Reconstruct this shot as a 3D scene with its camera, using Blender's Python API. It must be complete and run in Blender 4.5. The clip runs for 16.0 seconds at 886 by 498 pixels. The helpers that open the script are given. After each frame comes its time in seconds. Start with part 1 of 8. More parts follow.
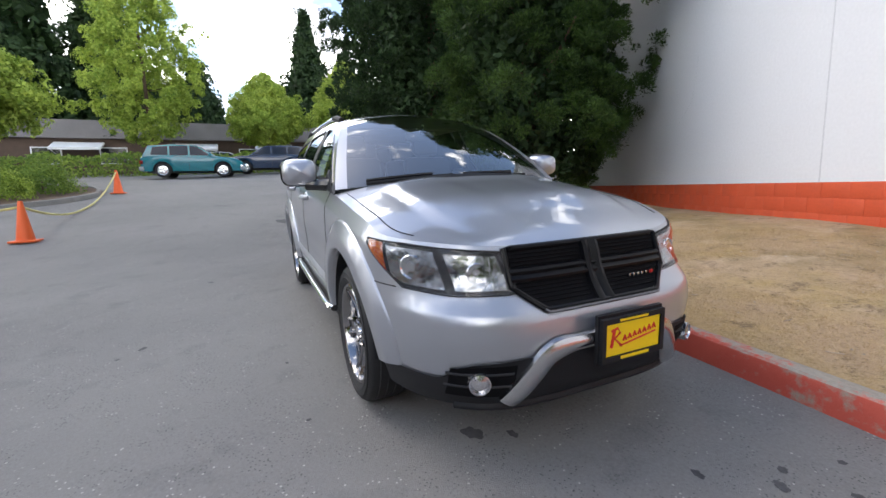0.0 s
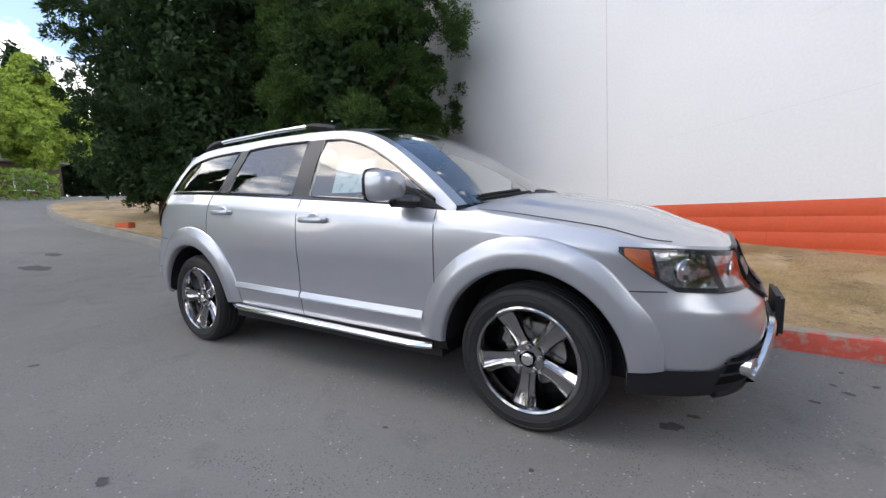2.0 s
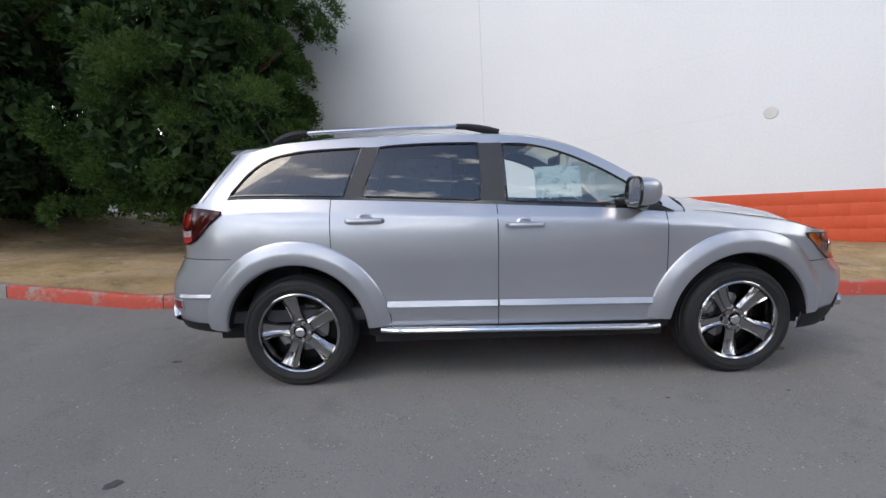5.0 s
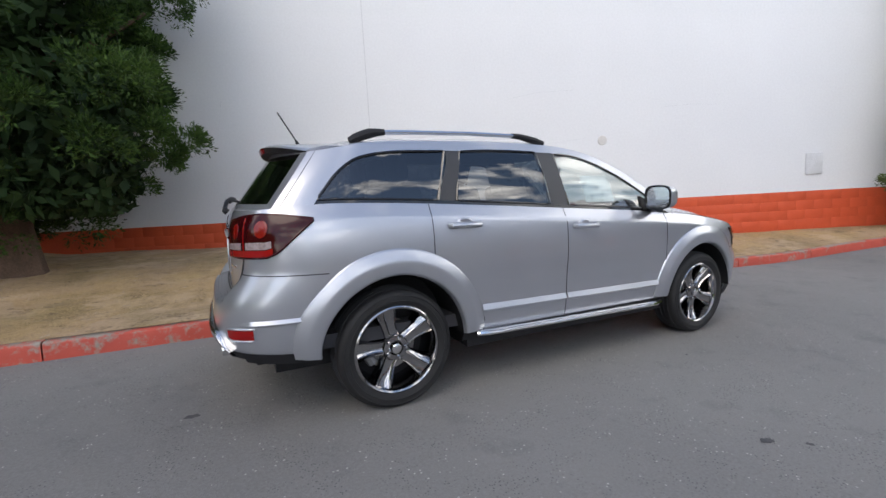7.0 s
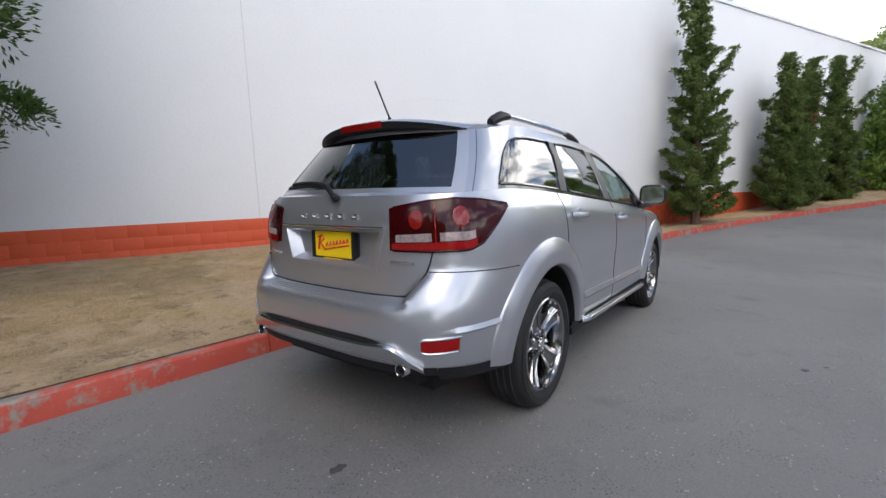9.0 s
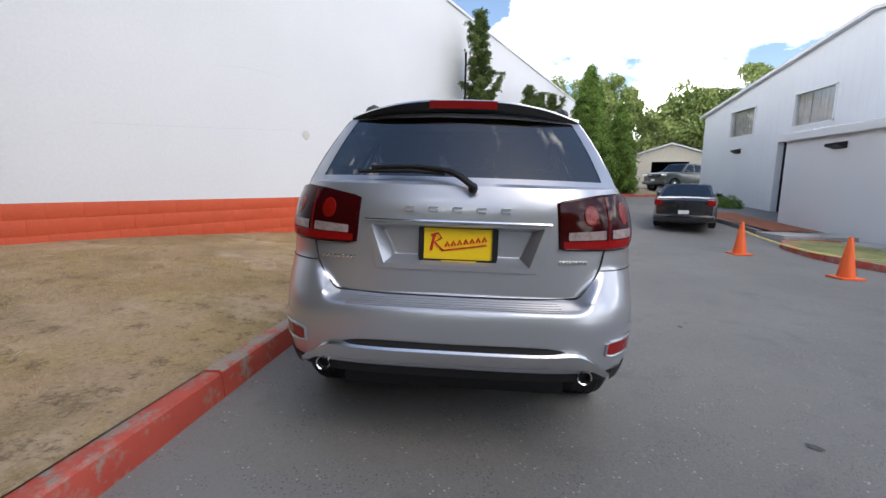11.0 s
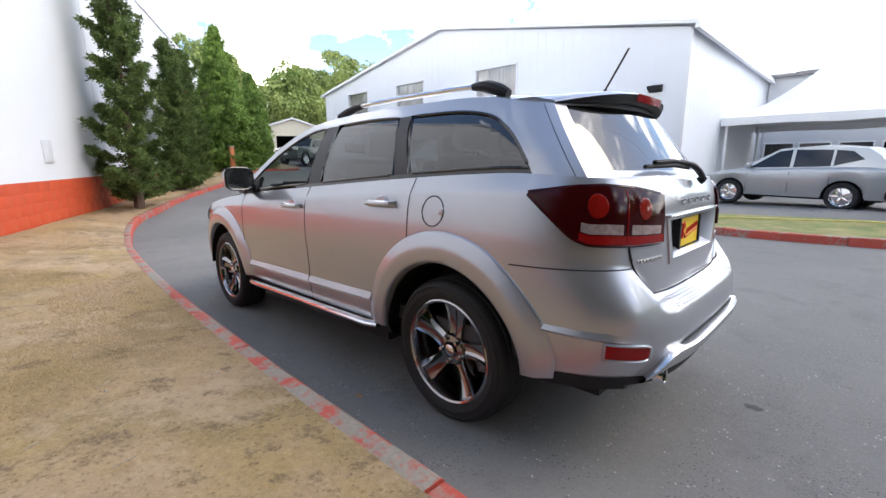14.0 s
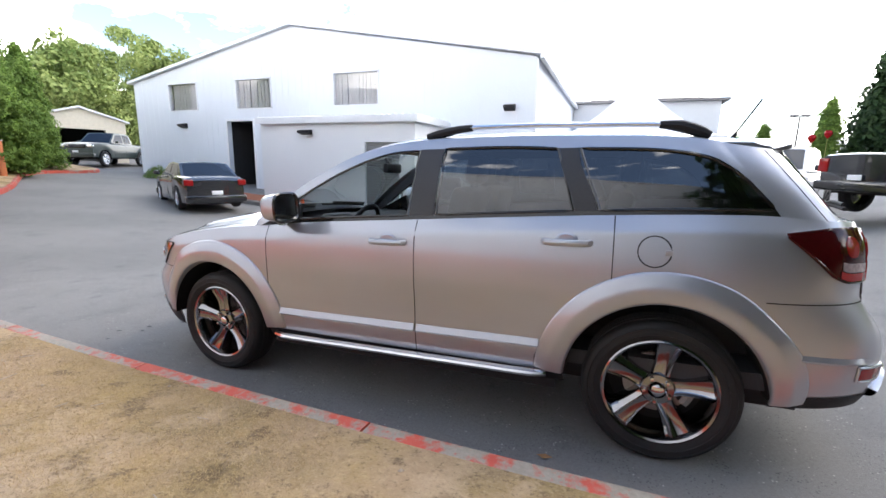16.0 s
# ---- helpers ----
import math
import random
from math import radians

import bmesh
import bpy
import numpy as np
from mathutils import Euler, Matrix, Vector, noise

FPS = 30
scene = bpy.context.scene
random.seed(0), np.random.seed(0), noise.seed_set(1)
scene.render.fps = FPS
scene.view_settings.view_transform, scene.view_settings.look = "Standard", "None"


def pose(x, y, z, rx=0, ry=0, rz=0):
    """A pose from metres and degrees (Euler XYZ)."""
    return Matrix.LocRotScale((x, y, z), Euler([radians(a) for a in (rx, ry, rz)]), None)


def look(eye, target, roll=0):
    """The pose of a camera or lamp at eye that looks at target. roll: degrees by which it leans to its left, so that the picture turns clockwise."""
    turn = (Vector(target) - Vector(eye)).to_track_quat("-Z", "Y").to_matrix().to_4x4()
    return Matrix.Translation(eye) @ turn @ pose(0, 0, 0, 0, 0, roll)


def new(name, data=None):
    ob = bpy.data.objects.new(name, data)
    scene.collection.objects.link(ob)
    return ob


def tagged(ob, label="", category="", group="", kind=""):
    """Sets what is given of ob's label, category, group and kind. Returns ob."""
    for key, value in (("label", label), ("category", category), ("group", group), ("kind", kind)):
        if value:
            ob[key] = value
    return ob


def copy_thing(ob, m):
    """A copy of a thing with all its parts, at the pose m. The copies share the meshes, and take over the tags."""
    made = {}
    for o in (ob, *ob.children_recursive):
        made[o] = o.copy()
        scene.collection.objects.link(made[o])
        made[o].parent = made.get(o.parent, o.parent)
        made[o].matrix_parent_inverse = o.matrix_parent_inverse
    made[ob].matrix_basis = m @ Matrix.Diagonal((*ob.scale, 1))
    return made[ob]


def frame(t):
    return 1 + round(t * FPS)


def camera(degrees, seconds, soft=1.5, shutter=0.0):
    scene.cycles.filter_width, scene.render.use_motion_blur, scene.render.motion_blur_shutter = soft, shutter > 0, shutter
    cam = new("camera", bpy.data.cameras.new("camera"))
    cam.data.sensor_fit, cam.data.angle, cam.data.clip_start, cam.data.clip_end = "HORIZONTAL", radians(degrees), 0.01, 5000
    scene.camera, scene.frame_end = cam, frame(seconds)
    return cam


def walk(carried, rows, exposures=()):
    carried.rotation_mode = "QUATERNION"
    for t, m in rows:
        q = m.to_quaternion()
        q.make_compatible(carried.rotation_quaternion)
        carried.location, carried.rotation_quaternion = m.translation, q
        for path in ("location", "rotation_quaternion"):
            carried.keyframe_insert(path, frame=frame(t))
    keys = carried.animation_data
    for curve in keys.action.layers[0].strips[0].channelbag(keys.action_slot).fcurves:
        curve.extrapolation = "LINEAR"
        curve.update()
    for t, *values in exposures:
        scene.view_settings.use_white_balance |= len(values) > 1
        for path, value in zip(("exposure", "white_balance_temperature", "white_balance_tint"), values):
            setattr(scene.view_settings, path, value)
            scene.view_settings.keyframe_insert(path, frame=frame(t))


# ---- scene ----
cam = camera(91.7, 16.0)

TILT = Matrix.Rotation(math.atan(0.03), 4, "Y") @ Matrix.Rotation(math.atan(0.02), 4, "X")
PATH = [
    (0, (3.691, -1.3, 1.055), (1.884, -0.489, 0.776), -1.6),
    (0.5, (3.398, -1.668, 1.025), (1.706, -0.63, 0.779), -2.7),
    (1, (3.062, -2.087, 1.068), (1.563, -0.78, 0.856), -3.2),
    (1.5, (2.657, -2.418, 1.065), (1.356, -0.917, 0.836), -3.9),
    (2, (2.222, -2.746, 1.034), (1.154, -1.064, 0.862), -2.3),
    (2.5, (1.8, -2.984, 1.104), (0.939, -1.197, 0.845), -3.5),
    (3, (1.355, -3.206, 1.124), (0.69, -1.334, 0.891), -2.7),
    (3.5, (0.919, -3.406, 1.175), (0.435, -1.481, 0.931), -4.8),
    (4, (0.433, -3.533, 1.173), (0.088, -1.576, 0.946), -4.5),
    (4.2, (0.251, -3.584, 1.17), (-0.042, -1.619, 0.938), -3.9),
    (6.3, (-1.693, -3.414, 1.273), (-1.081, -1.521, 1.067), -3.8),
    (6.5, (-1.866, -3.361, 1.265), (-1.182, -1.492, 1.058), -3.5),
    (7, (-2.294, -3.177, 1.27), (-1.391, -1.408, 1.034), -3.1),
    (7.5, (-2.681, -2.893, 1.284), (-1.598, -1.234, 1.013), -3.0),
    (8, (-3.066, -2.574, 1.272), (-1.776, -1.065, 1.027), -3.2),
    (8.5, (-3.388, -2.201, 1.261), (-1.966, -0.82, 0.991), -2.8),
    (9, (-3.678, -1.798, 1.241), (-2.085, -0.612, 1.002), -2.3),
    (9.2, (-3.789, -1.629, 1.25), (-2.143, -0.52, 1.0), -2.5),
    (11.3, (-4.052, 0.168, 1.267), (-2.079, 0.134, 0.94), 0.3),
    (11.5, (-4.016, 0.335, 1.265), (-2.053, 0.197, 0.911), -0.2),
    (12, (-3.871, 0.759, 1.244), (-1.933, 0.373, 0.932), -1.1),
    (12.5, (-3.674, 1.141, 1.26), (-1.816, 0.507, 0.88), -1.0),
    (13, (-3.431, 1.532, 1.316), (-1.718, 0.554, 0.985), -1.7),
    (13.5, (-3.145, 1.88, 1.339), (-1.596, 0.686, 0.919), -2.7),
    (14, (-2.823, 2.26, 1.361), (-1.454, 0.859, 0.953), -0.4),
    (14.5, (-2.449, 2.524, 1.404), (-1.244, 0.973, 1.029), 0.3),
    (15, (-2.042, 2.744, 1.446), (-1.031, 1.063, 1.057), 0.4),
    (15.5, (-1.609, 2.901, 1.482), (-0.746, 1.139, 1.091), -0.4),
    (16, (-1.146, 3.014, 1.499), (-0.43, 1.187, 1.113), 1.1),
]
walk(cam, [(t, look(eye, target, roll)) for t, eye, target, roll in PATH], exposures=[(0, 0.98), (1.5, 0.85), (3.5, 0.67), (9, 0.67), (11.5, 0.68), (12.5, 0.75), (13.5, 0.98), (14.5, 1.34), (16, 1.46)])


# ---- world, sun ----
def sky():
    world = bpy.data.worlds.new("sky")
    scene.world = world
    world.use_nodes = True
    nt = world.node_tree
    nt.nodes.clear()
    out = nt.nodes.new("ShaderNodeOutputWorld")
    bg = nt.nodes.new("ShaderNodeBackground")
    tex = nt.nodes.new("ShaderNodeTexSky")
    tex.sky_type, tex.sun_disc = "NISHITA", False
    tex.sun_elevation, tex.sun_rotation = radians(51), radians(232)
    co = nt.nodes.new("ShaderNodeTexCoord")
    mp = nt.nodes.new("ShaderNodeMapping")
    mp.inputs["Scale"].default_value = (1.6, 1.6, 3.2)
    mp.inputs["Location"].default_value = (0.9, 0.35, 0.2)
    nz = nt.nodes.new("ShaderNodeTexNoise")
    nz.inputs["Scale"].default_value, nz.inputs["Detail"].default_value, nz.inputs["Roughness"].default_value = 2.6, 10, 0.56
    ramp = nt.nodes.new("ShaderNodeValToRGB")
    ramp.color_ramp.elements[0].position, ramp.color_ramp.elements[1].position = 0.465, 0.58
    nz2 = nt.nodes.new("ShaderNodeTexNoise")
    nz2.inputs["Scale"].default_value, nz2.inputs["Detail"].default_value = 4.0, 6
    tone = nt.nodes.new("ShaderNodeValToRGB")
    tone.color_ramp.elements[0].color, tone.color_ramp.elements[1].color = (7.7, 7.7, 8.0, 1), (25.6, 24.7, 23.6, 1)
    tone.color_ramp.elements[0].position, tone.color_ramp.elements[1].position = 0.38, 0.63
    mix = nt.nodes.new("ShaderNodeMix")
    mix.data_type = "RGBA"
    lk = nt.links.new
    lk(co.outputs["Generated"], mp.inputs[0])
    lk(mp.outputs[0], nz.inputs["Vector"])
    lk(mp.outputs[0], nz2.inputs["Vector"])
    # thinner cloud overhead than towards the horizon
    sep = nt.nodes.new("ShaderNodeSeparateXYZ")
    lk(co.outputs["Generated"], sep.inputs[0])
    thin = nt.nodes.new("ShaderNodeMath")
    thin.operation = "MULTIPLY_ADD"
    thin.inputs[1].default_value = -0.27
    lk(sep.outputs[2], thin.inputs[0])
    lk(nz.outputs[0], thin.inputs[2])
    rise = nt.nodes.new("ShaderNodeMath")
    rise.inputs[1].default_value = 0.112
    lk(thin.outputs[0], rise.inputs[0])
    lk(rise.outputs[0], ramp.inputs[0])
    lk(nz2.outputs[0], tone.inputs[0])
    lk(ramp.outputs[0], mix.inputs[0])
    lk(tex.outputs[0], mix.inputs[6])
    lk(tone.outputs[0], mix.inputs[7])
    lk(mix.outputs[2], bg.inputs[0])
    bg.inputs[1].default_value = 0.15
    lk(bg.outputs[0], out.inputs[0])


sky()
sun = new("sun", bpy.data.lights.new("sun", "SUN"))
sun.data.energy, sun.data.angle, sun.data.color = 0.52, radians(30), (1.0, 0.88, 0.72)
sun.matrix_world = look((-13, -10, 20), (0, 0, 0))


# ---- materials ----
def material(name, color, rough=0.6, metal=0.0, vary=0.15, scale=6.0, fine=60.0, bump=0.0, coat=0.0, second=None, spots=0.5, spread=0.12, per_piece=0.0, ior=1.5, bump_scale=None):
    """A surface with variation at a large and a fine scale, an optional second colour in blotches, relief and a clear coat."""
    m = bpy.data.materials.new(name)
    m.use_nodes = True
    nt = m.node_tree
    lk = nt.links.new
    bs = nt.nodes["Principled BSDF"]
    bs.inputs["Roughness"].default_value, bs.inputs["Metallic"].default_value, bs.inputs["IOR"].default_value = rough, metal, ior
    bs.inputs["Coat Weight"].default_value, bs.inputs["Coat Roughness"].default_value = coat, 0.04
    co = nt.nodes.new("ShaderNodeTexCoord")
    big = nt.nodes.new("ShaderNodeTexNoise")
    big.inputs["Scale"].default_value, big.inputs["Detail"].default_value = scale, 5
    small = nt.nodes.new("ShaderNodeTexNoise")
    small.inputs["Scale"].default_value, small.inputs["Detail"].default_value = fine, 3
    lk(co.outputs["Object"], big.inputs["Vector"])
    lk(co.outputs["Object"], small.inputs["Vector"])
    add = nt.nodes.new("ShaderNodeMath")
    add.operation = "ADD"
    lk(big.outputs[0], add.inputs[0])
    lk(small.outputs[0], add.inputs[1])
    last = add
    if per_piece:
        info = nt.nodes.new("ShaderNodeObjectInfo")
        sc = nt.nodes.new("ShaderNodeMath")
        sc.operation = "MULTIPLY_ADD"
        sc.inputs[1].default_value = per_piece
        lk(info.outputs["Random"], sc.inputs[0])
        lk(add.outputs[0], sc.inputs[2])
        last = sc
    rng = nt.nodes.new("ShaderNodeMapRange")
    rng.inputs[1].default_value, rng.inputs[2].default_value = 0.6, 1.4
    rng.inputs[3].default_value, rng.inputs[4].default_value = 1 - vary, 1 + vary
    lk(last.outputs[0], rng.inputs[0])
    base = nt.nodes.new("ShaderNodeMix")
    base.data_type = "RGBA"
    base.inputs[6].default_value, base.inputs[7].default_value = (*color, 1), (*(second or color), 1)
    if second:
        rp = nt.nodes.new("ShaderNodeMapRange")
        rp.inputs[1].default_value, rp.inputs[2].default_value = spots - spread / 2, spots + spread / 2
        nz = nt.nodes.new("ShaderNodeTexNoise")
        nz.inputs["Scale"].default_value, nz.inputs["Detail"].default_value, nz.inputs["Roughness"].default_value = scale * 1.7, 8, 0.65
        lk(co.outputs["Object"], nz.inputs["Vector"])
        lk(nz.outputs[0], rp.inputs[0])
        lk(rp.outputs[0], base.inputs[0])
    mul = nt.nodes.new("ShaderNodeVectorMath")
    mul.operation = "SCALE"
    lk(base.outputs[2], mul.inputs[0])
    lk(rng.outputs[0], mul.inputs["Scale"])
    lk(mul.outputs[0], bs.inputs["Base Color"])
    if bump:
        bp = nt.nodes.new("ShaderNodeBump")
        bp.inputs["Strength"].default_value, bp.inputs["Distance"].default_value = bump, 0.01
        if bump_scale:
            bz = nt.nodes.new("ShaderNodeTexNoise")
            bz.inputs["Scale"].default_value, bz.inputs["Detail"].default_value = bump_scale, 4
            lk(co.outputs["Object"], bz.inputs["Vector"])
            lk(bz.outputs[0], bp.inputs["Height"])
        else:
            lk(add.outputs[0], bp.inputs["Height"])
        lk(bp.outputs[0], bs.inputs["Normal"])
    return m


def glass(name, tint, gloss=1.0, sheen=0.12):
    """A thin pane: tinted see-through with a mirror-like sheen by the angle of view."""
    m = bpy.data.materials.new(name)
    m.use_nodes = True
    nt = m.node_tree
    lk = nt.links.new
    nt.nodes.clear()
    out = nt.nodes.new("ShaderNodeOutputMaterial")
    tr = nt.nodes.new("ShaderNodeBsdfTransparent")
    tr.inputs[0].default_value = (*tint, 1)
    gl = nt.nodes.new("ShaderNodeBsdfGlossy")
    gl.inputs["Roughness"].default_value = 0.015
    gl.inputs[0].default_value = (gloss, gloss, gloss, 1)
    lw = nt.nodes.new("ShaderNodeLayerWeight")
    lw.inputs[0].default_value = 0.5
    pw = nt.nodes.new("ShaderNodeMath")
    pw.operation = "POWER"
    pw.inputs[1].default_value = 4.0
    lk(lw.outputs["Facing"], pw.inputs[0])
    fr = nt.nodes.new("ShaderNodeMapRange")
    fr.inputs[3].default_value, fr.inputs[4].default_value = sheen, 1.0
    lk(pw.outputs[0], fr.inputs[0])
    mx = nt.nodes.new("ShaderNodeMixShader")
    lk(fr.outputs[0], mx.inputs[0])
    lk(tr.outputs[0], mx.inputs[1])
    lk(gl.outputs[0], mx.inputs[2])
    lk(mx.outputs[0], out.inputs[0])
    return m


def foliage(name, dark, light, size=1.2):
    """Leaves: colour by clump and by leaf, a little light through them."""
    m = bpy.data.materials.new(name)
    m.use_nodes = True
    nt = m.node_tree
    lk = nt.links.new
    bs = nt.nodes["Principled BSDF"]
    bs.inputs["Roughness"].default_value = 0.65
    bs.inputs["Specular IOR Level"].default_value = 0.25
    geo = nt.nodes.new("ShaderNodeNewGeometry")
    co = nt.nodes.new("ShaderNodeTexCoord")
    nz = nt.nodes.new("ShaderNodeTexNoise")
    nz.inputs["Scale"].default_value, nz.inputs["Detail"].default_value = size, 3
    lk(co.outputs["Object"], nz.inputs["Vector"])
    ma = nt.nodes.new("ShaderNodeMath")
    ma.operation = "MULTIPLY_ADD"
    ma.inputs[1].default_value = 0.45
    lk(geo.outputs["Random Per Island"], ma.inputs[0])
    lk(nz.outputs[0], ma.inputs[2])
    rp = nt.nodes.new("ShaderNodeMapRange")
    rp.inputs[1].default_value, rp.inputs[2].default_value = 0.4, 1.1
    lk(ma.outputs[0], rp.inputs[0])
    mx = nt.nodes.new("ShaderNodeMix")
    mx.data_type = "RGBA"
    mx.inputs[6].default_value, mx.inputs[7].default_value = (*dark, 1), (*light, 1)
    lk(rp.outputs[0], mx.inputs[0])
    lk(mx.outputs[2], bs.inputs["Base Color"])
    tl = nt.nodes.new("ShaderNodeBsdfTranslucent")
    lk(mx.outputs[2], tl.inputs[0])
    ms = nt.nodes.new("ShaderNodeMixShader")
    ms.inputs[0].default_value = 0.3
    lk(bs.outputs[0], ms.inputs[1])
    lk(tl.outputs[0], ms.inputs[2])
    lk(ms.outputs[0], nt.nodes["Material Output"].inputs[0])
    return m


def nodes_of(name):
    m = bpy.data.materials.new(name)
    m.use_nodes = True
    nt = m.node_tree
    co = nt.nodes.new("ShaderNodeTexCoord")

    def noise_at(scale, detail=5, rough=0.55):
        nz = nt.nodes.new("ShaderNodeTexNoise")
        nz.inputs["Scale"].default_value, nz.inputs["Detail"].default_value, nz.inputs["Roughness"].default_value = scale, detail, rough
        nt.links.new(co.outputs["Object"], nz.inputs["Vector"])
        return nz.outputs[0]

    def between(value, lo, hi, a=0.0, b=1.0):
        rg = nt.nodes.new("ShaderNodeMapRange")
        rg.inputs[1].default_value, rg.inputs[2].default_value, rg.inputs[3].default_value, rg.inputs[4].default_value = lo, hi, a, b
        nt.links.new(value, rg.inputs[0])
        return rg.outputs[0]

    def mixed(fac, a, b):
        mx = nt.nodes.new("ShaderNodeMix")
        mx.data_type = "RGBA"
        nt.links.new(fac, mx.inputs[0])
        for k, c in ((6, a), (7, b)):
            if isinstance(c, tuple):
                mx.inputs[k].default_value = (*c, 1)
            else:
                nt.links.new(c, mx.inputs[k])
        return mx.outputs[2]

    def sums(a, b, op="ADD"):
        ma = nt.nodes.new("ShaderNodeMath")
        ma.operation = op
        for k, c in ((0, a), (1, b)):
            if isinstance(c, (int, float)):
                ma.inputs[k].default_value = c
            else:
                nt.links.new(c, ma.inputs[k])
        return ma.outputs[0]

    def relief(height, strength, distance):
        bp = nt.nodes.new("ShaderNodeBump")
        bp.inputs["Strength"].default_value, bp.inputs["Distance"].default_value = strength, distance
        nt.links.new(height, bp.inputs["Height"])
        nt.links.new(bp.outputs[0], nt.nodes["Principled BSDF"].inputs["Normal"])
    return m, nt, co, noise_at, between, mixed, sums, relief


def asphalt():
    """Grey asphalt: binder, pale aggregate, wheel-worn blotches."""
    m, nt, co, noise_at, between, mixed, sums, relief = nodes_of("asphalt")
    bs = nt.nodes["Principled BSDF"]
    bs.inputs["Roughness"].default_value = 0.82
    base = mixed(between(noise_at(0.3, 6), 0.4, 0.62), (0.148, 0.144, 0.137), (0.196, 0.19, 0.18))
    base = mixed(between(noise_at(2.2, 6, 0.65), 0.56, 0.7, 0, 0.5), base, (0.08, 0.08, 0.082))
    grain = noise_at(75, 4, 0.7)
    base = mixed(between(grain, 0.35, 0.7, 0.0, 0.6), base, (0.24, 0.238, 0.235))
    vo = nt.nodes.new("ShaderNodeTexVoronoi")
    vo.inputs["Scale"].default_value = 34
    nt.links.new(co.outputs["Object"], vo.inputs["Vector"])
    base = mixed(sums(between(vo.outputs["Distance"], 0.2, 0.12), between(noise_at(9, 2), 0.53, 0.6), "MULTIPLY"), base, (0.42, 0.41, 0.38))
    dark = nt.nodes.new("ShaderNodeTexVoronoi")
    dark.inputs["Scale"].default_value = 58
    nt.links.new(co.outputs["Object"], dark.inputs["Vector"])
    base = mixed(sums(between(dark.outputs["Distance"], 0.3, 0.16), between(noise_at(5, 3), 0.45, 0.6, 0, 0.75), "MULTIPLY"), base, (0.045, 0.045, 0.047))
    base = mixed(between(noise_at(0.9, 7, 0.7), 0.6, 0.72, 0, 0.35), base, (0.06, 0.06, 0.062))
    nt.links.new(base, bs.inputs["Base Color"])
    relief(sums(grain, between(noise_at(260, 2), 0.2, 0.8)), 0.5, 0.006)
    return m


def kerb_paint(name, hold, top):
    """Red paint over concrete; it has worn off most on the upper face."""
    m, nt, co, noise_at, between, mixed, sums, relief = nodes_of(name)
    bs = nt.nodes["Principled BSDF"]
    bs.inputs["Roughness"].default_value = 0.7
    geo = nt.nodes.new("ShaderNodeNewGeometry")
    sep = nt.nodes.new("ShaderNodeSeparateXYZ")
    nt.links.new(geo.outputs["Normal"], sep.inputs[0])
    wear = sums(sums(noise_at(3.2, 9, 0.7), between(sep.outputs[2], 0.5, 0.95, 0, top)), between(noise_at(22, 4), 0, 1, 0.32, 0.68), "ADD")
    gone = between(wear, hold + 0.42, hold + 0.54)
    red = mixed(noise_at(5, 6), (0.4, 0.055, 0.035), (0.54, 0.1, 0.065))
    grey = mixed(noise_at(40, 5, 0.7), (0.17, 0.15, 0.125), (0.4, 0.36, 0.3))
    nt.links.new(mixed(gone, red, grey), bs.inputs["Base Color"])
    relief(sums(noise_at(30, 5, 0.7), between(gone, 0, 1, 0.3, 0)), 0.6, 0.006)
    return m


def dry_lawn():
    """Parched turf: straw, bare grey-brown soil and a little green."""
    m, nt, co, noise_at, between, mixed, sums, relief = nodes_of("dry_lawn")
    bs = nt.nodes["Principled BSDF"]
    bs.inputs["Roughness"].default_value = 0.95
    straw = mixed(noise_at(14, 6, 0.7), (0.23, 0.152, 0.055), (0.57, 0.415, 0.19))
    soil = mixed(noise_at(20, 6, 0.7), (0.31, 0.215, 0.125), (0.53, 0.385, 0.24))
    base = mixed(between(noise_at(0.9, 9, 0.68), 0.4, 0.56), straw, soil)
    base = mixed(between(noise_at(0.7, 7, 0.65), 0.48, 0.62, 0, 0.7), base, (0.18, 0.135, 0.055))
    base = mixed(between(noise_at(1.5, 8, 0.7), 0.53, 0.62, 0, 0.65), base, (0.52, 0.39, 0.26))
    base = mixed(between(noise_at(4.5, 7, 0.7), 0.54, 0.64, 0, 0.7), base, (0.13, 0.088, 0.048))
    base = mixed(between(noise_at(55, 4, 0.75), 0.5, 0.72, 0, 0.5), base, (0.6, 0.47, 0.28))
    base = mixed(between(noise_at(36, 4, 0.75), 0.54, 0.72, 0, 0.7), base, (0.1, 0.07, 0.04))
    nt.links.new(base, bs.inputs["Base Color"])
    relief(sums(noise_at(38, 5, 0.75), noise_at(9, 4)), 0.9, 0.02)
    return m


ASPHALT = asphalt()
CONCRETE = material("concrete", (0.42, 0.4, 0.37), 0.9, vary=0.18, scale=1.5, fine=50, bump=0.2)
GRASS_DRY = dry_lawn()
GRASS_GREEN = material("verge_grass", (0.3, 0.26, 0.11), 0.95, vary=0.3, scale=1.5, fine=45, bump=0.8, second=(0.16, 0.2, 0.06), spots=0.5, spread=0.2)
KERB_RED = kerb_paint("chipped_red_kerb_paint", 0.6, 0.06)
KERB_WORN = kerb_paint("worn_red_kerb_paint", 0.62, 0.13)
KERB_BARE = material("bare_kerb_concrete", (0.24, 0.23, 0.21), 0.9, vary=0.22, scale=3, fine=40, bump=0.3)
WALL_WHITE = material("white_block_paint", (0.74, 0.75, 0.77), 0.75, vary=0.05, scale=0.4, fine=25, bump=0.12)
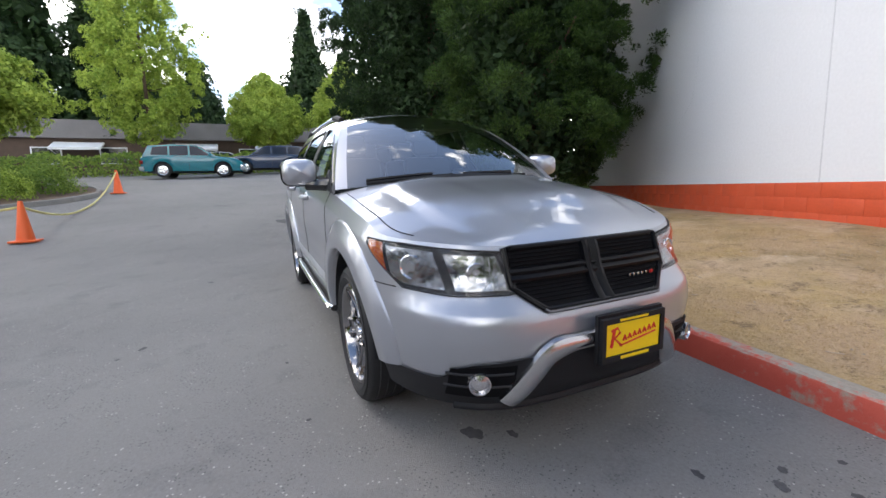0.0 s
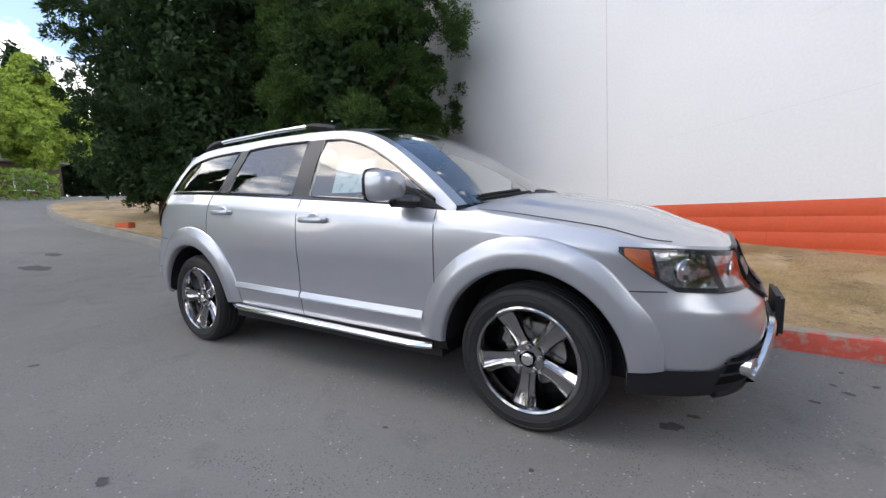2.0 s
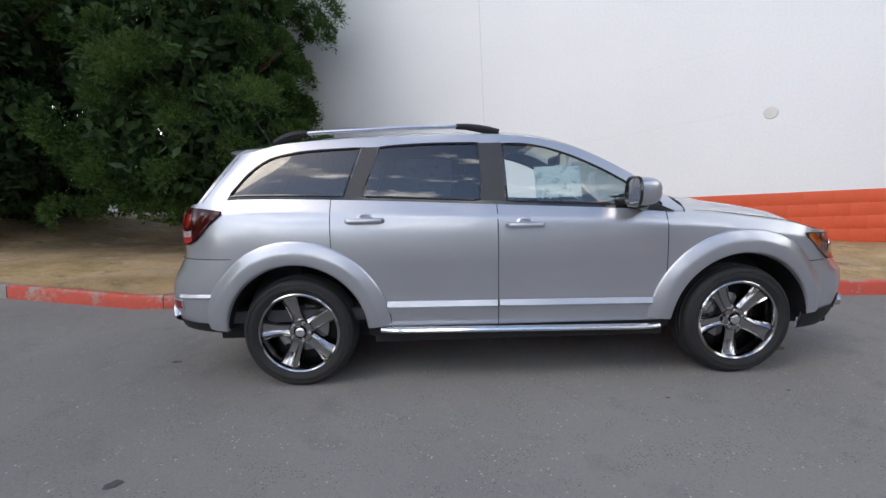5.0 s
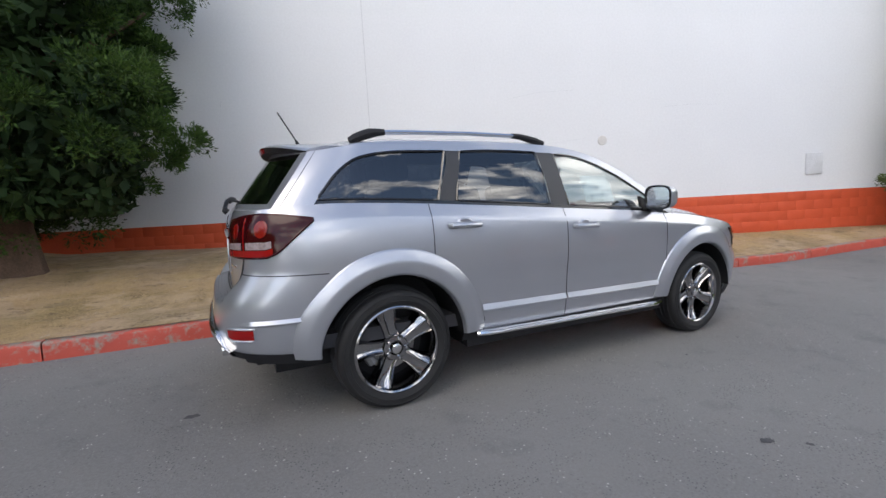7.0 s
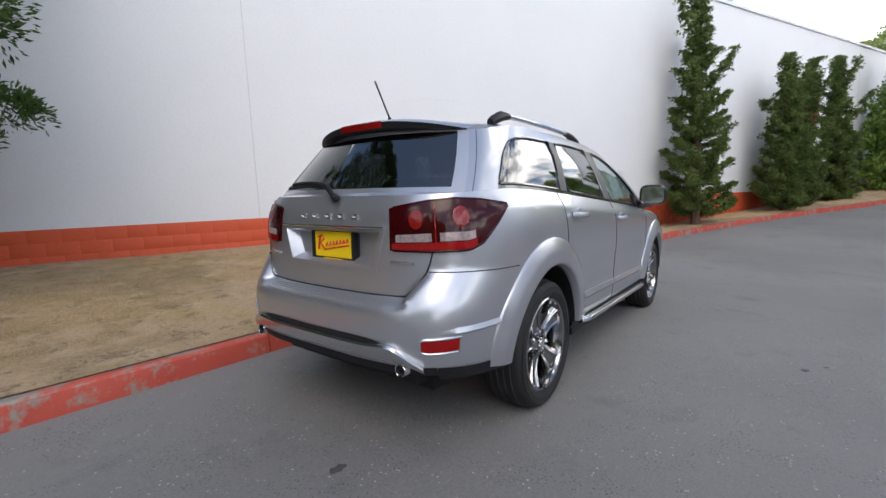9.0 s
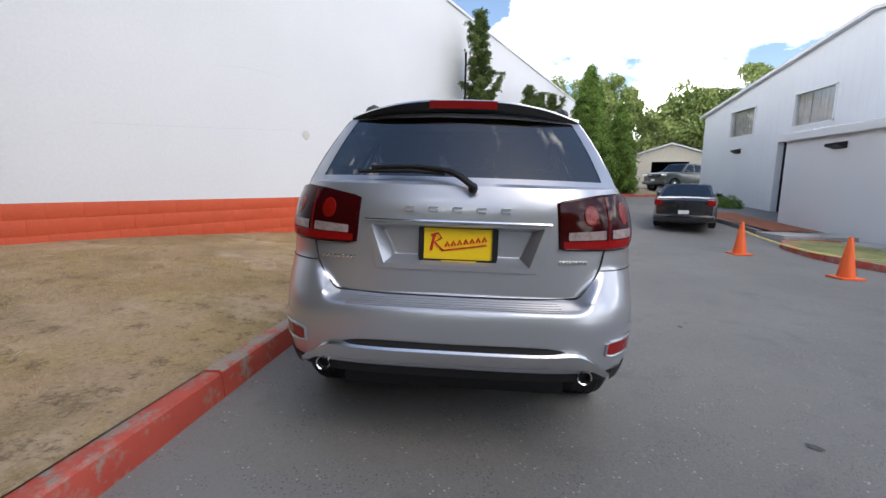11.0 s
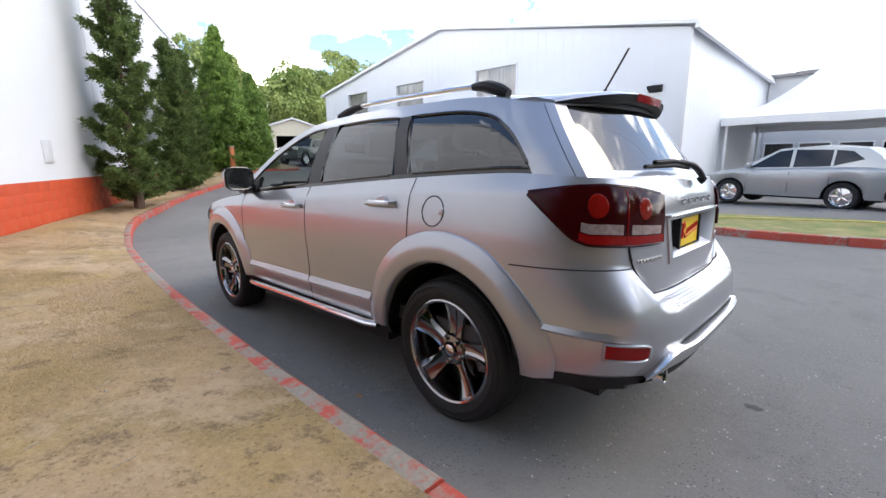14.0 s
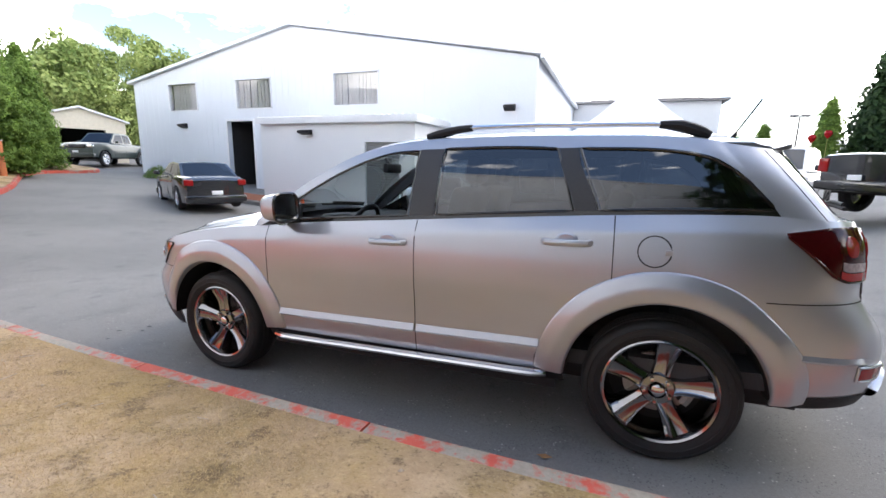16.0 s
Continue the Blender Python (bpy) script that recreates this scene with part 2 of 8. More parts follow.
BLOCK_ORANGE = material("orange_block_paint", (0.62, 0.092, 0.032), 0.6, vary=0.1, scale=1.2, fine=30, bump=0.2, second=(0.5, 0.4, 0.36), spots=0.74, spread=0.03, per_piece=0.015)
MORTAR = material("orange_joint", (0.56, 0.085, 0.032), 0.8, vary=0.15, fine=40)
SIDING = material("white_metal_siding", (0.72, 0.75, 0.8), 0.55, vary=0.05, scale=0.5, fine=20)
TRIM_WHITE = material("white_trim_paint", (0.75, 0.76, 0.78), 0.55, vary=0.06, scale=1)
ROOF_GREY = material("grey_roof", (0.2, 0.19, 0.19), 0.85, vary=0.2, scale=0.8, bump=0.2)
DOOR_GREY = material("grey_roller_door", (0.24, 0.25, 0.26), 0.6, vary=0.1, scale=1)
JET = material("black_grille_plastic", (0.004, 0.004, 0.005), 0.7, vary=0.2, ior=1.2)
DARK = material("dark_opening", (0.02, 0.02, 0.022), 0.9, vary=0.2)
BARK = material("bark", (0.1, 0.065, 0.045), 0.95, vary=0.35, scale=5, fine=40, bump=0.9)
ORANGE = material("orange_cone_plastic", (0.85, 0.13, 0.02), 0.5, vary=0.08)
ROPE = material("yellow_caution_line", (0.62, 0.55, 0.2), 0.7, vary=0.2)
BRUSHED = material("brushed_bright_metal", (0.66, 0.66, 0.67), 0.24, metal=1.0, vary=0.06, fine=150)
SILVER = material("silver_metallic_paint", (0.43, 0.445, 0.485), 0.32, metal=0.7, vary=0.035, scale=3, fine=900, coat=1.0)
CHROME = material("bright_chrome", (0.78, 0.78, 0.79), 0.09, metal=1.0, vary=0.03)
DARK_CHROME = material("tinted_chrome_wheel", (0.36, 0.355, 0.36), 0.12, metal=1.0, vary=0.05)
BLACK_PLASTIC = material("black_grained_plastic", (0.014, 0.014, 0.016), 0.55, vary=0.15, fine=200, bump=0.1, ior=1.35)
GLOSS_BLACK = material("gloss_black_trim", (0.012, 0.012, 0.013), 0.12, vary=0.1, coat=0.5)
PILLAR = material("dark_grey_pillar_film", (0.03, 0.03, 0.032), 0.45, vary=0.1)
SCREEN = material("dark_car_glass", (0.012, 0.02, 0.035), 0.06, vary=0.1, ior=1.3)
RUBBER = material("tyre_rubber", (0.011, 0.011, 0.012), 0.7, vary=0.2, scale=10, fine=80, bump=0.15)
SEAM = material("panel_gap", (0.03, 0.03, 0.032), 0.8, vary=0.1)
CABIN = material("black_cabin_trim", (0.035, 0.035, 0.04), 0.7, vary=0.15, fine=120)
LENS_RED = material("red_lamp_lens", (0.26, 0.006, 0.006), 0.1, vary=0.12, ior=1.4)
LENS_GLOW = material("round_red_light", (0.2, 0.006, 0.004), 0.15, vary=0.15, scale=40)
LENS_DEEP = material("smoked_red_lamp_lens", (0.035, 0.002, 0.003), 0.1, vary=0.15, ior=1.35)
LENS_CLEAR = material("clear_reversing_lens", (0.3, 0.24, 0.24), 0.12, vary=0.3, scale=30)
LENS_AMBER = material("amber_side_marker", (0.5, 0.12, 0.02), 0.15, vary=0.15, coat=0.6)
LAMP_BOWL = material("faceted_lamp_bowl", (0.42, 0.425, 0.44), 0.1, metal=1.0, vary=0.6, scale=20, bump=1.0, bump_scale=14)
REFLECTOR = material("lamp_reflector", (0.75, 0.76, 0.78), 0.12, metal=1.0, vary=0.1, scale=20)
YELLOW = material("yellow_dealer_plate", (0.9, 0.62, 0.01), 0.4, vary=0.04)
INK_RED = material("red_plate_ink", (0.6, 0.02, 0.015), 0.5, vary=0.05)
SHEET = material("printed_sheet", (0.5, 0.52, 0.52), 0.6, vary=0.2, scale=12, second=(0.3, 0.32, 0.33), spots=0.58, spread=0.05)
PAPER = material("window_sticker_paper", (0.75, 0.76, 0.76), 0.6, vary=0.05)
GLASS_CLEAR = glass("clear_window_glass", (0.74, 0.85, 0.85))
GLASS_DARK = glass("privacy_glass", (0.12, 0.135, 0.14), sheen=0.105)
GLASS_LAMP = glass("lamp_cover", (0.9, 0.91, 0.92), sheen=0.035)
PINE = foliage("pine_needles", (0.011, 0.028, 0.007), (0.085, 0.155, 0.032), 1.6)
# own colour of cypresses and firs; stands for inner shade in the evergreen
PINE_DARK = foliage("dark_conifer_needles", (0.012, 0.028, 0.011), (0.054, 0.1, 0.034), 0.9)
JUNIPER = foliage("juniper_needles", (0.03, 0.056, 0.015), (0.23, 0.31, 0.09), 2.2)
RUSTY = foliage("rusty_needles", (0.2, 0.09, 0.04), (0.38, 0.2, 0.1), 1.2)
ARBOR = foliage("arborvitae_sprays", (0.075, 0.14, 0.025), (0.25, 0.37, 0.075), 1.0)
MAPLE = foliage("fresh_green_leaves", (0.15, 0.25, 0.03), (0.5, 0.6, 0.11), 0.5)
# paled for distance: haze over the far woods is put into the leaf colour
WOOD_LEAF = foliage("wood_leaves", (0.13, 0.2, 0.05), (0.44, 0.5, 0.18), 0.25)
HEDGE = foliage("hedge_leaves", (0.07, 0.14, 0.02), (0.28, 0.38, 0.06), 0.6)


# ---- mesh helpers ----
def mesh_ob(name, verts, faces, mat, parent=None, label="", smooth=True, sharp=35):
    me = bpy.data.meshes.new(name)
    me.from_pydata([tuple(v) for v in verts], [], faces)
    me.validate()
    bm = bmesh.new()
    bm.from_mesh(me)
    bmesh.ops.delete(bm, geom=[p for p in bm.verts if not p.link_faces], context="VERTS")
    bmesh.ops.remove_doubles(bm, verts=bm.verts, dist=1e-5)
    bmesh.ops.recalc_face_normals(bm, faces=bm.faces)
    if smooth:
        for fc in bm.faces:
            fc.smooth = True
        lim = radians(sharp)
        for e in bm.edges:
            if len(e.link_faces) != 2 or e.calc_face_angle(0) > lim:
                e.smooth = False
    bm.to_mesh(me)
    bm.free()
    for one in mat if isinstance(mat, (list, tuple)) else [mat]:
        me.materials.append(one)
    ob = new(name, me)
    if parent:
        ob.parent = parent
    if label:
        ob["label"] = label
    return ob


def grid(rows):
    """Vertices and quads of a grid given as rows of points."""
    n = len(rows[0])
    verts = [p for r in rows for p in r]
    faces = []
    for i in range(len(rows) - 1):
        for j in range(n - 1):
            a = i * n + j
            faces.append((a, a + 1, a + n + 1, a + n))
    return verts, faces


def join(*pieces):
    verts, faces = [], []
    for v, f in pieces:
        k = len(verts)
        verts += [tuple(p) for p in v]
        faces += [tuple(i + k for i in one) for one in f]
    return verts, faces


def box(x0, x1, y0, y1, z0, z1, bevel=0.0):
    """A box, its edges cut at 45 degrees by bevel."""
    if not bevel:
        v = [(x, y, z) for z in (z0, z1) for y in (y0, y1) for x in (x0, x1)]
        return v, [(0, 2, 3, 1), (4, 5, 7, 6), (0, 1, 5, 4), (2, 6, 7, 3), (0, 4, 6, 2), (1, 3, 7, 5)]
    bm = bmesh.new()
    bmesh.ops.create_cube(bm, size=1)
    for p in bm.verts:
        p.co = Vector(((x0 + x1) / 2 + p.co.x * (x1 - x0), (y0 + y1) / 2 + p.co.y * (y1 - y0), (z0 + z1) / 2 + p.co.z * (z1 - z0)))
    bmesh.ops.bevel(bm, geom=bm.edges[:], offset=bevel, segments=2, affect="EDGES", profile=0.5)
    bm.verts.index_update()
    v, f = [p.co.copy() for p in bm.verts], [tuple(q.index for q in fc.verts) for fc in bm.faces]
    bm.free()
    return v, f


def moved(piece, m):
    return [m @ Vector(p) for p in piece[0]], piece[1]


def tube(path, radius, n=8, closed=False, squash=1.0):
    """A tube along a path; radius a number or one per point."""
    pts = [Vector(p) for p in path]
    rows = []
    up = Vector((0, 0, 1))
    for i, p in enumerate(pts):
        a, b = pts[max(i - 1, 0)], pts[min(i + 1, len(pts) - 1)]
        if closed:
            a, b = pts[i - 1], pts[(i + 1) % len(pts)]
        d = (b - a).normalized()
        side = d.cross(up if abs(d.z) < 0.95 else Vector((1, 0, 0))).normalized()
        top = side.cross(d)
        r = radius[i] if isinstance(radius, (list, tuple)) else radius
        rows.append([p + side * math.cos(2 * math.pi * k / n) * r * squash + top * math.sin(2 * math.pi * k / n) * r for k in range(n)])
    verts = [q for r in rows for q in r]
    faces = []
    m = len(rows)
    for i in range(m if closed else m - 1):
        for k in range(n):
            a, b = i * n + k, i * n + (k + 1) % n
            c, d = ((i + 1) % m) * n + (k + 1) % n, ((i + 1) % m) * n + k
            faces.append((a, b, c, d))
    if not closed:
        faces += [tuple(range(n)), tuple(range((m - 1) * n, m * n))]
    return verts, faces


def lathe(profile, n=32, axis="y"):
    """A turned shape from (radius, along) points; axis y or z."""
    rows = []
    for k in range(n + 1):
        a = 2 * math.pi * k / n
        c, s = math.cos(a), math.sin(a)
        rows.append([(r * c, h, r * s) if axis == "y" else (r * c, r * s, h) for r, h in profile])
    return grid(rows)


def prism(outline, lo, hi, axis="y"):
    """An outline of 2D points pushed from lo to hi along an axis."""
    def put(a, b, c):
        return {"y": (a, c, b), "x": (c, a, b), "z": (a, b, c)}[axis]
    n = len(outline)
    v = [put(a, b, lo) for a, b in outline] + [put(a, b, hi) for a, b in outline]
    f = [tuple(range(n)), tuple(range(2 * n - 1, n - 1, -1))]
    f += [(i, (i + 1) % n, n + (i + 1) % n, n + i) for i in range(n)]
    return v, f


def curve(points, x):
    """A value read off (x, value) points, smoothly."""
    if x <= points[0][0]:
        return points[0][1]
    if x >= points[-1][0]:
        return points[-1][1]
    for i in range(len(points) - 1):
        x0, x1 = points[i][0], points[i + 1][0]
        if x0 <= x <= x1:
            def slope(k):
                a, b = points[max(k - 1, 0)], points[min(k + 1, len(points) - 1)]
                return (b[1] - a[1]) / (b[0] - a[0])
            h = x1 - x0
            s = (x - x0) / h
            p0, p1, m0, m1 = points[i][1], points[i + 1][1], slope(i) * h, slope(i + 1) * h
            return p0 * (2 * s**3 - 3 * s**2 + 1) + m0 * (s**3 - 2 * s**2 + s) + p1 * (3 * s**2 - 2 * s**3) + m1 * (s**3 - s**2)


def thing(name, m, label, category, group="", kind=""):
    ob = new(name)
    ob.empty_display_size = 0.2
    ob.matrix_world = m
    return tagged(ob, label, category, group, kind)


def steps(a, b, n):
    return [a + (b - a) * i / n for i in range(n + 1)]


# ---- the lie of the ground ----
def ground_z(x, y):
    z = -0.03 * x + 0.02 * y
    back, front = max(0.0, -4 - x), max(0.0, min(x, 60) - 6)
    lot = 0.2 * ease(-8.6, -10.5, y) * ease(3.5, 1.5, x) * ease(-4.6, -2.8, x)
    return z + 1.6 * (1 - math.exp(-back / 14)) + 0.1 * front * front / (front + 2) + lot + 0.02 * max(0.0, min(back, 32) - 10)


def ease(a, b, v):
    t = max(0.0, min(1.0, (v - a) / (b - a)))
    return t * t * (3 - 2 * t)


WALL_AT, WALL_WAY = Vector((0.44, 5.5)), Vector((math.cos(radians(-25)), math.sin(radians(-25))))
WALL_IN = Vector((-WALL_WAY.y, WALL_WAY.x))
WALL_FROM, WALL_TO, WALL_TOP, BAND_TOP = -9.8, 31.5, 7.0, 1.0


def wall_pose(z=0.0):
    """Along the wall is x, into the building y."""
    return Matrix.Translation((WALL_AT.x, WALL_AT.y, z)) @ Matrix.Rotation(radians(-25), 4, "Z")


# ---- ground, kerbs, lawn ----
def make_ground():
    def axis_steps():
        s = [-3000, -1200, -500, -250, -140, -90, -60]
        s += steps(-48, -12, 18) + steps(-11, 14, 50) + steps(15.5, 48, 20) + [60, 90, 140, 250, 500, 1200, 3000]
        return s
    xs, ys = axis_steps(), axis_steps()
    rows = [[(x, y, ground_z(max(-60, min(60, x)), max(-60, min(60, y))) - 0.0) for y in ys] for x in xs]
    v, f = grid(rows)
    ob = mesh_ob("ground", v, f, ASPHALT)
    tagged(ob, "grey worn asphalt drive sloping past the building", "road", kind="structure")


make_ground()

KERB = [(-21, 13), (-22.3, 8.5), (-21.6, 5.2), (-19, 3.2), (-15, 2.0), (-11, 1.45), (-7.5, 1.42), (-4, 1.3), (0, 1.24), (3.5, 1.06), (6.5, 0.72), (9, 0.15), (11, -0.85),
        (13.4, -2.2), (17.75, -5.2), (20.5, -6.7), (22.6, -7.9), (24, -9.4), (24.4, -11.4), (25.8, -12.6), (30, -13)]
FAR_KERB = [(-6.0, -10.2), (-5.9, -8.6), (-5.0, -7.45), (-3.9, -7.2), (-1.8, -7.25), (0.5, -7.7), (3.7, -7.95), (7.0, -8.2), (8.4, -8.6), (8.8, -9.4), (8.9, -11.2)]


def smooth_path(points, step):
    """Evenly spaced points along a rounded path."""
    pts = [Vector(p) for p in points]
    fine = []
    for i in range(len(pts) - 1):
        p0, p1, p2, p3 = pts[max(i - 1, 0)], pts[i], pts[i + 1], pts[min(i + 2, len(pts) - 1)]
        for k in range(24):
            t = k / 24
            fine.append(0.5 * (2 * p1 + (p2 - p0) * t + (2 * p0 - 5 * p1 + 4 * p2 - p3) * t * t + (3 * p1 - p0 - 3 * p2 + p3) * t**3))
    fine.append(pts[-1])
    out, gone, want = [fine[0]], 0.0, step
    for a, b in zip(fine, fine[1:]):
        d = (b - a).length
        while gone + d >= want:
            out.append(a.lerp(b, (want - gone) / d))
            want += step
        gone += d
    return out


def make_kerb(points, mat_of, label, side=1):
    path = smooth_path(points, 0.3)
    kerb = thing("kerb", Matrix(), label, "kerb", kind="structure")
    per = 6
    for s in range(0, len(path) - 1, per):
        piece = path[s:s + per + 1]
        if len(piece) < 2:
            break
        rows = []
        h = 0.15 + random.uniform(-0.006, 0.006)
        for i, p in enumerate(piece):
            a, b = piece[max(i - 1, 0)], piece[min(i + 1, len(piece) - 1)]
            d = (b - a).normalized()
            n = Vector((-d.y, d.x)) * side
            q = p + d * (0.006 if i == 0 else -0.006 if i == len(piece) - 1 else 0)
            z = ground_z(q.x, q.y)
            rows.append([(q.x + n.x * o, q.y + n.y * o, z + dz) for o, dz in ((0, -0.1), (0.006, 0.06), (0.012, h - 0.03), (0.018, h - 0.012), (0.035, h), (0.12, h), (0.14, h - 0.012), (0.142, -0.1))])
        v, f = grid(rows)
        n = len(rows[0])
        f += [tuple(range(n)), tuple(range(len(v) - n, len(v)))]
        mesh_ob("kerb_stone", v, f, mat_of(piece[0]), kerb)
    return path


def near_paint(p):
    if p.x < -5.5:
        return KERB_BARE
    if -2.2 < p.x < 7.5:
        return KERB_WORN
    return KERB_RED


near_path = make_kerb(KERB, near_paint, "concrete kerb with chipped red paint along the lawn")
make_kerb(FAR_KERB, lambda p: KERB_BARE if p.x < -4.8 else KERB_RED, "concrete kerb, red then bare, along the grass strip", side=-1)


def lawn_edge(p):
    """Where the lawn ends behind a kerb point."""
    along = (p - WALL_AT).dot(WALL_WAY)
    if along < WALL_FROM or p.x < -9:
        return Vector((p.x * 0.8 - 1.5, max(9.5, p.y + 4)))
    q = WALL_AT + WALL_WAY * min(along, WALL_TO - 0.2)
    return q - WALL_IN * 0.0


WALL_FOOT = [(-9, 0.6), (-3, 0.5), (1, 0.5), (2.5, 0.42), (5.2, 0.25), (6.7, 0.18), (11, 0.17)]


def make_lawn():
    rows = []
    for i, p in enumerate(near_path):
        a, b = near_path[max(i - 1, 0)], near_path[min(i + 1, len(near_path) - 1)]
        d = (b - a).normalized()
        p = p + Vector((-d.y, d.x)) * 0.118
        e = lawn_edge(p)
        row = []
        for k in range(25):
            s = k / 24
            q = p.lerp(e, s)
            g = ground_z(q.x, q.y)
            top = max(curve(WALL_FOOT, (e - WALL_AT).dot(WALL_WAY)), ground_z(e.x, e.y) + 0.1) if p.x > -9 else ground_z(e.x, e.y) + 0.3
            z = (g + 0.152) * (1 - s) + top * s + 0.02 * (noise.noise(Vector((q.x, q.y, 0)) * 0.9)) * min(1, s * 8) + 0.008 * noise.noise(Vector((q.x, q.y, 3)) * 5) * min(1, s * 8)
            row.append((q.x, q.y, z))
        rows.append(row)
    v, f = grid(rows)
    ob = mesh_ob("lawn", v, f, GRASS_DRY)
    return tagged(ob, "parched brown lawn with bare patches by the wall", "lawn", kind="structure")


lawn = make_lawn()


def make_strip():
    path = smooth_path(FAR_KERB, 0.5)
    rows = []
    for i, p in enumerate(path):
        a, b = path[max(i - 1, 0)], path[min(i + 1, len(path) - 1)]
        d = (b - a).normalized()
        p = p + Vector((d.y, -d.x)) * 0.14
        e = Vector((max(-5.2, min(8.3, p.x)), -11.3 if p.x > 1 else -9.6))
        rows.append([(*p.lerp(e, k / 8), ground_z(*p.lerp(e, k / 8)) + 0.135 + 0.01 * noise.noise(Vector((p.x, p.y, k * 0.7)))) for k in range(9)])
    v, f = grid(rows)
    ob = mesh_ob("grass_strip", v, f, GRASS_GREEN)
    tagged(ob, "thin dry grass strip behind the red kerb", "lawn", kind="structure")


make_strip()


# ---- the long white block wall ----
def make_wall():
    m = wall_pose()
    v, f = join(box(WALL_FROM, WALL_TO, 0.0, 0.3, BAND_TOP, WALL_TOP), box(WALL_FROM, WALL_FROM + 0.3, 0.3, 24, -0.5, WALL_TOP), box(WALL_TO - 0.3, WALL_TO, 0.3, 24, -0.5, WALL_TOP),
                box(WALL_FROM, WALL_TO, 0.02, 0.3, -0.6, BAND_TOP - 0.001), box(WALL_FROM, WALL_TO, 24, 24.3, -0.5, WALL_TOP), box(WALL_FROM + 0.3, WALL_TO - 0.3, 0.3, 24, WALL_TOP - 0.4, WALL_TOP - 0.2))
    wall = thing("wall_south", m, "tall white painted block wall with an orange foot band", "wall", kind="structure")
    mesh_ob("wall_body", v, f, WALL_WHITE, wall, smooth=False)
    v, f = box(WALL_FROM - 0.04, WALL_TO + 0.04, -0.05, 0.36, WALL_TOP, WALL_TOP + 0.09)
    mesh_ob("coping", v, f, TRIM_WHITE, wall, smooth=False)
    v, f = box(WALL_FROM, WALL_TO, 0.0005, 0.02, -0.6, BAND_TOP - 0.001)
    mesh_ob("joint_bed", v, f, MORTAR, wall, smooth=False)
    # joints and repairs in the white face
    v, f = join(*[box(a, a + 0.018, -0.004, 0.002, BAND_TOP, WALL_TOP) for a in (0.15, 12.6, 24.8)])
    mesh_ob("expansion_joint", v, f, material("sealed_joint", (0.62, 0.63, 0.65), 0.8), wall, smooth=False)
    for pts in ([(1.2, 2.05), (1.9, 2.1), (3.1, 2.2), (4.6, 2.34)], [(3.0, 3.2), (3.6, 3.3), (4.4, 3.32)], [(6.2, 2.9), (6.9, 2.93), (7.4, 2.9)], [(-3.4, 2.2), (-2.9, 2.6), (-2.75, 3.4)]):
        mesh_ob("hairline_crack", *tube([(a, 0.0, z) for a, z in pts], 0.0022, 5), material("crack_shadow", (0.6, 0.61, 0.63), 0.9), wall)
    v, f = box(9.35, 9.72, -0.03, 0.002, 1.35, 1.8, 0.008)
    mesh_ob("patched_vent", v, f, material("vent_paint", (0.62, 0.63, 0.65), 0.7), wall)
    v, f = moved(lathe([(0, -0.012), (0.09, -0.012), (0.1, 0)], 20), Matrix.Translation((4.95, 0, 2.28)))
    mesh_ob("round_patch", v, f, material("patch_paint", (0.63, 0.62, 0.6), 0.7), wall)
    return wall


wall = make_wall()


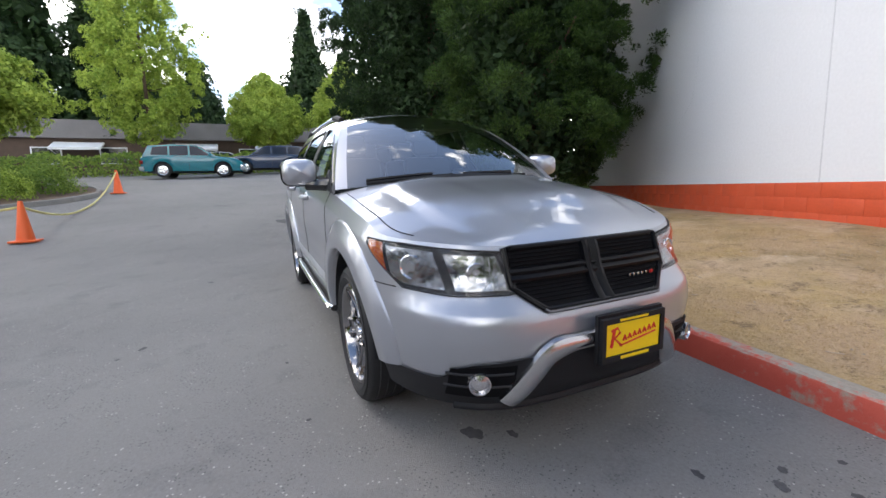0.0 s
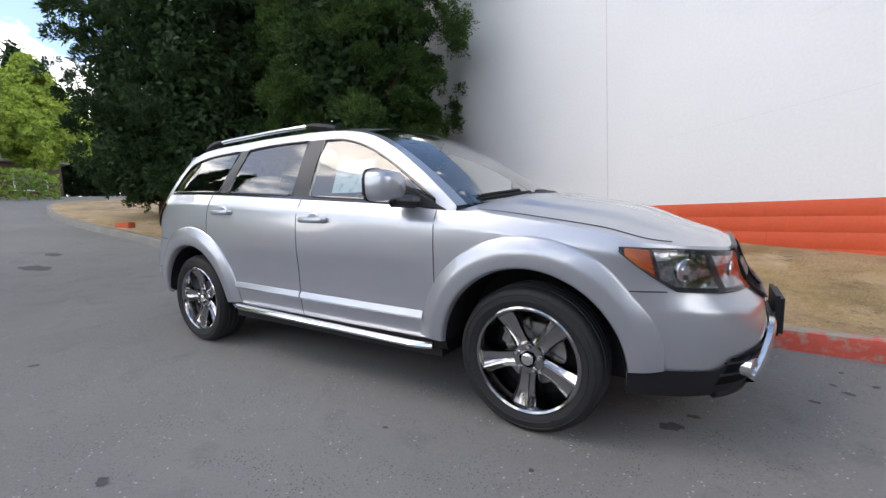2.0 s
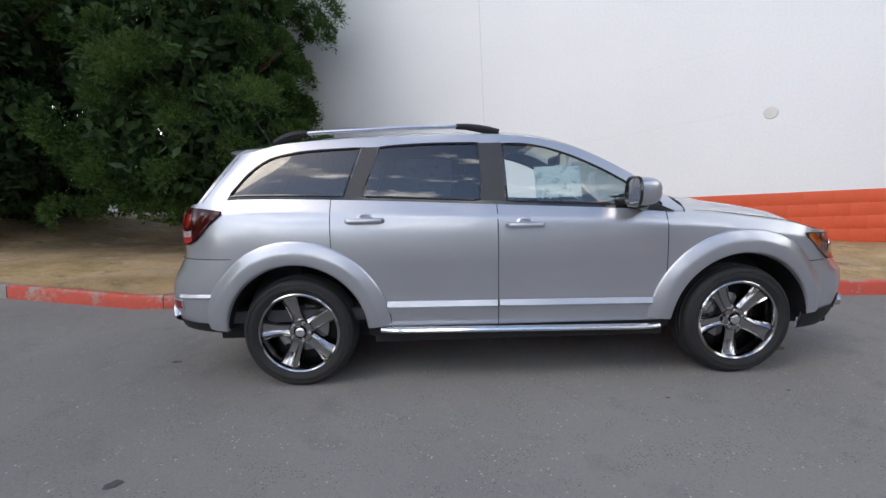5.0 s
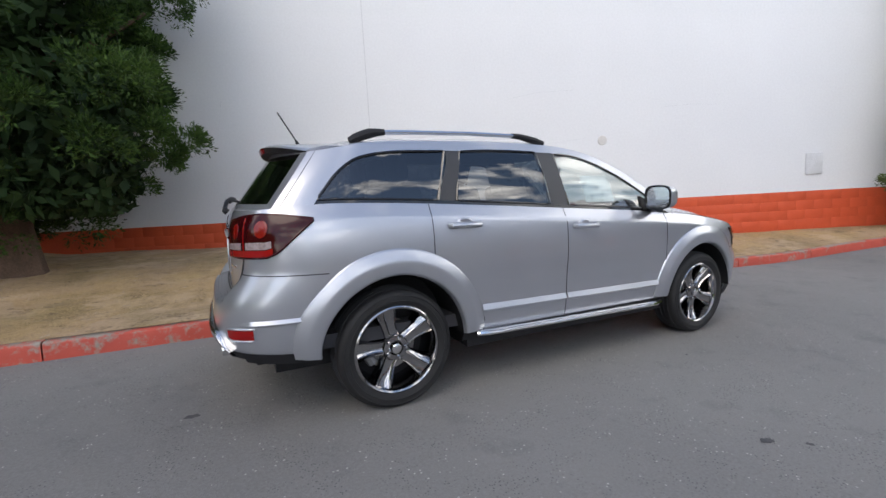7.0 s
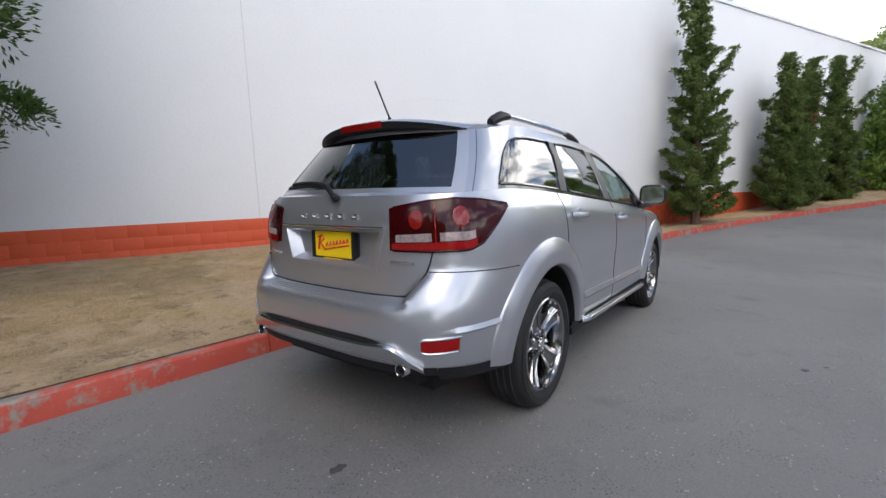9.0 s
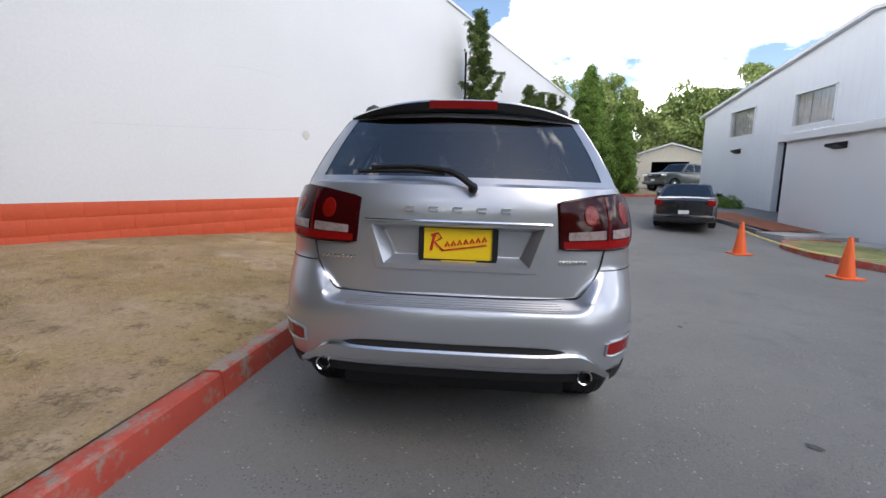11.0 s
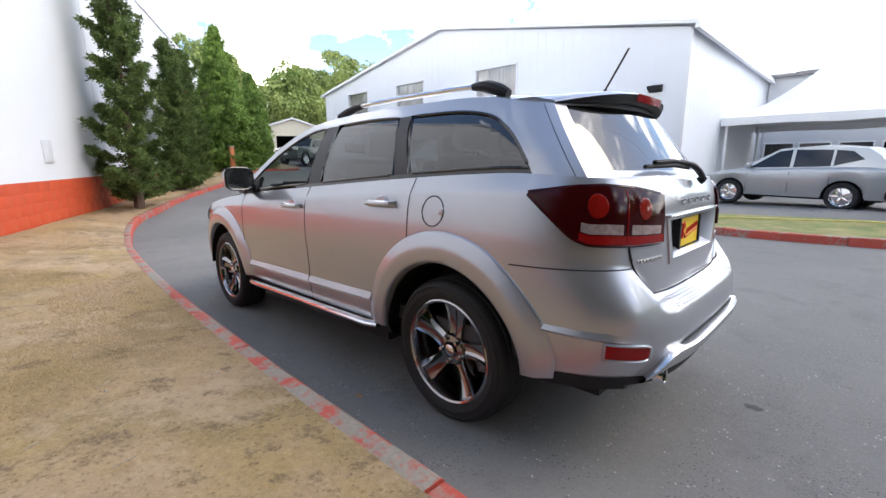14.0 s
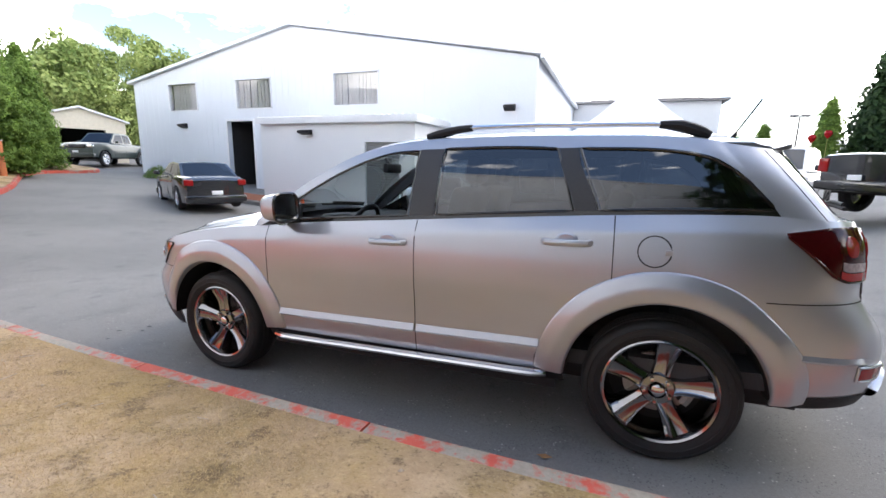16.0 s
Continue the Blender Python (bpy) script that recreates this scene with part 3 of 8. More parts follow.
# ---- white shed building across the drive ----
def make_hall():
    y0, x0, x1, mid, eave, peak = -14.6, 2.05, 25.0, 13.65, 5.68, 7.74
    hall = thing("metal_hall", Matrix(), "large white metal-clad hall with a low gable roof", "building")
    gz = -0.4
    holes = [(22.25, 20.05, 4.08, 5.56), (17.36, 15.0, 4.06, 5.56), (11.4, 8.95, 4.05, 5.56), (18.05, 16.3, -0.2, 3.5)]
    depth = 26.0

    def top(x):
        return eave + (peak - eave) * (1 - abs(x - mid) / (x1 - mid))
    cuts = sorted({x0, x1, mid, *[a for h in holes for a in h[:2]]})
    pieces = []
    for a, b in zip(cuts, cuts[1:]):
        inside = sorted([h[2:] for h in holes if h[1] <= (a + b) / 2 <= h[0]])
        z = gz
        for lo, hi in inside + [(None, None)]:
            if lo is None:
                pieces.append(prism([(a, z), (b, z), (b, top(b)), (a, top(a))], y0 - 0.25, y0, "y"))
            else:
                if lo > z:
                    pieces.append(box(a, b, y0 - 0.25, y0, z, lo))
                z = hi
    mesh_ob("front_wall", *join(*pieces), SIDING, hall, smooth=False)
    # standing ribs of the cladding
    ribs = []
    x = x0 + 0.3
    while x < x1:
        blocked = sorted([(h[2] - 0.1, h[3] + 0.1) for h in holes if h[1] - 0.08 < x < h[0] + 0.08])
        z = gz
        for lo, hi in blocked:
            if lo > z:
                ribs.append(box(x - 0.012, x + 0.012, y0 - 0.004, y0 + 0.004, z, lo))
            z = hi
        ribs.append(box(x - 0.012, x + 0.012, y0 - 0.004, y0 + 0.004, z, top(x) - 0.1))
        x += 0.4
    mesh_ob("cladding_rib", *join(*ribs), SIDING, hall, smooth=False)["kind"] = "stuff"
    mesh_ob("side_wall", *box(x0, x0 + 0.25, y0 - depth, y0 - 0.25, gz, eave), SIDING, hall, smooth=False)
    side_ribs = mesh_ob("cladding_rib", *join(*[box(x0 - 0.004, x0 + 0.004, y0 - 0.4 * k - 0.41, y0 - 0.4 * k - 0.386, gz, eave) for k in range(0, 63)]), SIDING, hall, smooth=False)
    side_ribs["kind"] = "stuff"
    mesh_ob("side_wall", *box(x1 - 0.25, x1, y0 - depth, y0 - 0.25, gz, eave), SIDING, hall, smooth=False)
    mesh_ob("back_wall", *box(x0 + 0.25, x1 - 0.25, y0 - depth, y0 - depth + 0.25, gz, peak), SIDING, hall, smooth=False)
    for sgn, xe in ((-1, x0), (1, x1)):
        out = xe + sgn * 0.25
        mesh_ob("roof", *prism([(mid, peak + 0.02), (out, eave - 0.03), (out, eave + 0.1), (mid, peak + 0.16)], y0 - depth, y0 + 0.22, "y"), TRIM_WHITE, hall, smooth=False)
    mesh_ob("gutter", *join(box(x0 - 0.32, x0 - 0.16, y0 - depth, y0 + 0.2, eave - 0.18, eave - 0.02, 0.01), box(x0 - 0.1, x0 - 0.02, y0 + 0.02, y0 + 0.1, gz, eave - 0.15)), TRIM_WHITE, hall, smooth=False)
    pane_mat = glass("hall_window_plastic", (0.92, 0.92, 0.92), sheen=0.05)
    for n, (a, b, lo, hi) in enumerate(holes[:3]):
        w = mesh_ob("window", *join(box(b, b + 0.07, y0 - 0.2, y0 + 0.03, lo, hi), box(a - 0.07, a, y0 - 0.2, y0 + 0.03, lo, hi), box(b, a, y0 - 0.2, y0 + 0.03, lo, lo + 0.06), box(b, a, y0 - 0.2, y0 + 0.03, hi - 0.06, hi)), TRIM_WHITE, hall, smooth=False)
        mesh_ob("pane", *box(b + 0.07, a - 0.07, y0 - 0.08, y0 - 0.072, lo + 0.06, hi - 0.06), pane_mat, w, smooth=False)
        strips = []
        x = b + 0.1
        while x < a - 0.2:
            wd = random.uniform(0.12, 0.22)
            strips.append(box(x, x + wd, y0 - 0.19, y0 - 0.16 - random.uniform(0, 0.02), lo + 0.06, hi - 0.06))
            x += wd + random.uniform(0.0, 0.05)
        mesh_ob("blind", *join(*strips), material("faded_blind", (0.5, 0.49, 0.48), 0.8, vary=0.3, scale=3), w, smooth=False)
    # room behind the tall door, its darkness painted into near-black walls
    mesh_ob("door_recess", *join(box(16.25, 16.3, -17.6, y0 - 0.25, gz, 3.6), box(18.05, 18.1, -17.6, y0 - 0.25, gz, 3.6), box(16.25, 18.1, -17.65, -17.6, gz, 3.6), box(16.25, 18.1, -17.6, y0 - 0.25, 3.52, 3.6)), DARK, hall, smooth=False)
    mesh_ob("door_frame", *join(box(16.22, 16.3, y0, y0 + 0.05, gz, 3.6), box(18.05, 18.13, y0, y0 + 0.05, gz, 3.6), box(16.3, 18.05, y0, y0 + 0.05, 3.5, 3.6)), TRIM_WHITE, hall, smooth=False)
    for x, z in ((21.2, 3.45), (3.0, 3.9)):
        lamp = mesh_ob("wall_lamp", *prism([(0, 0), (0.3, -0.06), (0.3, -0.14), (0, -0.26)], -0.22, 0.22, "x"), BLACK_PLASTIC, hall, smooth=False)
        lamp.matrix_world = Matrix.Translation((x, y0 + 0.002, z))
    # lean-to in front
    lean = thing("lean_to", Matrix(), "low white block lean-to with a roller door", "building")
    lx0, lx1, ly, lt = 5.68, 12.75, -11.4, 3.14
    dx0, dx1, dz = 6.3, 7.75, 2.27
    mesh_ob("front_wall", *join(box(lx0, dx0, ly - 0.2, ly, gz, lt), box(dx1, lx1, ly - 0.2, ly, gz, lt), box(dx0, dx1, ly - 0.2, ly, dz, lt)), WALL_WHITE, lean, smooth=False)
    mesh_ob("side_wall", *box(lx0, lx0 + 0.2, -14.598, ly - 0.2, gz, lt), WALL_WHITE, lean, smooth=False)
    mesh_ob("side_wall", *box(lx1 - 0.2, lx1, -14.598, ly - 0.2, gz, lt), WALL_WHITE, lean, smooth=False)
    mesh_ob("roof", *join(box(lx0 - 0.12, lx1 + 0.12, -14.59, ly + 0.14, lt, lt + 0.09), *[box(x, x + 0.05, -14.59, ly + 0.16, lt + 0.09, lt + 0.13) for x in steps(lx0 - 0.1, lx1, 26)]), TRIM_WHITE, lean, smooth=False)
    mesh_ob("fascia", *join(box(lx0 - 0.16, lx1 + 0.14, ly + 0.142, ly + 0.18, lt - 0.16, lt + 0.07), box(lx0 - 0.16, lx0 - 0.122, -14.59, ly + 0.14, lt - 0.16, lt + 0.07)), TRIM_WHITE, lean, smooth=False)
    curtain = []
    for k in range(25):
        z = -0.15 + 0.1 * k
        curtain += [[(x, ly - 0.14, z) for x in (dx0, dx1)], [(x, ly - 0.105, z + 0.012) for x in (dx0, dx1)], [(x, ly - 0.105, z + 0.085) for x in (dx0, dx1)]]
    mesh_ob("roller_door", *grid([r for r in curtain if r[0][2] < dz + 0.05]), DOOR_GREY, lean, smooth=False)
    lamp = mesh_ob("wall_lamp", *prism([(0, 0), (0.28, -0.05), (0.28, -0.13), (0, -0.2)], -0.26, 0.26, "x"), BLACK_PLASTIC, lean, smooth=False)
    lamp.matrix_world = Matrix.Translation((10.4, ly + 0.002, 2.75))


make_hall()


# ---- the silver car ----
HUB_X, HUB_Z, ARCH_R = 1.445, 0.36, 0.455
NOSE = [(0.2, 2.27), (0.25, 2.32), (0.32, 2.37), (0.45, 2.405), (0.55, 2.42), (0.62, 2.415), (0.66, 2.4), (0.69, 2.372), (0.73, 2.34), (0.8, 2.305), (0.86, 2.285), (0.91, 2.262), (0.96, 2.23), (1.02, 2.18)]
TAIL = [(0.25, -2.27), (0.38, -2.36), (0.46, -2.395), (0.55, -2.408), (0.64, -2.41), (0.68, -2.404), (0.7, -2.394), (0.712, -2.372), (0.724, -2.33), (0.738, -2.304), (0.76, -2.3), (0.95, -2.298), (1.06, -2.295), (1.12, -2.288), (1.16, -2.275), (1.2, -2.258), (1.3, -2.22)]
TAIL_CORNER = [(0.25, -2.27), (0.38, -2.36), (0.46, -2.395), (0.55, -2.408), (0.64, -2.41), (0.69, -2.4), (0.73, -2.384), (0.8, -2.345), (0.85, -2.316), (0.88, -2.302), (0.95, -2.298), (1.06, -2.295), (1.12, -2.288), (1.16, -2.275), (1.2, -2.258), (1.3, -2.22)]
WIDTH = [(0.2, 0.77), (0.3, 0.8), (0.4, 0.828), (0.5, 0.842), (0.6, 0.85), (0.75, 0.856), (0.9, 0.856), (1.0, 0.85), (1.08, 0.838), (1.15, 0.82), (1.2, 0.806), (1.3, 0.78)]
BELT = [(-2.4, 1.2), (-2.15, 1.22), (-1.75, 1.235), (-1.08, 1.215), (-0.14, 1.165), (0.66, 1.12), (0.98, 1.092), (1.25, 1.07), (1.5, 1.038), (1.75, 1.0), (1.95, 0.965), (2.1, 0.945), (2.25, 0.932), (2.36, 0.918), (2.42, 0.9)]
TOP = [(-2.24, 1.53), (-2.12, 1.547), (-1.85, 1.58), (-1.5, 1.606), (-1.0, 1.627), (-0.5, 1.636), (-0.1, 1.63), (0.15, 1.603), (0.35, 1.553), (0.55, 1.462), (0.78, 1.322), (0.95, 1.2), (1.06, 1.112)]
NOSE_END, TAIL_END, N_REAR = 2.42, -2.41, 4.2


def front_power(z):
    return 4.0 + 0.3 * smooth01(0.76, 0.9, z)


def plan_ratio(x, z=1.0):
    """How wide the outline is at a place along it."""
    if x > 1.0:
        n = front_power(z)
        left = 1 - ((x - 1.0) / (NOSE_END - 1.0)) ** n
        return left ** (1 / n) if left > 1e-13 else 0.0
    if x < -1.6:
        left = 1 - ((-x - 1.6) / (-TAIL_END - 1.6)) ** N_REAR
        return (1 - 0.025 * smooth01(-1.6, -2.2, x)) * left ** (1 / N_REAR) if left > 1e-13 else 0.0
    return 1.0


def smooth01(a, b, x):
    t = max(0.0, min(1.0, (x - a) / (b - a)))
    return t * t * (3 - 2 * t)


def gate_edge(z):
    """Half the width of the tailgate's lower part, which narrows downwards between the raised corners of the bumper."""
    return 0.515 + max(0.0, z - 0.74) * 0.75


def body_point(x, z, side):
    """A point of the car's lower body; x is its place along the outline at bumper height."""
    y = curve(WIDTH, z) * plan_ratio(x, z)
    px = x + smooth01(1.75, 2.3, x) * (curve(NOSE, z) - NOSE_END)
    if x < -1.7:
        e = gate_edge(z)
        k = smooth01(e - 0.025, e + 0.045, y)
        px += smooth01(-1.7, -2.25, x) * (curve(TAIL, z) * (1 - k) + curve(TAIL_CORNER, z) * k - TAIL_END)
    d = curve(BELT, x) - z
    y -= 0.34 * max(0, 0.08 - d) * smooth01(-2.3, -1.9, x) * smooth01(2.25, 1.7, x)
    if abs(x) < 1.0:
        y -= 0.008 * smooth01(0.5, 0.62, z) * smooth01(0.85, 0.7, z) * smooth01(1.0, 0.8, abs(x))
    return Vector((px, side * y, z))


def along(x0, x1, z, n=160):
    """Places along the outline from x0 to x1, by the share of the way gone."""
    xs = [x0 + (x1 - x0) * (0.5 - 0.5 * math.cos(math.pi * k / n)) for k in range(n + 1)]
    pts = [body_point(x, z, 1) for x in xs]
    far = [0.0]
    for a, b in zip(pts, pts[1:]):
        far.append(far[-1] + (b - a).length)

    def place(s):
        want = s * far[-1]
        for k in range(n):
            if far[k + 1] >= want - 1e-12:
                return xs[k] + (xs[k + 1] - xs[k]) * (want - far[k]) / max(far[k + 1] - far[k], 1e-12)
        return x1
    return place


def linear(*points):
    def value(s):
        for (a, u), (b, w) in zip(points, points[1:]):
            if s <= b:
                return u + (w - u) * (s - a) / (b - a)
        return points[-1][1]
    return value


def sill(x):
    low = 0.385 if abs(x) < 1.3 else 0.3 if x > 0 else 0.43
    for hx in (HUB_X, -HUB_X):
        d = abs(x - hx)
        if d < ARCH_R:
            low = max(low, HUB_Z + math.sqrt(ARCH_R**2 - d * d))
    return low


def tail_x(y, z=1.0):
    """The place along the outline at which the tail is y wide."""
    want, a, b = abs(y) / curve(WIDTH, z), TAIL_END, -1.6
    for _ in range(60):
        m = (a + b) / 2
        if plan_ratio(m, z) < want:
            a = m
        else:
            b = m
    return (a + b) / 2


def outline_columns():
    """Places along the side from the nose to the tail, close together round the wheel arches."""
    nose = [nose_x(y, 0.8) for y in steps(0.0, 0.8, 40)]
    arch = [HUB_X + ARCH_R * math.cos(math.pi * k / 28) for k in range(29)]
    xs = [x for x in nose if x > arch[0] + 0.02] + steps(arch[0] + 0.03, 2.1, 6) + [arch[0] + 0.001] + arch + [arch[-1] - 0.001]
    xs += steps(0.945, -0.945, 27)
    arch = [-HUB_X + ARCH_R * math.cos(math.pi * k / 28) for k in range(29)]
    xs += [arch[0] + 0.001] + arch + [arch[-1] - 0.001] + [-0.14, -1.2]
    xs += [x for x in steps(arch[-1] - 0.03, -2.2, 8) + [tail_x(y) for y in steps(0.0, 0.74, 44)] if x < arch[-1] - 0.02] + [TAIL_END]
    out = [NOSE_END]
    for x in sorted(xs, reverse=True):
        if out[-1] - x > 1e-7:
            out.append(x)
    out[-1] = TAIL_END
    return out


LEVELS = [(z - 0.43) / 0.77 for z in steps(0.43, 0.66, 14)[:-1] + steps(0.66, 0.89, 34)[:-1] + steps(0.89, 1.2, 16)]


def car_cols(side):
    rows = []
    for x in outline_columns():
        lo, hi = sill(x), curve(BELT, x)
        rows.append([body_point(x, lo + (hi - lo) * f, side) for f in LEVELS])
    return rows


def green_y(xc, z, side):
    h = max(0.0, z - curve(BELT, xc))
    base = body_point(xc, curve(BELT, xc), 1).y
    return side * (base - 0.004 - (0.26 * h + 0.5 * h * h) * (0.55 + 0.45 * plan_ratio(xc)))


def green_point(xc, z, side):
    """A point of the upper sides; columns lean forward towards the tail."""
    shear = smooth01(-1.05, -2.12, xc) * (z - 1.22) * 0.72
    shear += 0.12 * smooth01(1.2, 1.56, z) * math.exp(-((xc + 1.08) / 0.22) ** 2)
    px = xc + smooth01(-1.7, -2.25, xc) * (curve(TAIL, 1.21) - TAIL_END) + shear
    return Vector((px, green_y(xc, z, side), z))


# window openings: front and rear end of the sill, then the upper edge by place
WINDOWS = {
    "front_window": (0.93, -0.08, [(-0.1, 1.568), (0.1, 1.556), (0.3, 1.502), (0.5, 1.412), (0.7, 1.296), (0.93, 1.145)]),
    "rear_window": (-0.235, -1.01, [(-1.1, 1.555), (-0.6, 1.576), (-0.2, 1.576)]),
    "quarter_window": (-1.12, -1.95, [(-1.95, 1.262), (-1.92, 1.37), (-1.86, 1.44), (-1.74, 1.5), (-1.5, 1.538), (-1.1, 1.56)]),
}


def window_at(x):
    for name, (a, b, top) in WINDOWS.items():
        if b - 1e-6 <= x <= a + 1e-6:
            return name, curve(top, x)
    return None, None


def make_silver_car():
    car = thing("silver_suv", TILT.copy(), "silver metallic sport utility car parked by the kerb", "car")
    for side, s_name in ((-1, "right"), (1, "left")):
        rows = car_cols(side)
        xs = outline_columns()
        body_faces, doors = [], {"front_door": [], "rear_door": []}
        v, f = grid(rows)
        n = len(rows[0])
        for q in f:
            i, j = divmod(q[0], n)
            xm, zm = (xs[i] + xs[i + 1]) / 2, (v[q[0]].z + v[q[2]].z) / 2
            if xm < -2.2 and all(0.845 < v[c].z < 1.053 and abs(v[c].y) < 0.365 + (v[c].z - 0.95) * 0.26 for c in q):
                continue
            if -0.14 < xm < 0.945:
                doors["front_door"].append(q)
            elif -1.2 < xm < -0.14:
                doors["rear_door"].append(q)
            else:
                body_faces.append(q)
        for hx in (HUB_X, -HUB_X):
            lip = []
            for a in steps(radians(4), radians(176), 44):
                c, s = math.cos(a), math.sin(a)
                lip.append([body_point(hx + r * c, HUB_Z + r * s, side) + Vector((0, side * o, 0)) for r, o in ((0.612, -0.004), (0.608, 0.006), (0.6, 0.0095), (0.55, 0.03), (0.538, 0.033), (0.525, 0.034), (0.475, 0.034), (0.464, 0.031), (0.458, 0.022))]
                           + [Vector((hx + 0.455 * c, side * 0.78, HUB_Z + 0.455 * s))])
            mesh_ob("arch_flare", *grid(lip), SILVER, car, sharp=50)
        mesh_ob("front_wing", v, [q for q in body_faces if v[q[0]].x > 0], SILVER, car)
        mesh_ob("rear_wing", v, [q for q in body_faces if v[q[0]].x < 0], SILVER, car)
        for d_name, d_faces in doors.items():
            door = mesh_ob(d_name, v, d_faces, SILVER, car)
            # handle
            hx, hz = (0.03, 1.035) if d_name == "front_door" else (-0.98, 1.085)
            out = body_point(hx, hz, side).y
            hp = [Vector((hx + dx, out + side * o, hz)) for dx, o in ((-0.115, 0.002), (-0.1, 0.028), (-0.05, 0.04), (0.05, 0.04), (0.1, 0.028), (0.115, 0.002))]
            mesh_ob("handle", *tube(hp, 0.017, 8, squash=0.8), SILVER, door)
            cup = moved(lathe([(0, 0.004), (0.035, 0.004), (0.045, -0.004)], 18), Matrix.Translation((hx + 0.0, out, hz + 0.012)) @ Matrix.Diagonal((1.25, side, 0.75, 1)))
            mesh_ob("handle_cup", *cup, SILVER, door)
            # bright moulding low on the door
            a, b = (0.86, -0.132) if d_name == "front_door" else (-0.148, -0.86)
            mould = []
            for x in steps(a, b, 12):
                p = body_point(x, 0.53, side)
                lift = 0.522 - 0.012 * (x - 0.9)
                mould.append([(x, p.y - side * 0.01, lift - 0.03), (x, p.y + side * 0.01, lift - 0.028), (x, p.y + side * 0.017, lift - 0.016), (x, p.y + side * 0.003, lift + 0.018), (x, p.y - side * 0.01, lift + 0.022)])
            mesh_ob("moulding", *grid(mould), SILVER, door)
        # panel gaps
        def gap(points, r=0.003):
            mesh_ob("panel_gap", *tube([body_point(x, z, side) if z <= curve(BELT, x) + 1e-6 else green_point(x, z, side) for x, z in points], r, 6), SEAM, car)
        gap([(0.945, z) for z in steps(curve(BELT, 0.945) - 0.002, 0.5, 14)] + [(0.925, 0.46), (0.9, 0.42), (0.86, 0.39)])
        gap([(-0.14 + 0.0 * z, z) for z in steps(curve(BELT, -0.14) - 0.002, 0.388, 16)])
        gap([(-1.2, z) for z in steps(curve(BELT, -1.2) - 0.002, 0.93, 8)] + [(-HUB_X + 0.605 * math.sin(a), HUB_Z + 0.605 * math.cos(a)) for a in steps(0.42, 1.25, 14)] + [(-0.84, 0.46), (-0.84, 0.39)])
        gap([(-1.2, z) for z in steps(0.93, HUB_Z + 0.6, 3)])
        gap([(x, 0.745) for x in steps(1.92, 2.1, 10)])
        gap([(x, 0.862) for x in steps(-1.85, -2.28, 14)] + [(x, 0.862) for x in steps(tail_x(0.7), tail_x(0.607), 6)])
        # sill, step bar
        v2, f2 = grid([[(x, side * 0.826, 0.39), (x, side * 0.8, 0.33), (x, side * 0.68, 0.28)] for x in steps(0.99, -0.99, 10)])
        mesh_ob("sill", v2, f2, BLACK_PLASTIC, car)
        bar = [(x, side * (0.86 - 0.03 * smooth01(0.8, 0.93, abs(x))), 0.362 - 0.014 * x) for x in steps(0.91, -0.9, 24)]
        mesh_ob("step_bar", *tube(bar, 0.021, 10, squash=1.25), CHROME, car)
        # wheel housings
        for hx in (HUB_X, -HUB_X):
            rows2 = []
            for k in range(25):
                a = math.pi * (0.02 + 0.96 * k / 24)
                rr = ARCH_R - 0.004
                rows2.append([(hx + rr * math.cos(a), side * 0.835, HUB_Z + rr * math.sin(a)), (hx + rr * math.cos(a), side * 0.52, HUB_Z + rr * math.sin(a)), (hx, side * 0.5, HUB_Z)])
            mesh_ob("wheel_housing", *grid(rows2), BLACK_PLASTIC, car)
        # fuel flap
        if side == 1:
            c = Vector((-1.38, 0, 1.06))
            ring = [body_point(c.x + 0.072 * math.cos(a), c.z + 0.072 * math.sin(a), side) for a in steps(0, 2 * math.pi, 40)[:-1]]
            mesh_ob("fuel_flap", *tube(ring, 0.0035, 6, closed=True), SEAM, car)
            p = body_point(-1.44, 1.058, 1)
            mesh_ob("flap_pull", *box(p.x - 0.016, p.x + 0.016, p.y - 0.002, p.y + 0.008, p.z - 0.014, p.z + 0.014, 0.004), SILVER, car)
    # underbody
    mesh_ob("underbody", *join(box(-2.1, 2.1, -0.52, 0.52, 0.24, 0.42), box(-0.95, 0.95, -0.8, 0.8, 0.28, 0.42), box(-2.2, -1.92, -0.5, 0.5, 0.3, 0.5), box(1.92, 2.15, -0.55, 0.55, 0.28, 0.5)), BLACK_PLASTIC, car, smooth=False)

    # upper sides: trim, glass, pillars, roof edge
    xs = sorted(set([round(x, 4) for x in steps(-2.24, 1.06, 124)] + [e for w in WINDOWS.values() for e in w[:2]] + [1.03, 1.05]), reverse=True)
    for side in (-1, 1):
        pill, pane = {}, {k: [] for k in WINDOWS}
        frame_rows, trim = [], []
        for a, b in zip(xs, xs[1:]):
            name, _ = window_at((a + b) / 2)
            zt = [max(curve(TOP, x), curve(BELT, x) + 0.003) for x in (a, b)]
            zb = [min(curve(BELT, x) + 0.022, t) for x, t in zip((a, b), zt)]
            if name:
                wt = [max(min(curve(WINDOWS[name][2], x), t - 0.02), z) for x, t, z in zip((a, b), zt, zb)]
            else:
                wt = None
            dark = name or -1.14 <= (a + b) / 2 <= 0.93
            if not name and dark:
                near = [(curve(WINDOWS["front_window"][2], -0.075) + curve(WINDOWS["rear_window"][2], -0.235)) / 2 if (a + b) / 2 > -0.5 else curve(WINDOWS["rear_window"][2], -1.03)] * 2
                for k in range(4):
                    pill.setdefault((a + b) / 2 > -0.5, []).append([[green_point(x, z0 + (z1 - z0) * kk / 4, side) for kk in (k, k + 1)] for x, z0, z1 in zip((a, b), zb, near)])
                wt = near
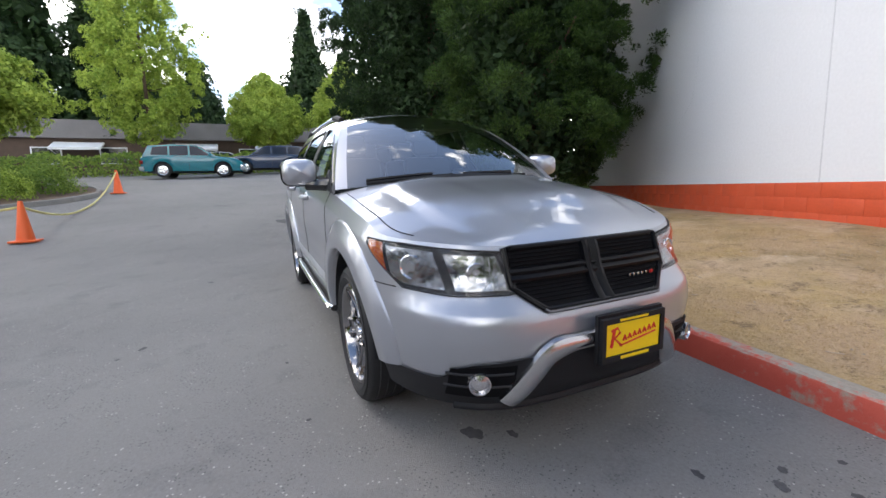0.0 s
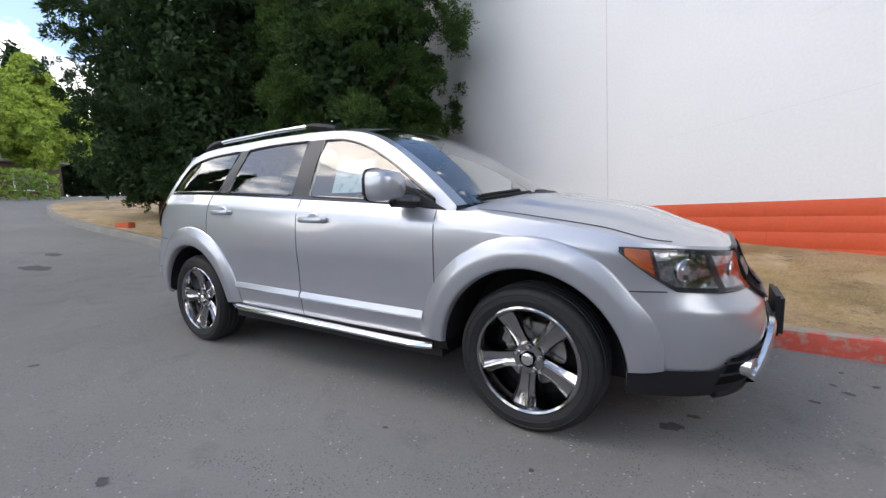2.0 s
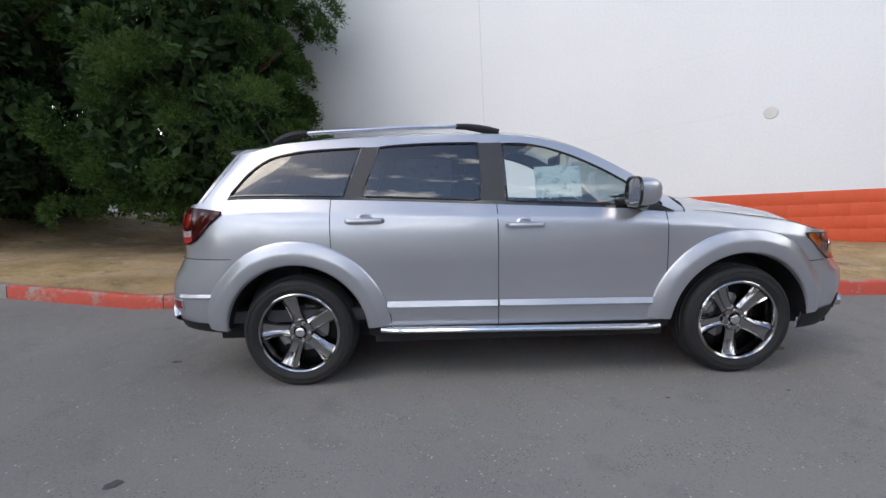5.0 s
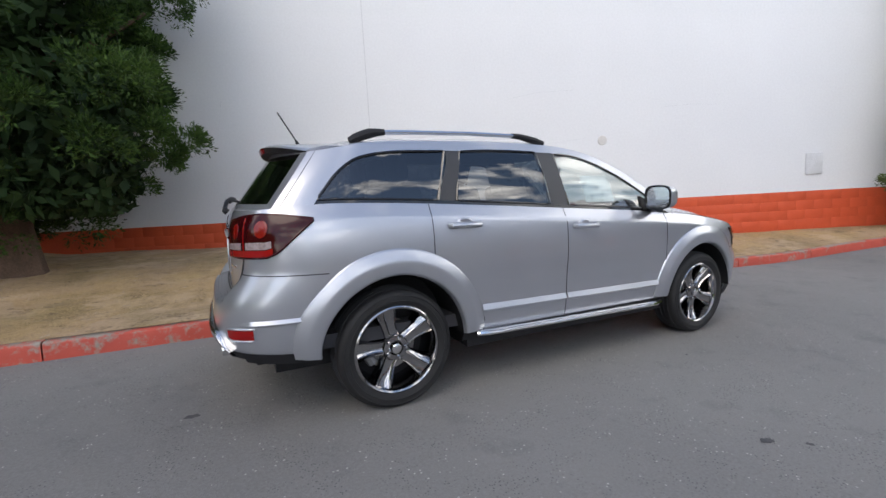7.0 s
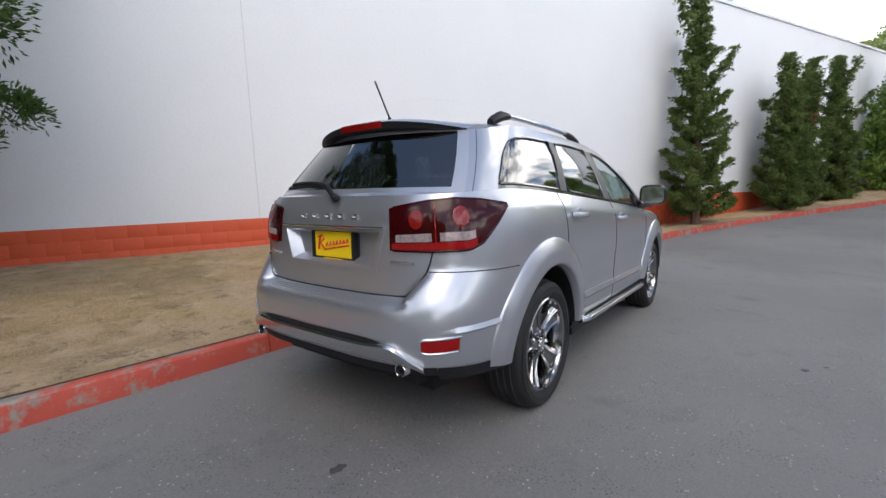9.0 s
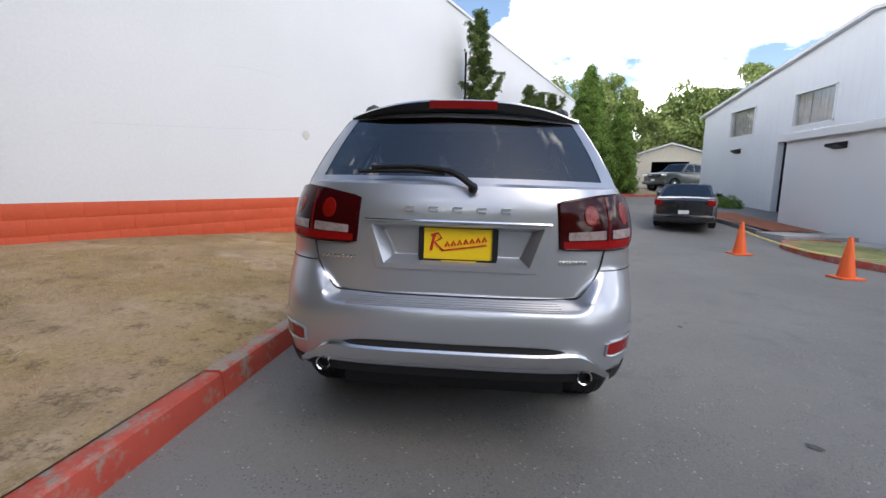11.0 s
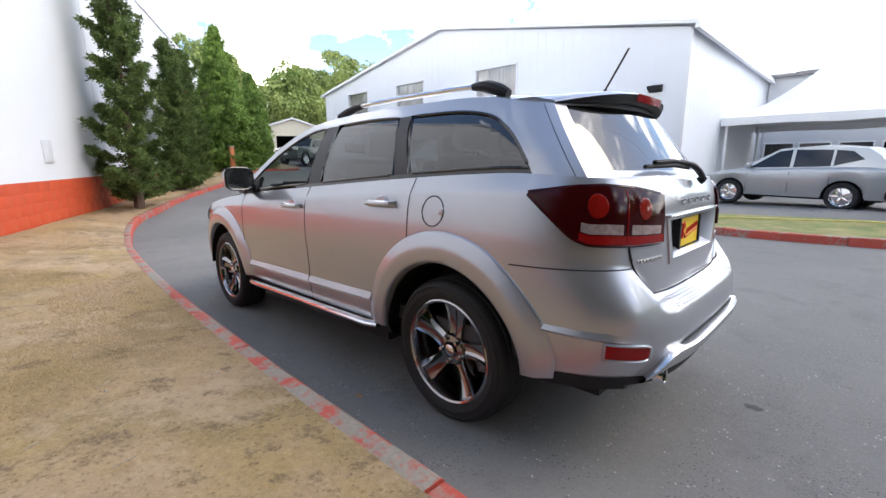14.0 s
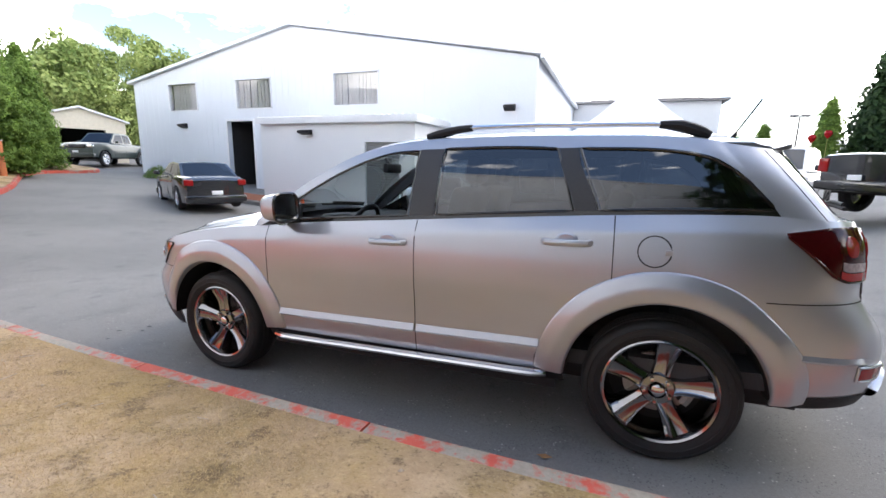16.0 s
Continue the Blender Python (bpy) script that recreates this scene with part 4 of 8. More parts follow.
            if dark:
                trim.append([[green_point(x, z, side) for z in (bz - 0.022, bz)] for x, bz in zip((a, b), zb)])
                lowf = wt
            else:
                lowf = [curve(BELT, x) for x in (a, b)]
            if name:
                for k in range(6):
                    pane[name].append([[green_point(x, z0 + (z1 - z0) * kk / 6, side) - Vector((0, side * 0.006, 0)) for kk in (k, k + 1)] for x, z0, z1 in zip((a, b), zb, wt)])
            for k in range(4):
                frame_rows.append([[green_point(x, z0 + (z1 - z0) * kk / 4, side) for kk in (k, k + 1)] for x, z0, z1 in zip((a, b), lowf, zt)])
        mesh_ob("upper_side", *join(*[grid(r) for r in frame_rows]), SILVER, car)
        for quads in pill.values():
            mesh_ob("pillar", *join(*[grid(r) for r in quads]), PILLAR, car, "dark grey filmed window pillar")
        mesh_ob("belt_trim", *join(*[grid(r) for r in trim]), GLOSS_BLACK, car)
        for name, quads in pane.items():
            if side == 1 and name == "front_window":
                # wound down
                quads = [[[p - Vector((0, 0, 0)) for p in c] for c in r] for r in quads if max(p.z for c in r for p in c) < curve(BELT, 0.4) + 0.03] or quads[:1]
            w = mesh_ob(name, *join(*[grid(r) for r in quads]), GLASS_CLEAR if name == "front_window" else GLASS_DARK, car, ("wound-down clear glass" if side == 1 else "clear glass") if name == "front_window" else "dark tinted privacy glass")
            a, b, top = WINDOWS[name]
            edge = [green_point(x, curve(BELT, x) + 0.024, side) for x in steps(a - 0.01, b + 0.01, 20)] + [green_point(x, max(min(curve(top, x), curve(TOP, x) - 0.02), curve(BELT, x) + 0.03) - 0.004, side) for x in steps(b + 0.005, a - 0.01, 24)]
            mesh_ob("window_seal", *tube(edge, 0.008, 6, closed=True), GLOSS_BLACK, w)

    # roof, windscreen, bonnet
    def across(x, z, y, crown, bow, t):
        return Vector((x + bow * (1 - t * t), y * t, z + crown * (1 - abs(t) ** 2.2)))
    ts = steps(-1, 1, 48)
    roof = []
    for xc in [x for x in steps(-2.24, 0.2, 42)]:
        p = green_point(xc, curve(TOP, xc), 1)
        roof.append([across(p.x, p.z, p.y, 0.058 + 0.006 * smooth01(-2.1, -0.8, xc), 0.05 * smooth01(-0.2, 0.2, xc), t) for t in ts])
    mesh_ob("roof", *grid(roof), SILVER, car)
    screen = []
    for xc in steps(0.2, 1.06, 26):
        p = green_point(xc, max(curve(TOP, xc), curve(BELT, xc) + 0.003), 1)
        screen.append([across(p.x, p.z, p.y, 0.064 - 0.034 * smooth01(0.2, 0.95, xc), 0.05 + 0.12 * smooth01(0.2, 1.0, xc), t) for t in ts])
    v, f = grid(screen)
    n = len(ts)
    pane, frame_ = [], []
    for q in f:
        i, j = divmod(q[0], n)
        (pane if 1 < j < n - 3 and i > 0 else frame_).append(q)
    mesh_ob("windscreen_frame", v, frame_, SILVER, car)
    ws = mesh_ob("windscreen", v, pane, glass("windscreen_glass", (0.6, 0.66, 0.64), sheen=0.22), car)
    mesh_ob("tint_band", [Vector(p) - Vector((0.004, 0, 0.006)) for p in v], [q for q in pane if q[0] // n in (1, 2)], GLASS_DARK, ws)
    bonnet = []
    for x in [1.07, 1.1, 1.16] + steps(1.25, 2.2, 18) + [nose_x(y, 0.93) for y in steps(0.66, 0.0, 16)]:
        p = body_point(x, curve(BELT, x), 1)
        crown = 0.09 * (1 - max(0, (x - 1.0) / 1.42) ** 5)
        back = 0.2 * (1 - smooth01(1.07, 1.5, x))
        row = []
        for t in ts:
            q = across(p.x, p.z, p.y, crown, back, t)
            q.z += 0.016 * smooth01(0.72, 0.64, abs(t)) * smooth01(2.36, 2.0, x) * smooth01(1.05, 1.3, x) - 0.008 * smooth01(0.36, 0.2, abs(t)) * smooth01(2.36, 2.0, x)
            row.append(q)
        bonnet.append(row)
    mesh_ob("bonnet", *grid(bonnet), SILVER, car)
    gap_pts = [Vector((body_point(x, curve(BELT, x), 1).x, body_point(x, curve(BELT, x), 1).y * 0.93, curve(BELT, x) + 0.09 * (1 - max(0, (x - 1) / 1.42) ** 5) * (1 - 0.93**2.2) + 0.001)) for x in steps(1.16, 2.2, 20)]
    for sgn in (1, -1):
        mesh_ob("bonnet_gap", *tube([Vector((p.x, p.y * sgn, p.z)) for p in gap_pts], 0.0026, 6), SEAM, car)
    # cowl and wipers
    cowl = [[across(1.02, 1.1, 0.7, 0.03, 0.16, t) for t in ts], [across(1.09, 1.098, 0.7, 0.085, 0.19, t) for t in ts], [across(1.13, 1.078, 0.7, 0.085, 0.19, t) for t in ts]]
    mesh_ob("cowl", *grid(cowl), BLACK_PLASTIC, car)
    for y0, y1 in ((-0.62, -0.08), (-0.02, 0.5)):
        pth = [(1.215 - 0.14 * y * y / 0.5 - 0.03 * k, y, 1.165 - 0.06 * y * y + 0.012 * k) for k, y in [(j / 8, y0 + (y1 - y0) * j / 8) for j in range(9)]]
        wiper = mesh_ob("wiper", *tube(pth, 0.011, 6), BLACK_PLASTIC, car)
        mesh_ob("wiper_blade", *tube([(x - 0.012, y, z + 0.018) for x, y, z in pth[:7]], 0.009, 5), RUBBER, wiper)
    # tailgate glass, frame
    rear = []
    zs = steps(curve(BELT, -2.24), 1.545, 14)
    for z in zs:
        p = green_point(-2.24, z, 1)
        rear.append([Vector((p.x - 0.16 * (1 - abs(t) ** 2.2), p.y * t, z)) for t in ts])
    v, f = grid(rear)
    pane = [q for q in f if 1 < q[0] % n < n - 3 and 0 < q[0] // n < 13]
    frame_ = [q for q in f if q not in pane]
    mesh_ob("tailgate_frame", v, frame_, SILVER, car)
    rg = mesh_ob("rear_screen", [Vector(p) + Vector((0.004, 0, 0)) for p in v], pane, GLASS_DARK, car, "dark tinted rear window")
    # shelf that joins belt of tail to the glass
    shelf = []
    for t in ts:
        p = green_point(-2.24, curve(BELT, -2.24), 1)
        a = Vector((p.x - 0.16 * (1 - abs(t) ** 2.2), p.y * t, p.z))
        shelf.append(a)
    tail_edge = []
    cols = [x for x in outline_columns() if x < -2.0]
    for x in cols:
        tail_edge.append(body_point(x, curve(BELT, x), 1))
    lip = []
    for t in ts:
        a = Vector(shelf[ts.index(t)])
        best = min(tail_edge, key=lambda p: abs(p.y - abs(a.y)))
        lip.append([a, Vector((best.x, math.copysign(best.y, t) if abs(t) > 1e-6 else 0.0, best.z))])
    mesh_ob("tailgate_ledge", *grid(lip), SILVER, car)
    for side in (-1, 1):
        mesh_ob("tailgate_edge", *tube([green_point(-2.2, z, side) for z in steps(curve(BELT, -2.2), 1.53, 10)], 0.0016, 6), SEAM, car)
    # spoiler
    sp = []
    for t in steps(-1, 1, 32):
        w = 0.575 * t
        k = 1 - abs(t) ** 2.6
        zt = 1.556 + 0.056 * (1 - abs(t) ** 2.2)
        d = 0.036 + 0.026 * k
        xe = -1.87 - 0.19 * k
        sp.append([(-1.66, w * 1.04, zt + 0.012), (-1.78, w * 1.03, zt + 0.008), (xe + 0.05, w, zt - 0.004), (xe + 0.015, w * 0.99, zt - 0.012), (xe, w * 0.985, zt - 0.022), (xe + 0.01, w * 0.98, zt - d + 0.006), (xe + 0.03, w * 0.975, zt - d), (-1.8, w * 0.96, zt - d * 0.9)])
    v, f = grid(sp)
    m = 8
    mesh_ob("spoiler", v, [q for q in f if q[0] % m < 4] + [tuple(range(m)), tuple(range(len(v) - m, len(v)))], SILVER, car)
    mesh_ob("spoiler_underside", v, [q for q in f if q[0] % m >= 4], BLACK_PLASTIC, car)
    lens = [[(-1.87 - 0.19 * (1 - abs(y / 0.575) ** 2.6) + 0.012 * (1.59 - z) / 0.05 - 0.006, y, z) for z in (1.59, 1.58, 1.568, 1.556)] for y in steps(-0.155, 0.155, 14)]
    mesh_ob("stop_lamp", *grid(lens), LENS_RED, car, "high red stop lamp")
    mesh_ob("aerial", *join(tube([(-1.8, 0.0, 1.6), (-1.83, 0.0, 1.66)], [0.02, 0.008], 8), tube([(-1.83, 0.0, 1.66), (-1.94, 0.0, 1.84)], 0.005, 6)), BLACK_PLASTIC, car)
    # roof rails
    for side in (-1, 1):
        rail = thing_part("roof_rail", car)
        pts = []
        for xc in steps(-0.08, -1.86, 24):
            p = green_point(xc, curve(TOP, xc), side)
            k = (xc + 0.08) / -1.78
            lift = 0.036 * min(1, math.sin(math.pi * min(max(k, 0.0), 1)) * 2.4)
            pts.append(Vector((p.x, p.y - side * 0.06, p.z + 0.024 + lift)))
        mesh_ob("rail_bar", *tube(pts[3:-3], 0.015, 8, squash=1.3), CHROME, rail)
        mesh_ob("rail_foot", *tube(pts[:5], [0.02, 0.026, 0.026, 0.022, 0.019], 8), BLACK_PLASTIC, rail)
        mesh_ob("rail_foot", *tube(pts[-6:], [0.019, 0.024, 0.03, 0.03, 0.028, 0.022], 8), BLACK_PLASTIC, rail)
    # door mirrors
    for side in (-1, 1):
        shell = []
        for k in range(13):
            a = k / 12
            x = 0.825 - 0.16 * a
            s = (1 - (1 - a) ** 3.2) ** 0.45 if a < 1 else 1
            s = max(s, 0.02)
            shell.append([(x, side * (0.955 + 0.105 * s * math.copysign(abs(math.cos(b)) ** 0.55, math.cos(b))), 1.225 + 0.085 * s * math.copysign(abs(math.sin(b)) ** 0.55, math.sin(b))) for b in steps(0, 2 * math.pi, 28)])
        mir = mesh_ob("door_mirror", *grid(shell), SILVER, car)
        rim_ = shell[-1]
        mesh_ob("mirror_rim", *join(tube([Vector(p) for p in rim_[:-1]], 0.009, 6, closed=True), tube([(0.74, side * 0.92, 1.148), (0.76, side * 0.86, 1.14), (0.8, side * 0.78, 1.138)], [0.04, 0.036, 0.042], 10)), GLOSS_BLACK, mir)
        v = [(p[0] + 0.004, p[1], p[2]) for p in rim_[:-1]]
        mesh_ob("mirror_glass", v, [tuple(range(len(v)))], REFLECTOR, mir, smooth=False)
        tri = [green_point(1.0, curve(BELT, 1.0) + 0.003, side), green_point(0.7, curve(BELT, 0.7) + 0.005, side), green_point(0.7, 1.235, side)]
        tri = [p + Vector((0, side * 0.012, 0)) for p in tri]
        mesh_ob("mirror_base", tri + [p - Vector((0, side * 0.03, 0)) for p in tri], [(0, 1, 2), (3, 5, 4), (0, 3, 4, 1), (1, 4, 5, 2), (2, 5, 3, 0)], BLACK_PLASTIC, mir, smooth=False)
    return car


def thing_part(name, parent):
    ob = new(name)
    ob.parent = parent
    ob.empty_display_size = 0.1
    return ob


def car_patch(x0, x1, z_lo, z_hi, side, lift, nx=14, nz=6):
    """A panel that hugs the body between two places, from z_lo(s) to z_hi(s), raised by lift."""
    rows = []
    for k in range(nx + 1):
        s = k / nx
        x = x0 + (x1 - x0) * s
        lo, hi = z_lo(s), z_hi(s)
        rows.append([hug(x, lo + (hi - lo) * j / nz, side, lift) for j in range(nz + 1)])
    return grid(rows)


def hug(x, z, side, lift):
    p = body_point(x, z, side)
    a, b = body_point(min(x + 0.004, 2.4199), z, side), body_point(max(x - 0.004, -2.4099), z, side)
    t = a - b
    n = Vector((t.y, -t.x, 0)) * side * -1
    if n.length < 1e-9:
        n = Vector((1 if x > 0 else -1, 0, 0))
    n.normalize()
    if n.y * side < 0 and abs(n.y) > 0.02:
        n = -n
    if abs(n.y) <= 0.02:
        n = Vector((1 if x > 0 else -1, 0, 0))
    return p + n * lift


def nose_x(y, z=0.95):
    """The place along the outline at which the nose is y wide."""
    r, n = min(0.999, abs(y) / curve(WIDTH, z)), front_power(z)
    return 1.0 + (NOSE_END - 1.0) * (1 - r**n) ** (1 / n)


def nose_patch(y0, y1, lo, hi, lift, nx=16, nz=6):
    rows = []
    for k in range(nx + 1):
        s = k / nx
        y = y0 + (y1 - y0) * s
        side = 1 if y >= 0 else -1
        rows.append([hug(nose_x(y, lo(s) + (hi(s) - lo(s)) * j / nz), lo(s) + (hi(s) - lo(s)) * j / nz, side, lift) for j in range(nz + 1)])
    return grid(rows)


def tail_patch(y0, y1, lo, hi, lift, nx=16, nz=6):
    rows = []
    for k in range(nx + 1):
        s = k / nx
        y = y0 + (y1 - y0) * s
        side = 1 if y >= 0 else -1
        rows.append([hug(tail_x(y, lo(s) + (hi(s) - lo(s)) * j / nz), lo(s) + (hi(s) - lo(s)) * j / nz, side, lift) for j in range(nz + 1)])
    return grid(rows)


def lerp_of(*points):
    return lambda s: curve(points, s)


def make_front():
    # grille
    def lo(s):
        a = abs(s - 0.5) * 2
        return 0.672 if a < 0.72 else 0.672 + (a - 0.72) / 0.28 * 0.085
    grille = mesh_ob("grille", *nose_patch(-0.4, 0.4, lo, lambda s: 0.897, 0.004, 36, 8), JET, car, "black grille with a cross bar")
    bars = []
    for z in steps(0.695, 0.885, 14):
        half = 0.385 if z > 0.757 else 0.29 + (z - 0.672) / 0.085 * 0.09
        bars.append(tube([hug(nose_x(y, z), z, 1 if y >= 0 else -1, 0.008) for y in steps(-half, half, 20)], 0.0028, 5))
    mesh_ob("grille_mesh", *join(*bars), JET, grille)["kind"] = "stuff"
    bar = []
    for y in steps(-0.395, 0.395, 28):
        side = 1 if y >= 0 else -1
        bar.append([hug(nose_x(y, z), z, side, l) for z, l in ((0.768, 0.005), (0.772, 0.02), (0.782, 0.024), (0.795, 0.014), (0.808, 0.024), (0.818, 0.02), (0.822, 0.005))])
    post = []
    for z in steps(0.675, 0.897, 10):
        post.append([hug(nose_x(y, z), z, 1 if y >= 0 else -1, l) for y, l in ((-0.045, 0.005), (-0.04, 0.024), (-0.025, 0.028), (0.0, 0.016), (0.025, 0.028), (0.04, 0.024), (0.045, 0.005))])
    satin = material("satin_black_trim", (0.006, 0.006, 0.007), 0.28, vary=0.15, ior=1.25)
    mesh_ob("cross_bar", *join(grid(bar), grid(post)), satin, grille)
    def edge_of(y):
        return lo((y + 0.4) / 0.8)
    rim_lo = [hug(nose_x(y, edge_of(y) - 0.004), edge_of(y) - 0.004, 1 if y >= 0 else -1, 0.008) for y in steps(-0.4, 0.4, 48)]
    rim_hi = [hug(nose_x(y, 0.894), 0.894, 1 if y >= 0 else -1, 0.006) for y in steps(0.4, -0.4, 30)]
    mesh_ob("grille_surround", *tube(rim_lo + rim_hi, 0.0125, 8, closed=True), satin, grille)
    mesh_ob("grille_lip", *tube([p + Vector((0.012, 0, -0.004)) for p in rim_lo[6:-6]], 0.006, 6), material("satin_grey_trim", (0.16, 0.16, 0.17), 0.3, metal=0.6), grille)
    emblem = join(*[box(-0.0075, 0.0075, -0.004, 0.004, -0.007, 0.007, 0.0015) for _ in range(1)])
    letters = []
    for k in range(5):
        y = 0.18 + 0.025 * k
        p = hug(nose_x(y, 0.735), 0.735, 1, 0.012)
        mesh_ob("badge_letter", *moved(emblem, Matrix.Translation(p) @ Matrix.Rotation(math.pi / 2, 4, "Z") @ Matrix.Rotation(0.3, 4, "Z")), CHROME, grille)
    p = hug(nose_x(0.315, 0.735), 0.735, 1, 0.012)
    mesh_ob("badge_stripes", *moved(box(-0.013, 0.013, -0.004, 0.004, -0.006, 0.006), Matrix.Translation(p) @ Matrix.Rotation(math.pi / 2 + 0.4, 4, "Z")), INK_RED, grille, smooth=False)
    # headlamps
    for side in (-1, 1):
        run = along(nose_x(0.4, 0.85), 1.88, 0.85)
        lo_ = linear((0, 0.728), (0.4, 0.732), (0.7, 0.748), (1, 0.914))
        hi_ = linear((0, 0.884), (0.3, 0.902), (0.6, 0.92), (1, 0.93))

        def at(s, k, lift):
            return hug(run(s), lo_(s) + (hi_(s) - lo_(s)) * k, side, lift)

        def area(s0, s1, k0, k1, lift, n=10):
            return grid([[at(s0 + (s1 - s0) * i / n, k0 + (k1 - k0) * j / 5, lift) for j in range(6)] for i in range(n + 1)])
        lamp = mesh_ob("headlamp", *area(0, 1, 0, 1, 0.003, 20), DARK, car, "clear headlamp with a black bezel and amber marker")
        for s0, s1, k0, k1, rad in ((0.05, 0.36, 0.1, 0.88, 0.036), (0.42, 0.77, 0.1, 0.9, 0.046)):
            mesh_ob("reflector", *area(s0, s1, k0, k1, 0.0045, 14), LAMP_BOWL, lamp)
            q = at((s0 + s1) / 2, 0.5, 0.004)
            nrm = (at(s0, 0.5, 0.02) - at(s0, 0.5, 0.0)).normalized()
            ball = moved(lathe([(0, 0.004), (rad * 0.4, 0.0035), (rad * 0.5, -0.002), (rad * 0.85, -0.001), (rad, 0.005), (rad * 1.08, 0.001)], 24), Matrix.Translation(q) @ nrm.to_track_quat("Y", "Z").to_matrix().to_4x4())
            mesh_ob("projector", *ball, REFLECTOR, lamp)
        mesh_ob("side_marker", *area(0.8, 0.965, 0.05, 0.95, 0.0065, 8), LENS_AMBER, lamp)
        mesh_ob("marker_bar", *join(*[area(0.79, 0.94 - 0.02 * (4 - k), 0.07 + 0.19 * k, 0.12 + 0.19 * k, 0.0095, 6) for k in range(5)]), LENS_RED, lamp)["kind"] = "stuff"
        mesh_ob("lamp_cover", *area(0, 1, 0, 1, 0.013, 20), GLASS_LAMP, lamp)
        outline = [at(s, 0, 0.004) for s in steps(0, 1, 20)] + [at(s, 1, 0.004) for s in steps(1, 0, 20)]
        mesh_ob("lamp_gap", *tube(outline, 0.004, 5, closed=True), SEAM, lamp)
    # lower black apron
    for side in (-1, 1):
        run = along(nose_x(0.3, 0.4), 1.9, 0.4)
        top_ = linear((0, 0.5), (0.12, 0.497), (0.36, 0.482), (0.44, 0.465), (0.52, 0.42), (0.56, 0.41), (1, 0.405))
        apron = grid([[hug(run(s), 0.275 + (top_(s) - 0.275) * j / 8, side, 0.007) for j in range(9)] for s in steps(0, 1, 44)])
        pod = mesh_ob("fog_lamp_pod", *apron, BLACK_PLASTIC, car)
        fx = nose_x(0.55, 0.41)
        q = hug(fx, 0.41, side, 0.0)
        nrm = (hug(fx, 0.41, side, 0.02) - q).normalized()
        hollow = [[hug(nose_x(y, z), z, side, 0.009) for z in (0.335, 0.37, 0.41, 0.45, 0.475 - 0.12 * max(0, abs(y) - 0.54))] for y in steps(0.42, 0.64, 12)]
        mesh_ob("pod_hollow", *grid(hollow), JET, pod)
        nrm = (nrm + Vector((0.5, 0, 0))).normalized()
        q = q + nrm * 0.03
        mesh_ob("fog_lamp", *moved(lathe([(0, 0.008), (0.018, 0.006), (0.032, 0.0), (0.036, 0.01), (0.042, 0.008), (0.044, -0.05)], 26), Matrix.Translation(q) @ nrm.to_track_quat("Y", "Z").to_matrix().to_4x4()), material("fog_lamp_glass", (0.6, 0.6, 0.62), 0.15, metal=0.9, vary=0.25, scale=25), pod)
        for z in (0.44, 0.385):
            mesh_ob("pod_slat", *tube([hug(x, z, side, 0.008) for x in [nose_x(y, z) for y in steps(0.43, 0.65, 10)]], 0.006, 6), BLACK_PLASTIC, pod)
    mesh_ob("air_dam", *nose_patch(-0.36, 0.36, lambda s: 0.265, lambda s: 0.49, 0.005, 20, 6), BLACK_PLASTIC, car)
    lip = [hug(nose_x(y, 0.28), 0.28, 1 if y >= 0 else -1, 0.004) for y in steps(-0.6, 0.6, 30)]
    mesh_ob("chin", *tube(lip, 0.02, 8), BLACK_PLASTIC, car)
    # bright skid bar
    half = [(0.0, 0.532), (0.14, 0.532), (0.235, 0.526), (0.3, 0.5), (0.35, 0.435), (0.4, 0.36), (0.435, 0.305)]
    pts = [(-y, z) for y, z in reversed(half[1:])] + half
    band = []
    mid = smooth3([(y, z, 0) for y, z in pts], 6)
    for i, p in enumerate(mid):
        a, b = mid[max(i - 1, 0)], mid[min(i + 1, len(mid) - 1)]
        d = (b - a).normalized()
        t = 0.033 + 0.012 * smooth01(0.16, 0.28, abs(p.x))
        row = []
        for k, l in ((1.0, 0.0), (0.9, 0.02), (0.5, 0.03), (0.0, 0.034), (-0.5, 0.03), (-0.9, 0.02), (-1.0, 0.0)):
            y, z = p.x - d.y * k * t, p.y + d.x * k * t
            row.append(hug(nose_x(y, z), z, 1 if y >= 0 else -1, l + 0.008))
        band.append(row)
    mesh_ob("skid_bar", *grid(band), BRUSHED, car, "bright metal skid bar")
    plate(Vector((2.492, 0.055, 0.535)), 1)


def smooth3(points, n):
    pts = [Vector(p) for p in points]
    out = []
    for i in range(len(pts) - 1):
        p0, p1, p2, p3 = pts[max(i - 1, 0)], pts[i], pts[i + 1], pts[min(i + 2, len(pts) - 1)]
        for k in range(n):
            t = k / n
            out.append(0.5 * (2 * p1 + (p2 - p0) * t + (2 * p0 - 5 * p1 + 4 * p2 - p3) * t * t + (3 * p1 - p0 - 3 * p2 + p3) * t**3))
    return out + [pts[-1]]


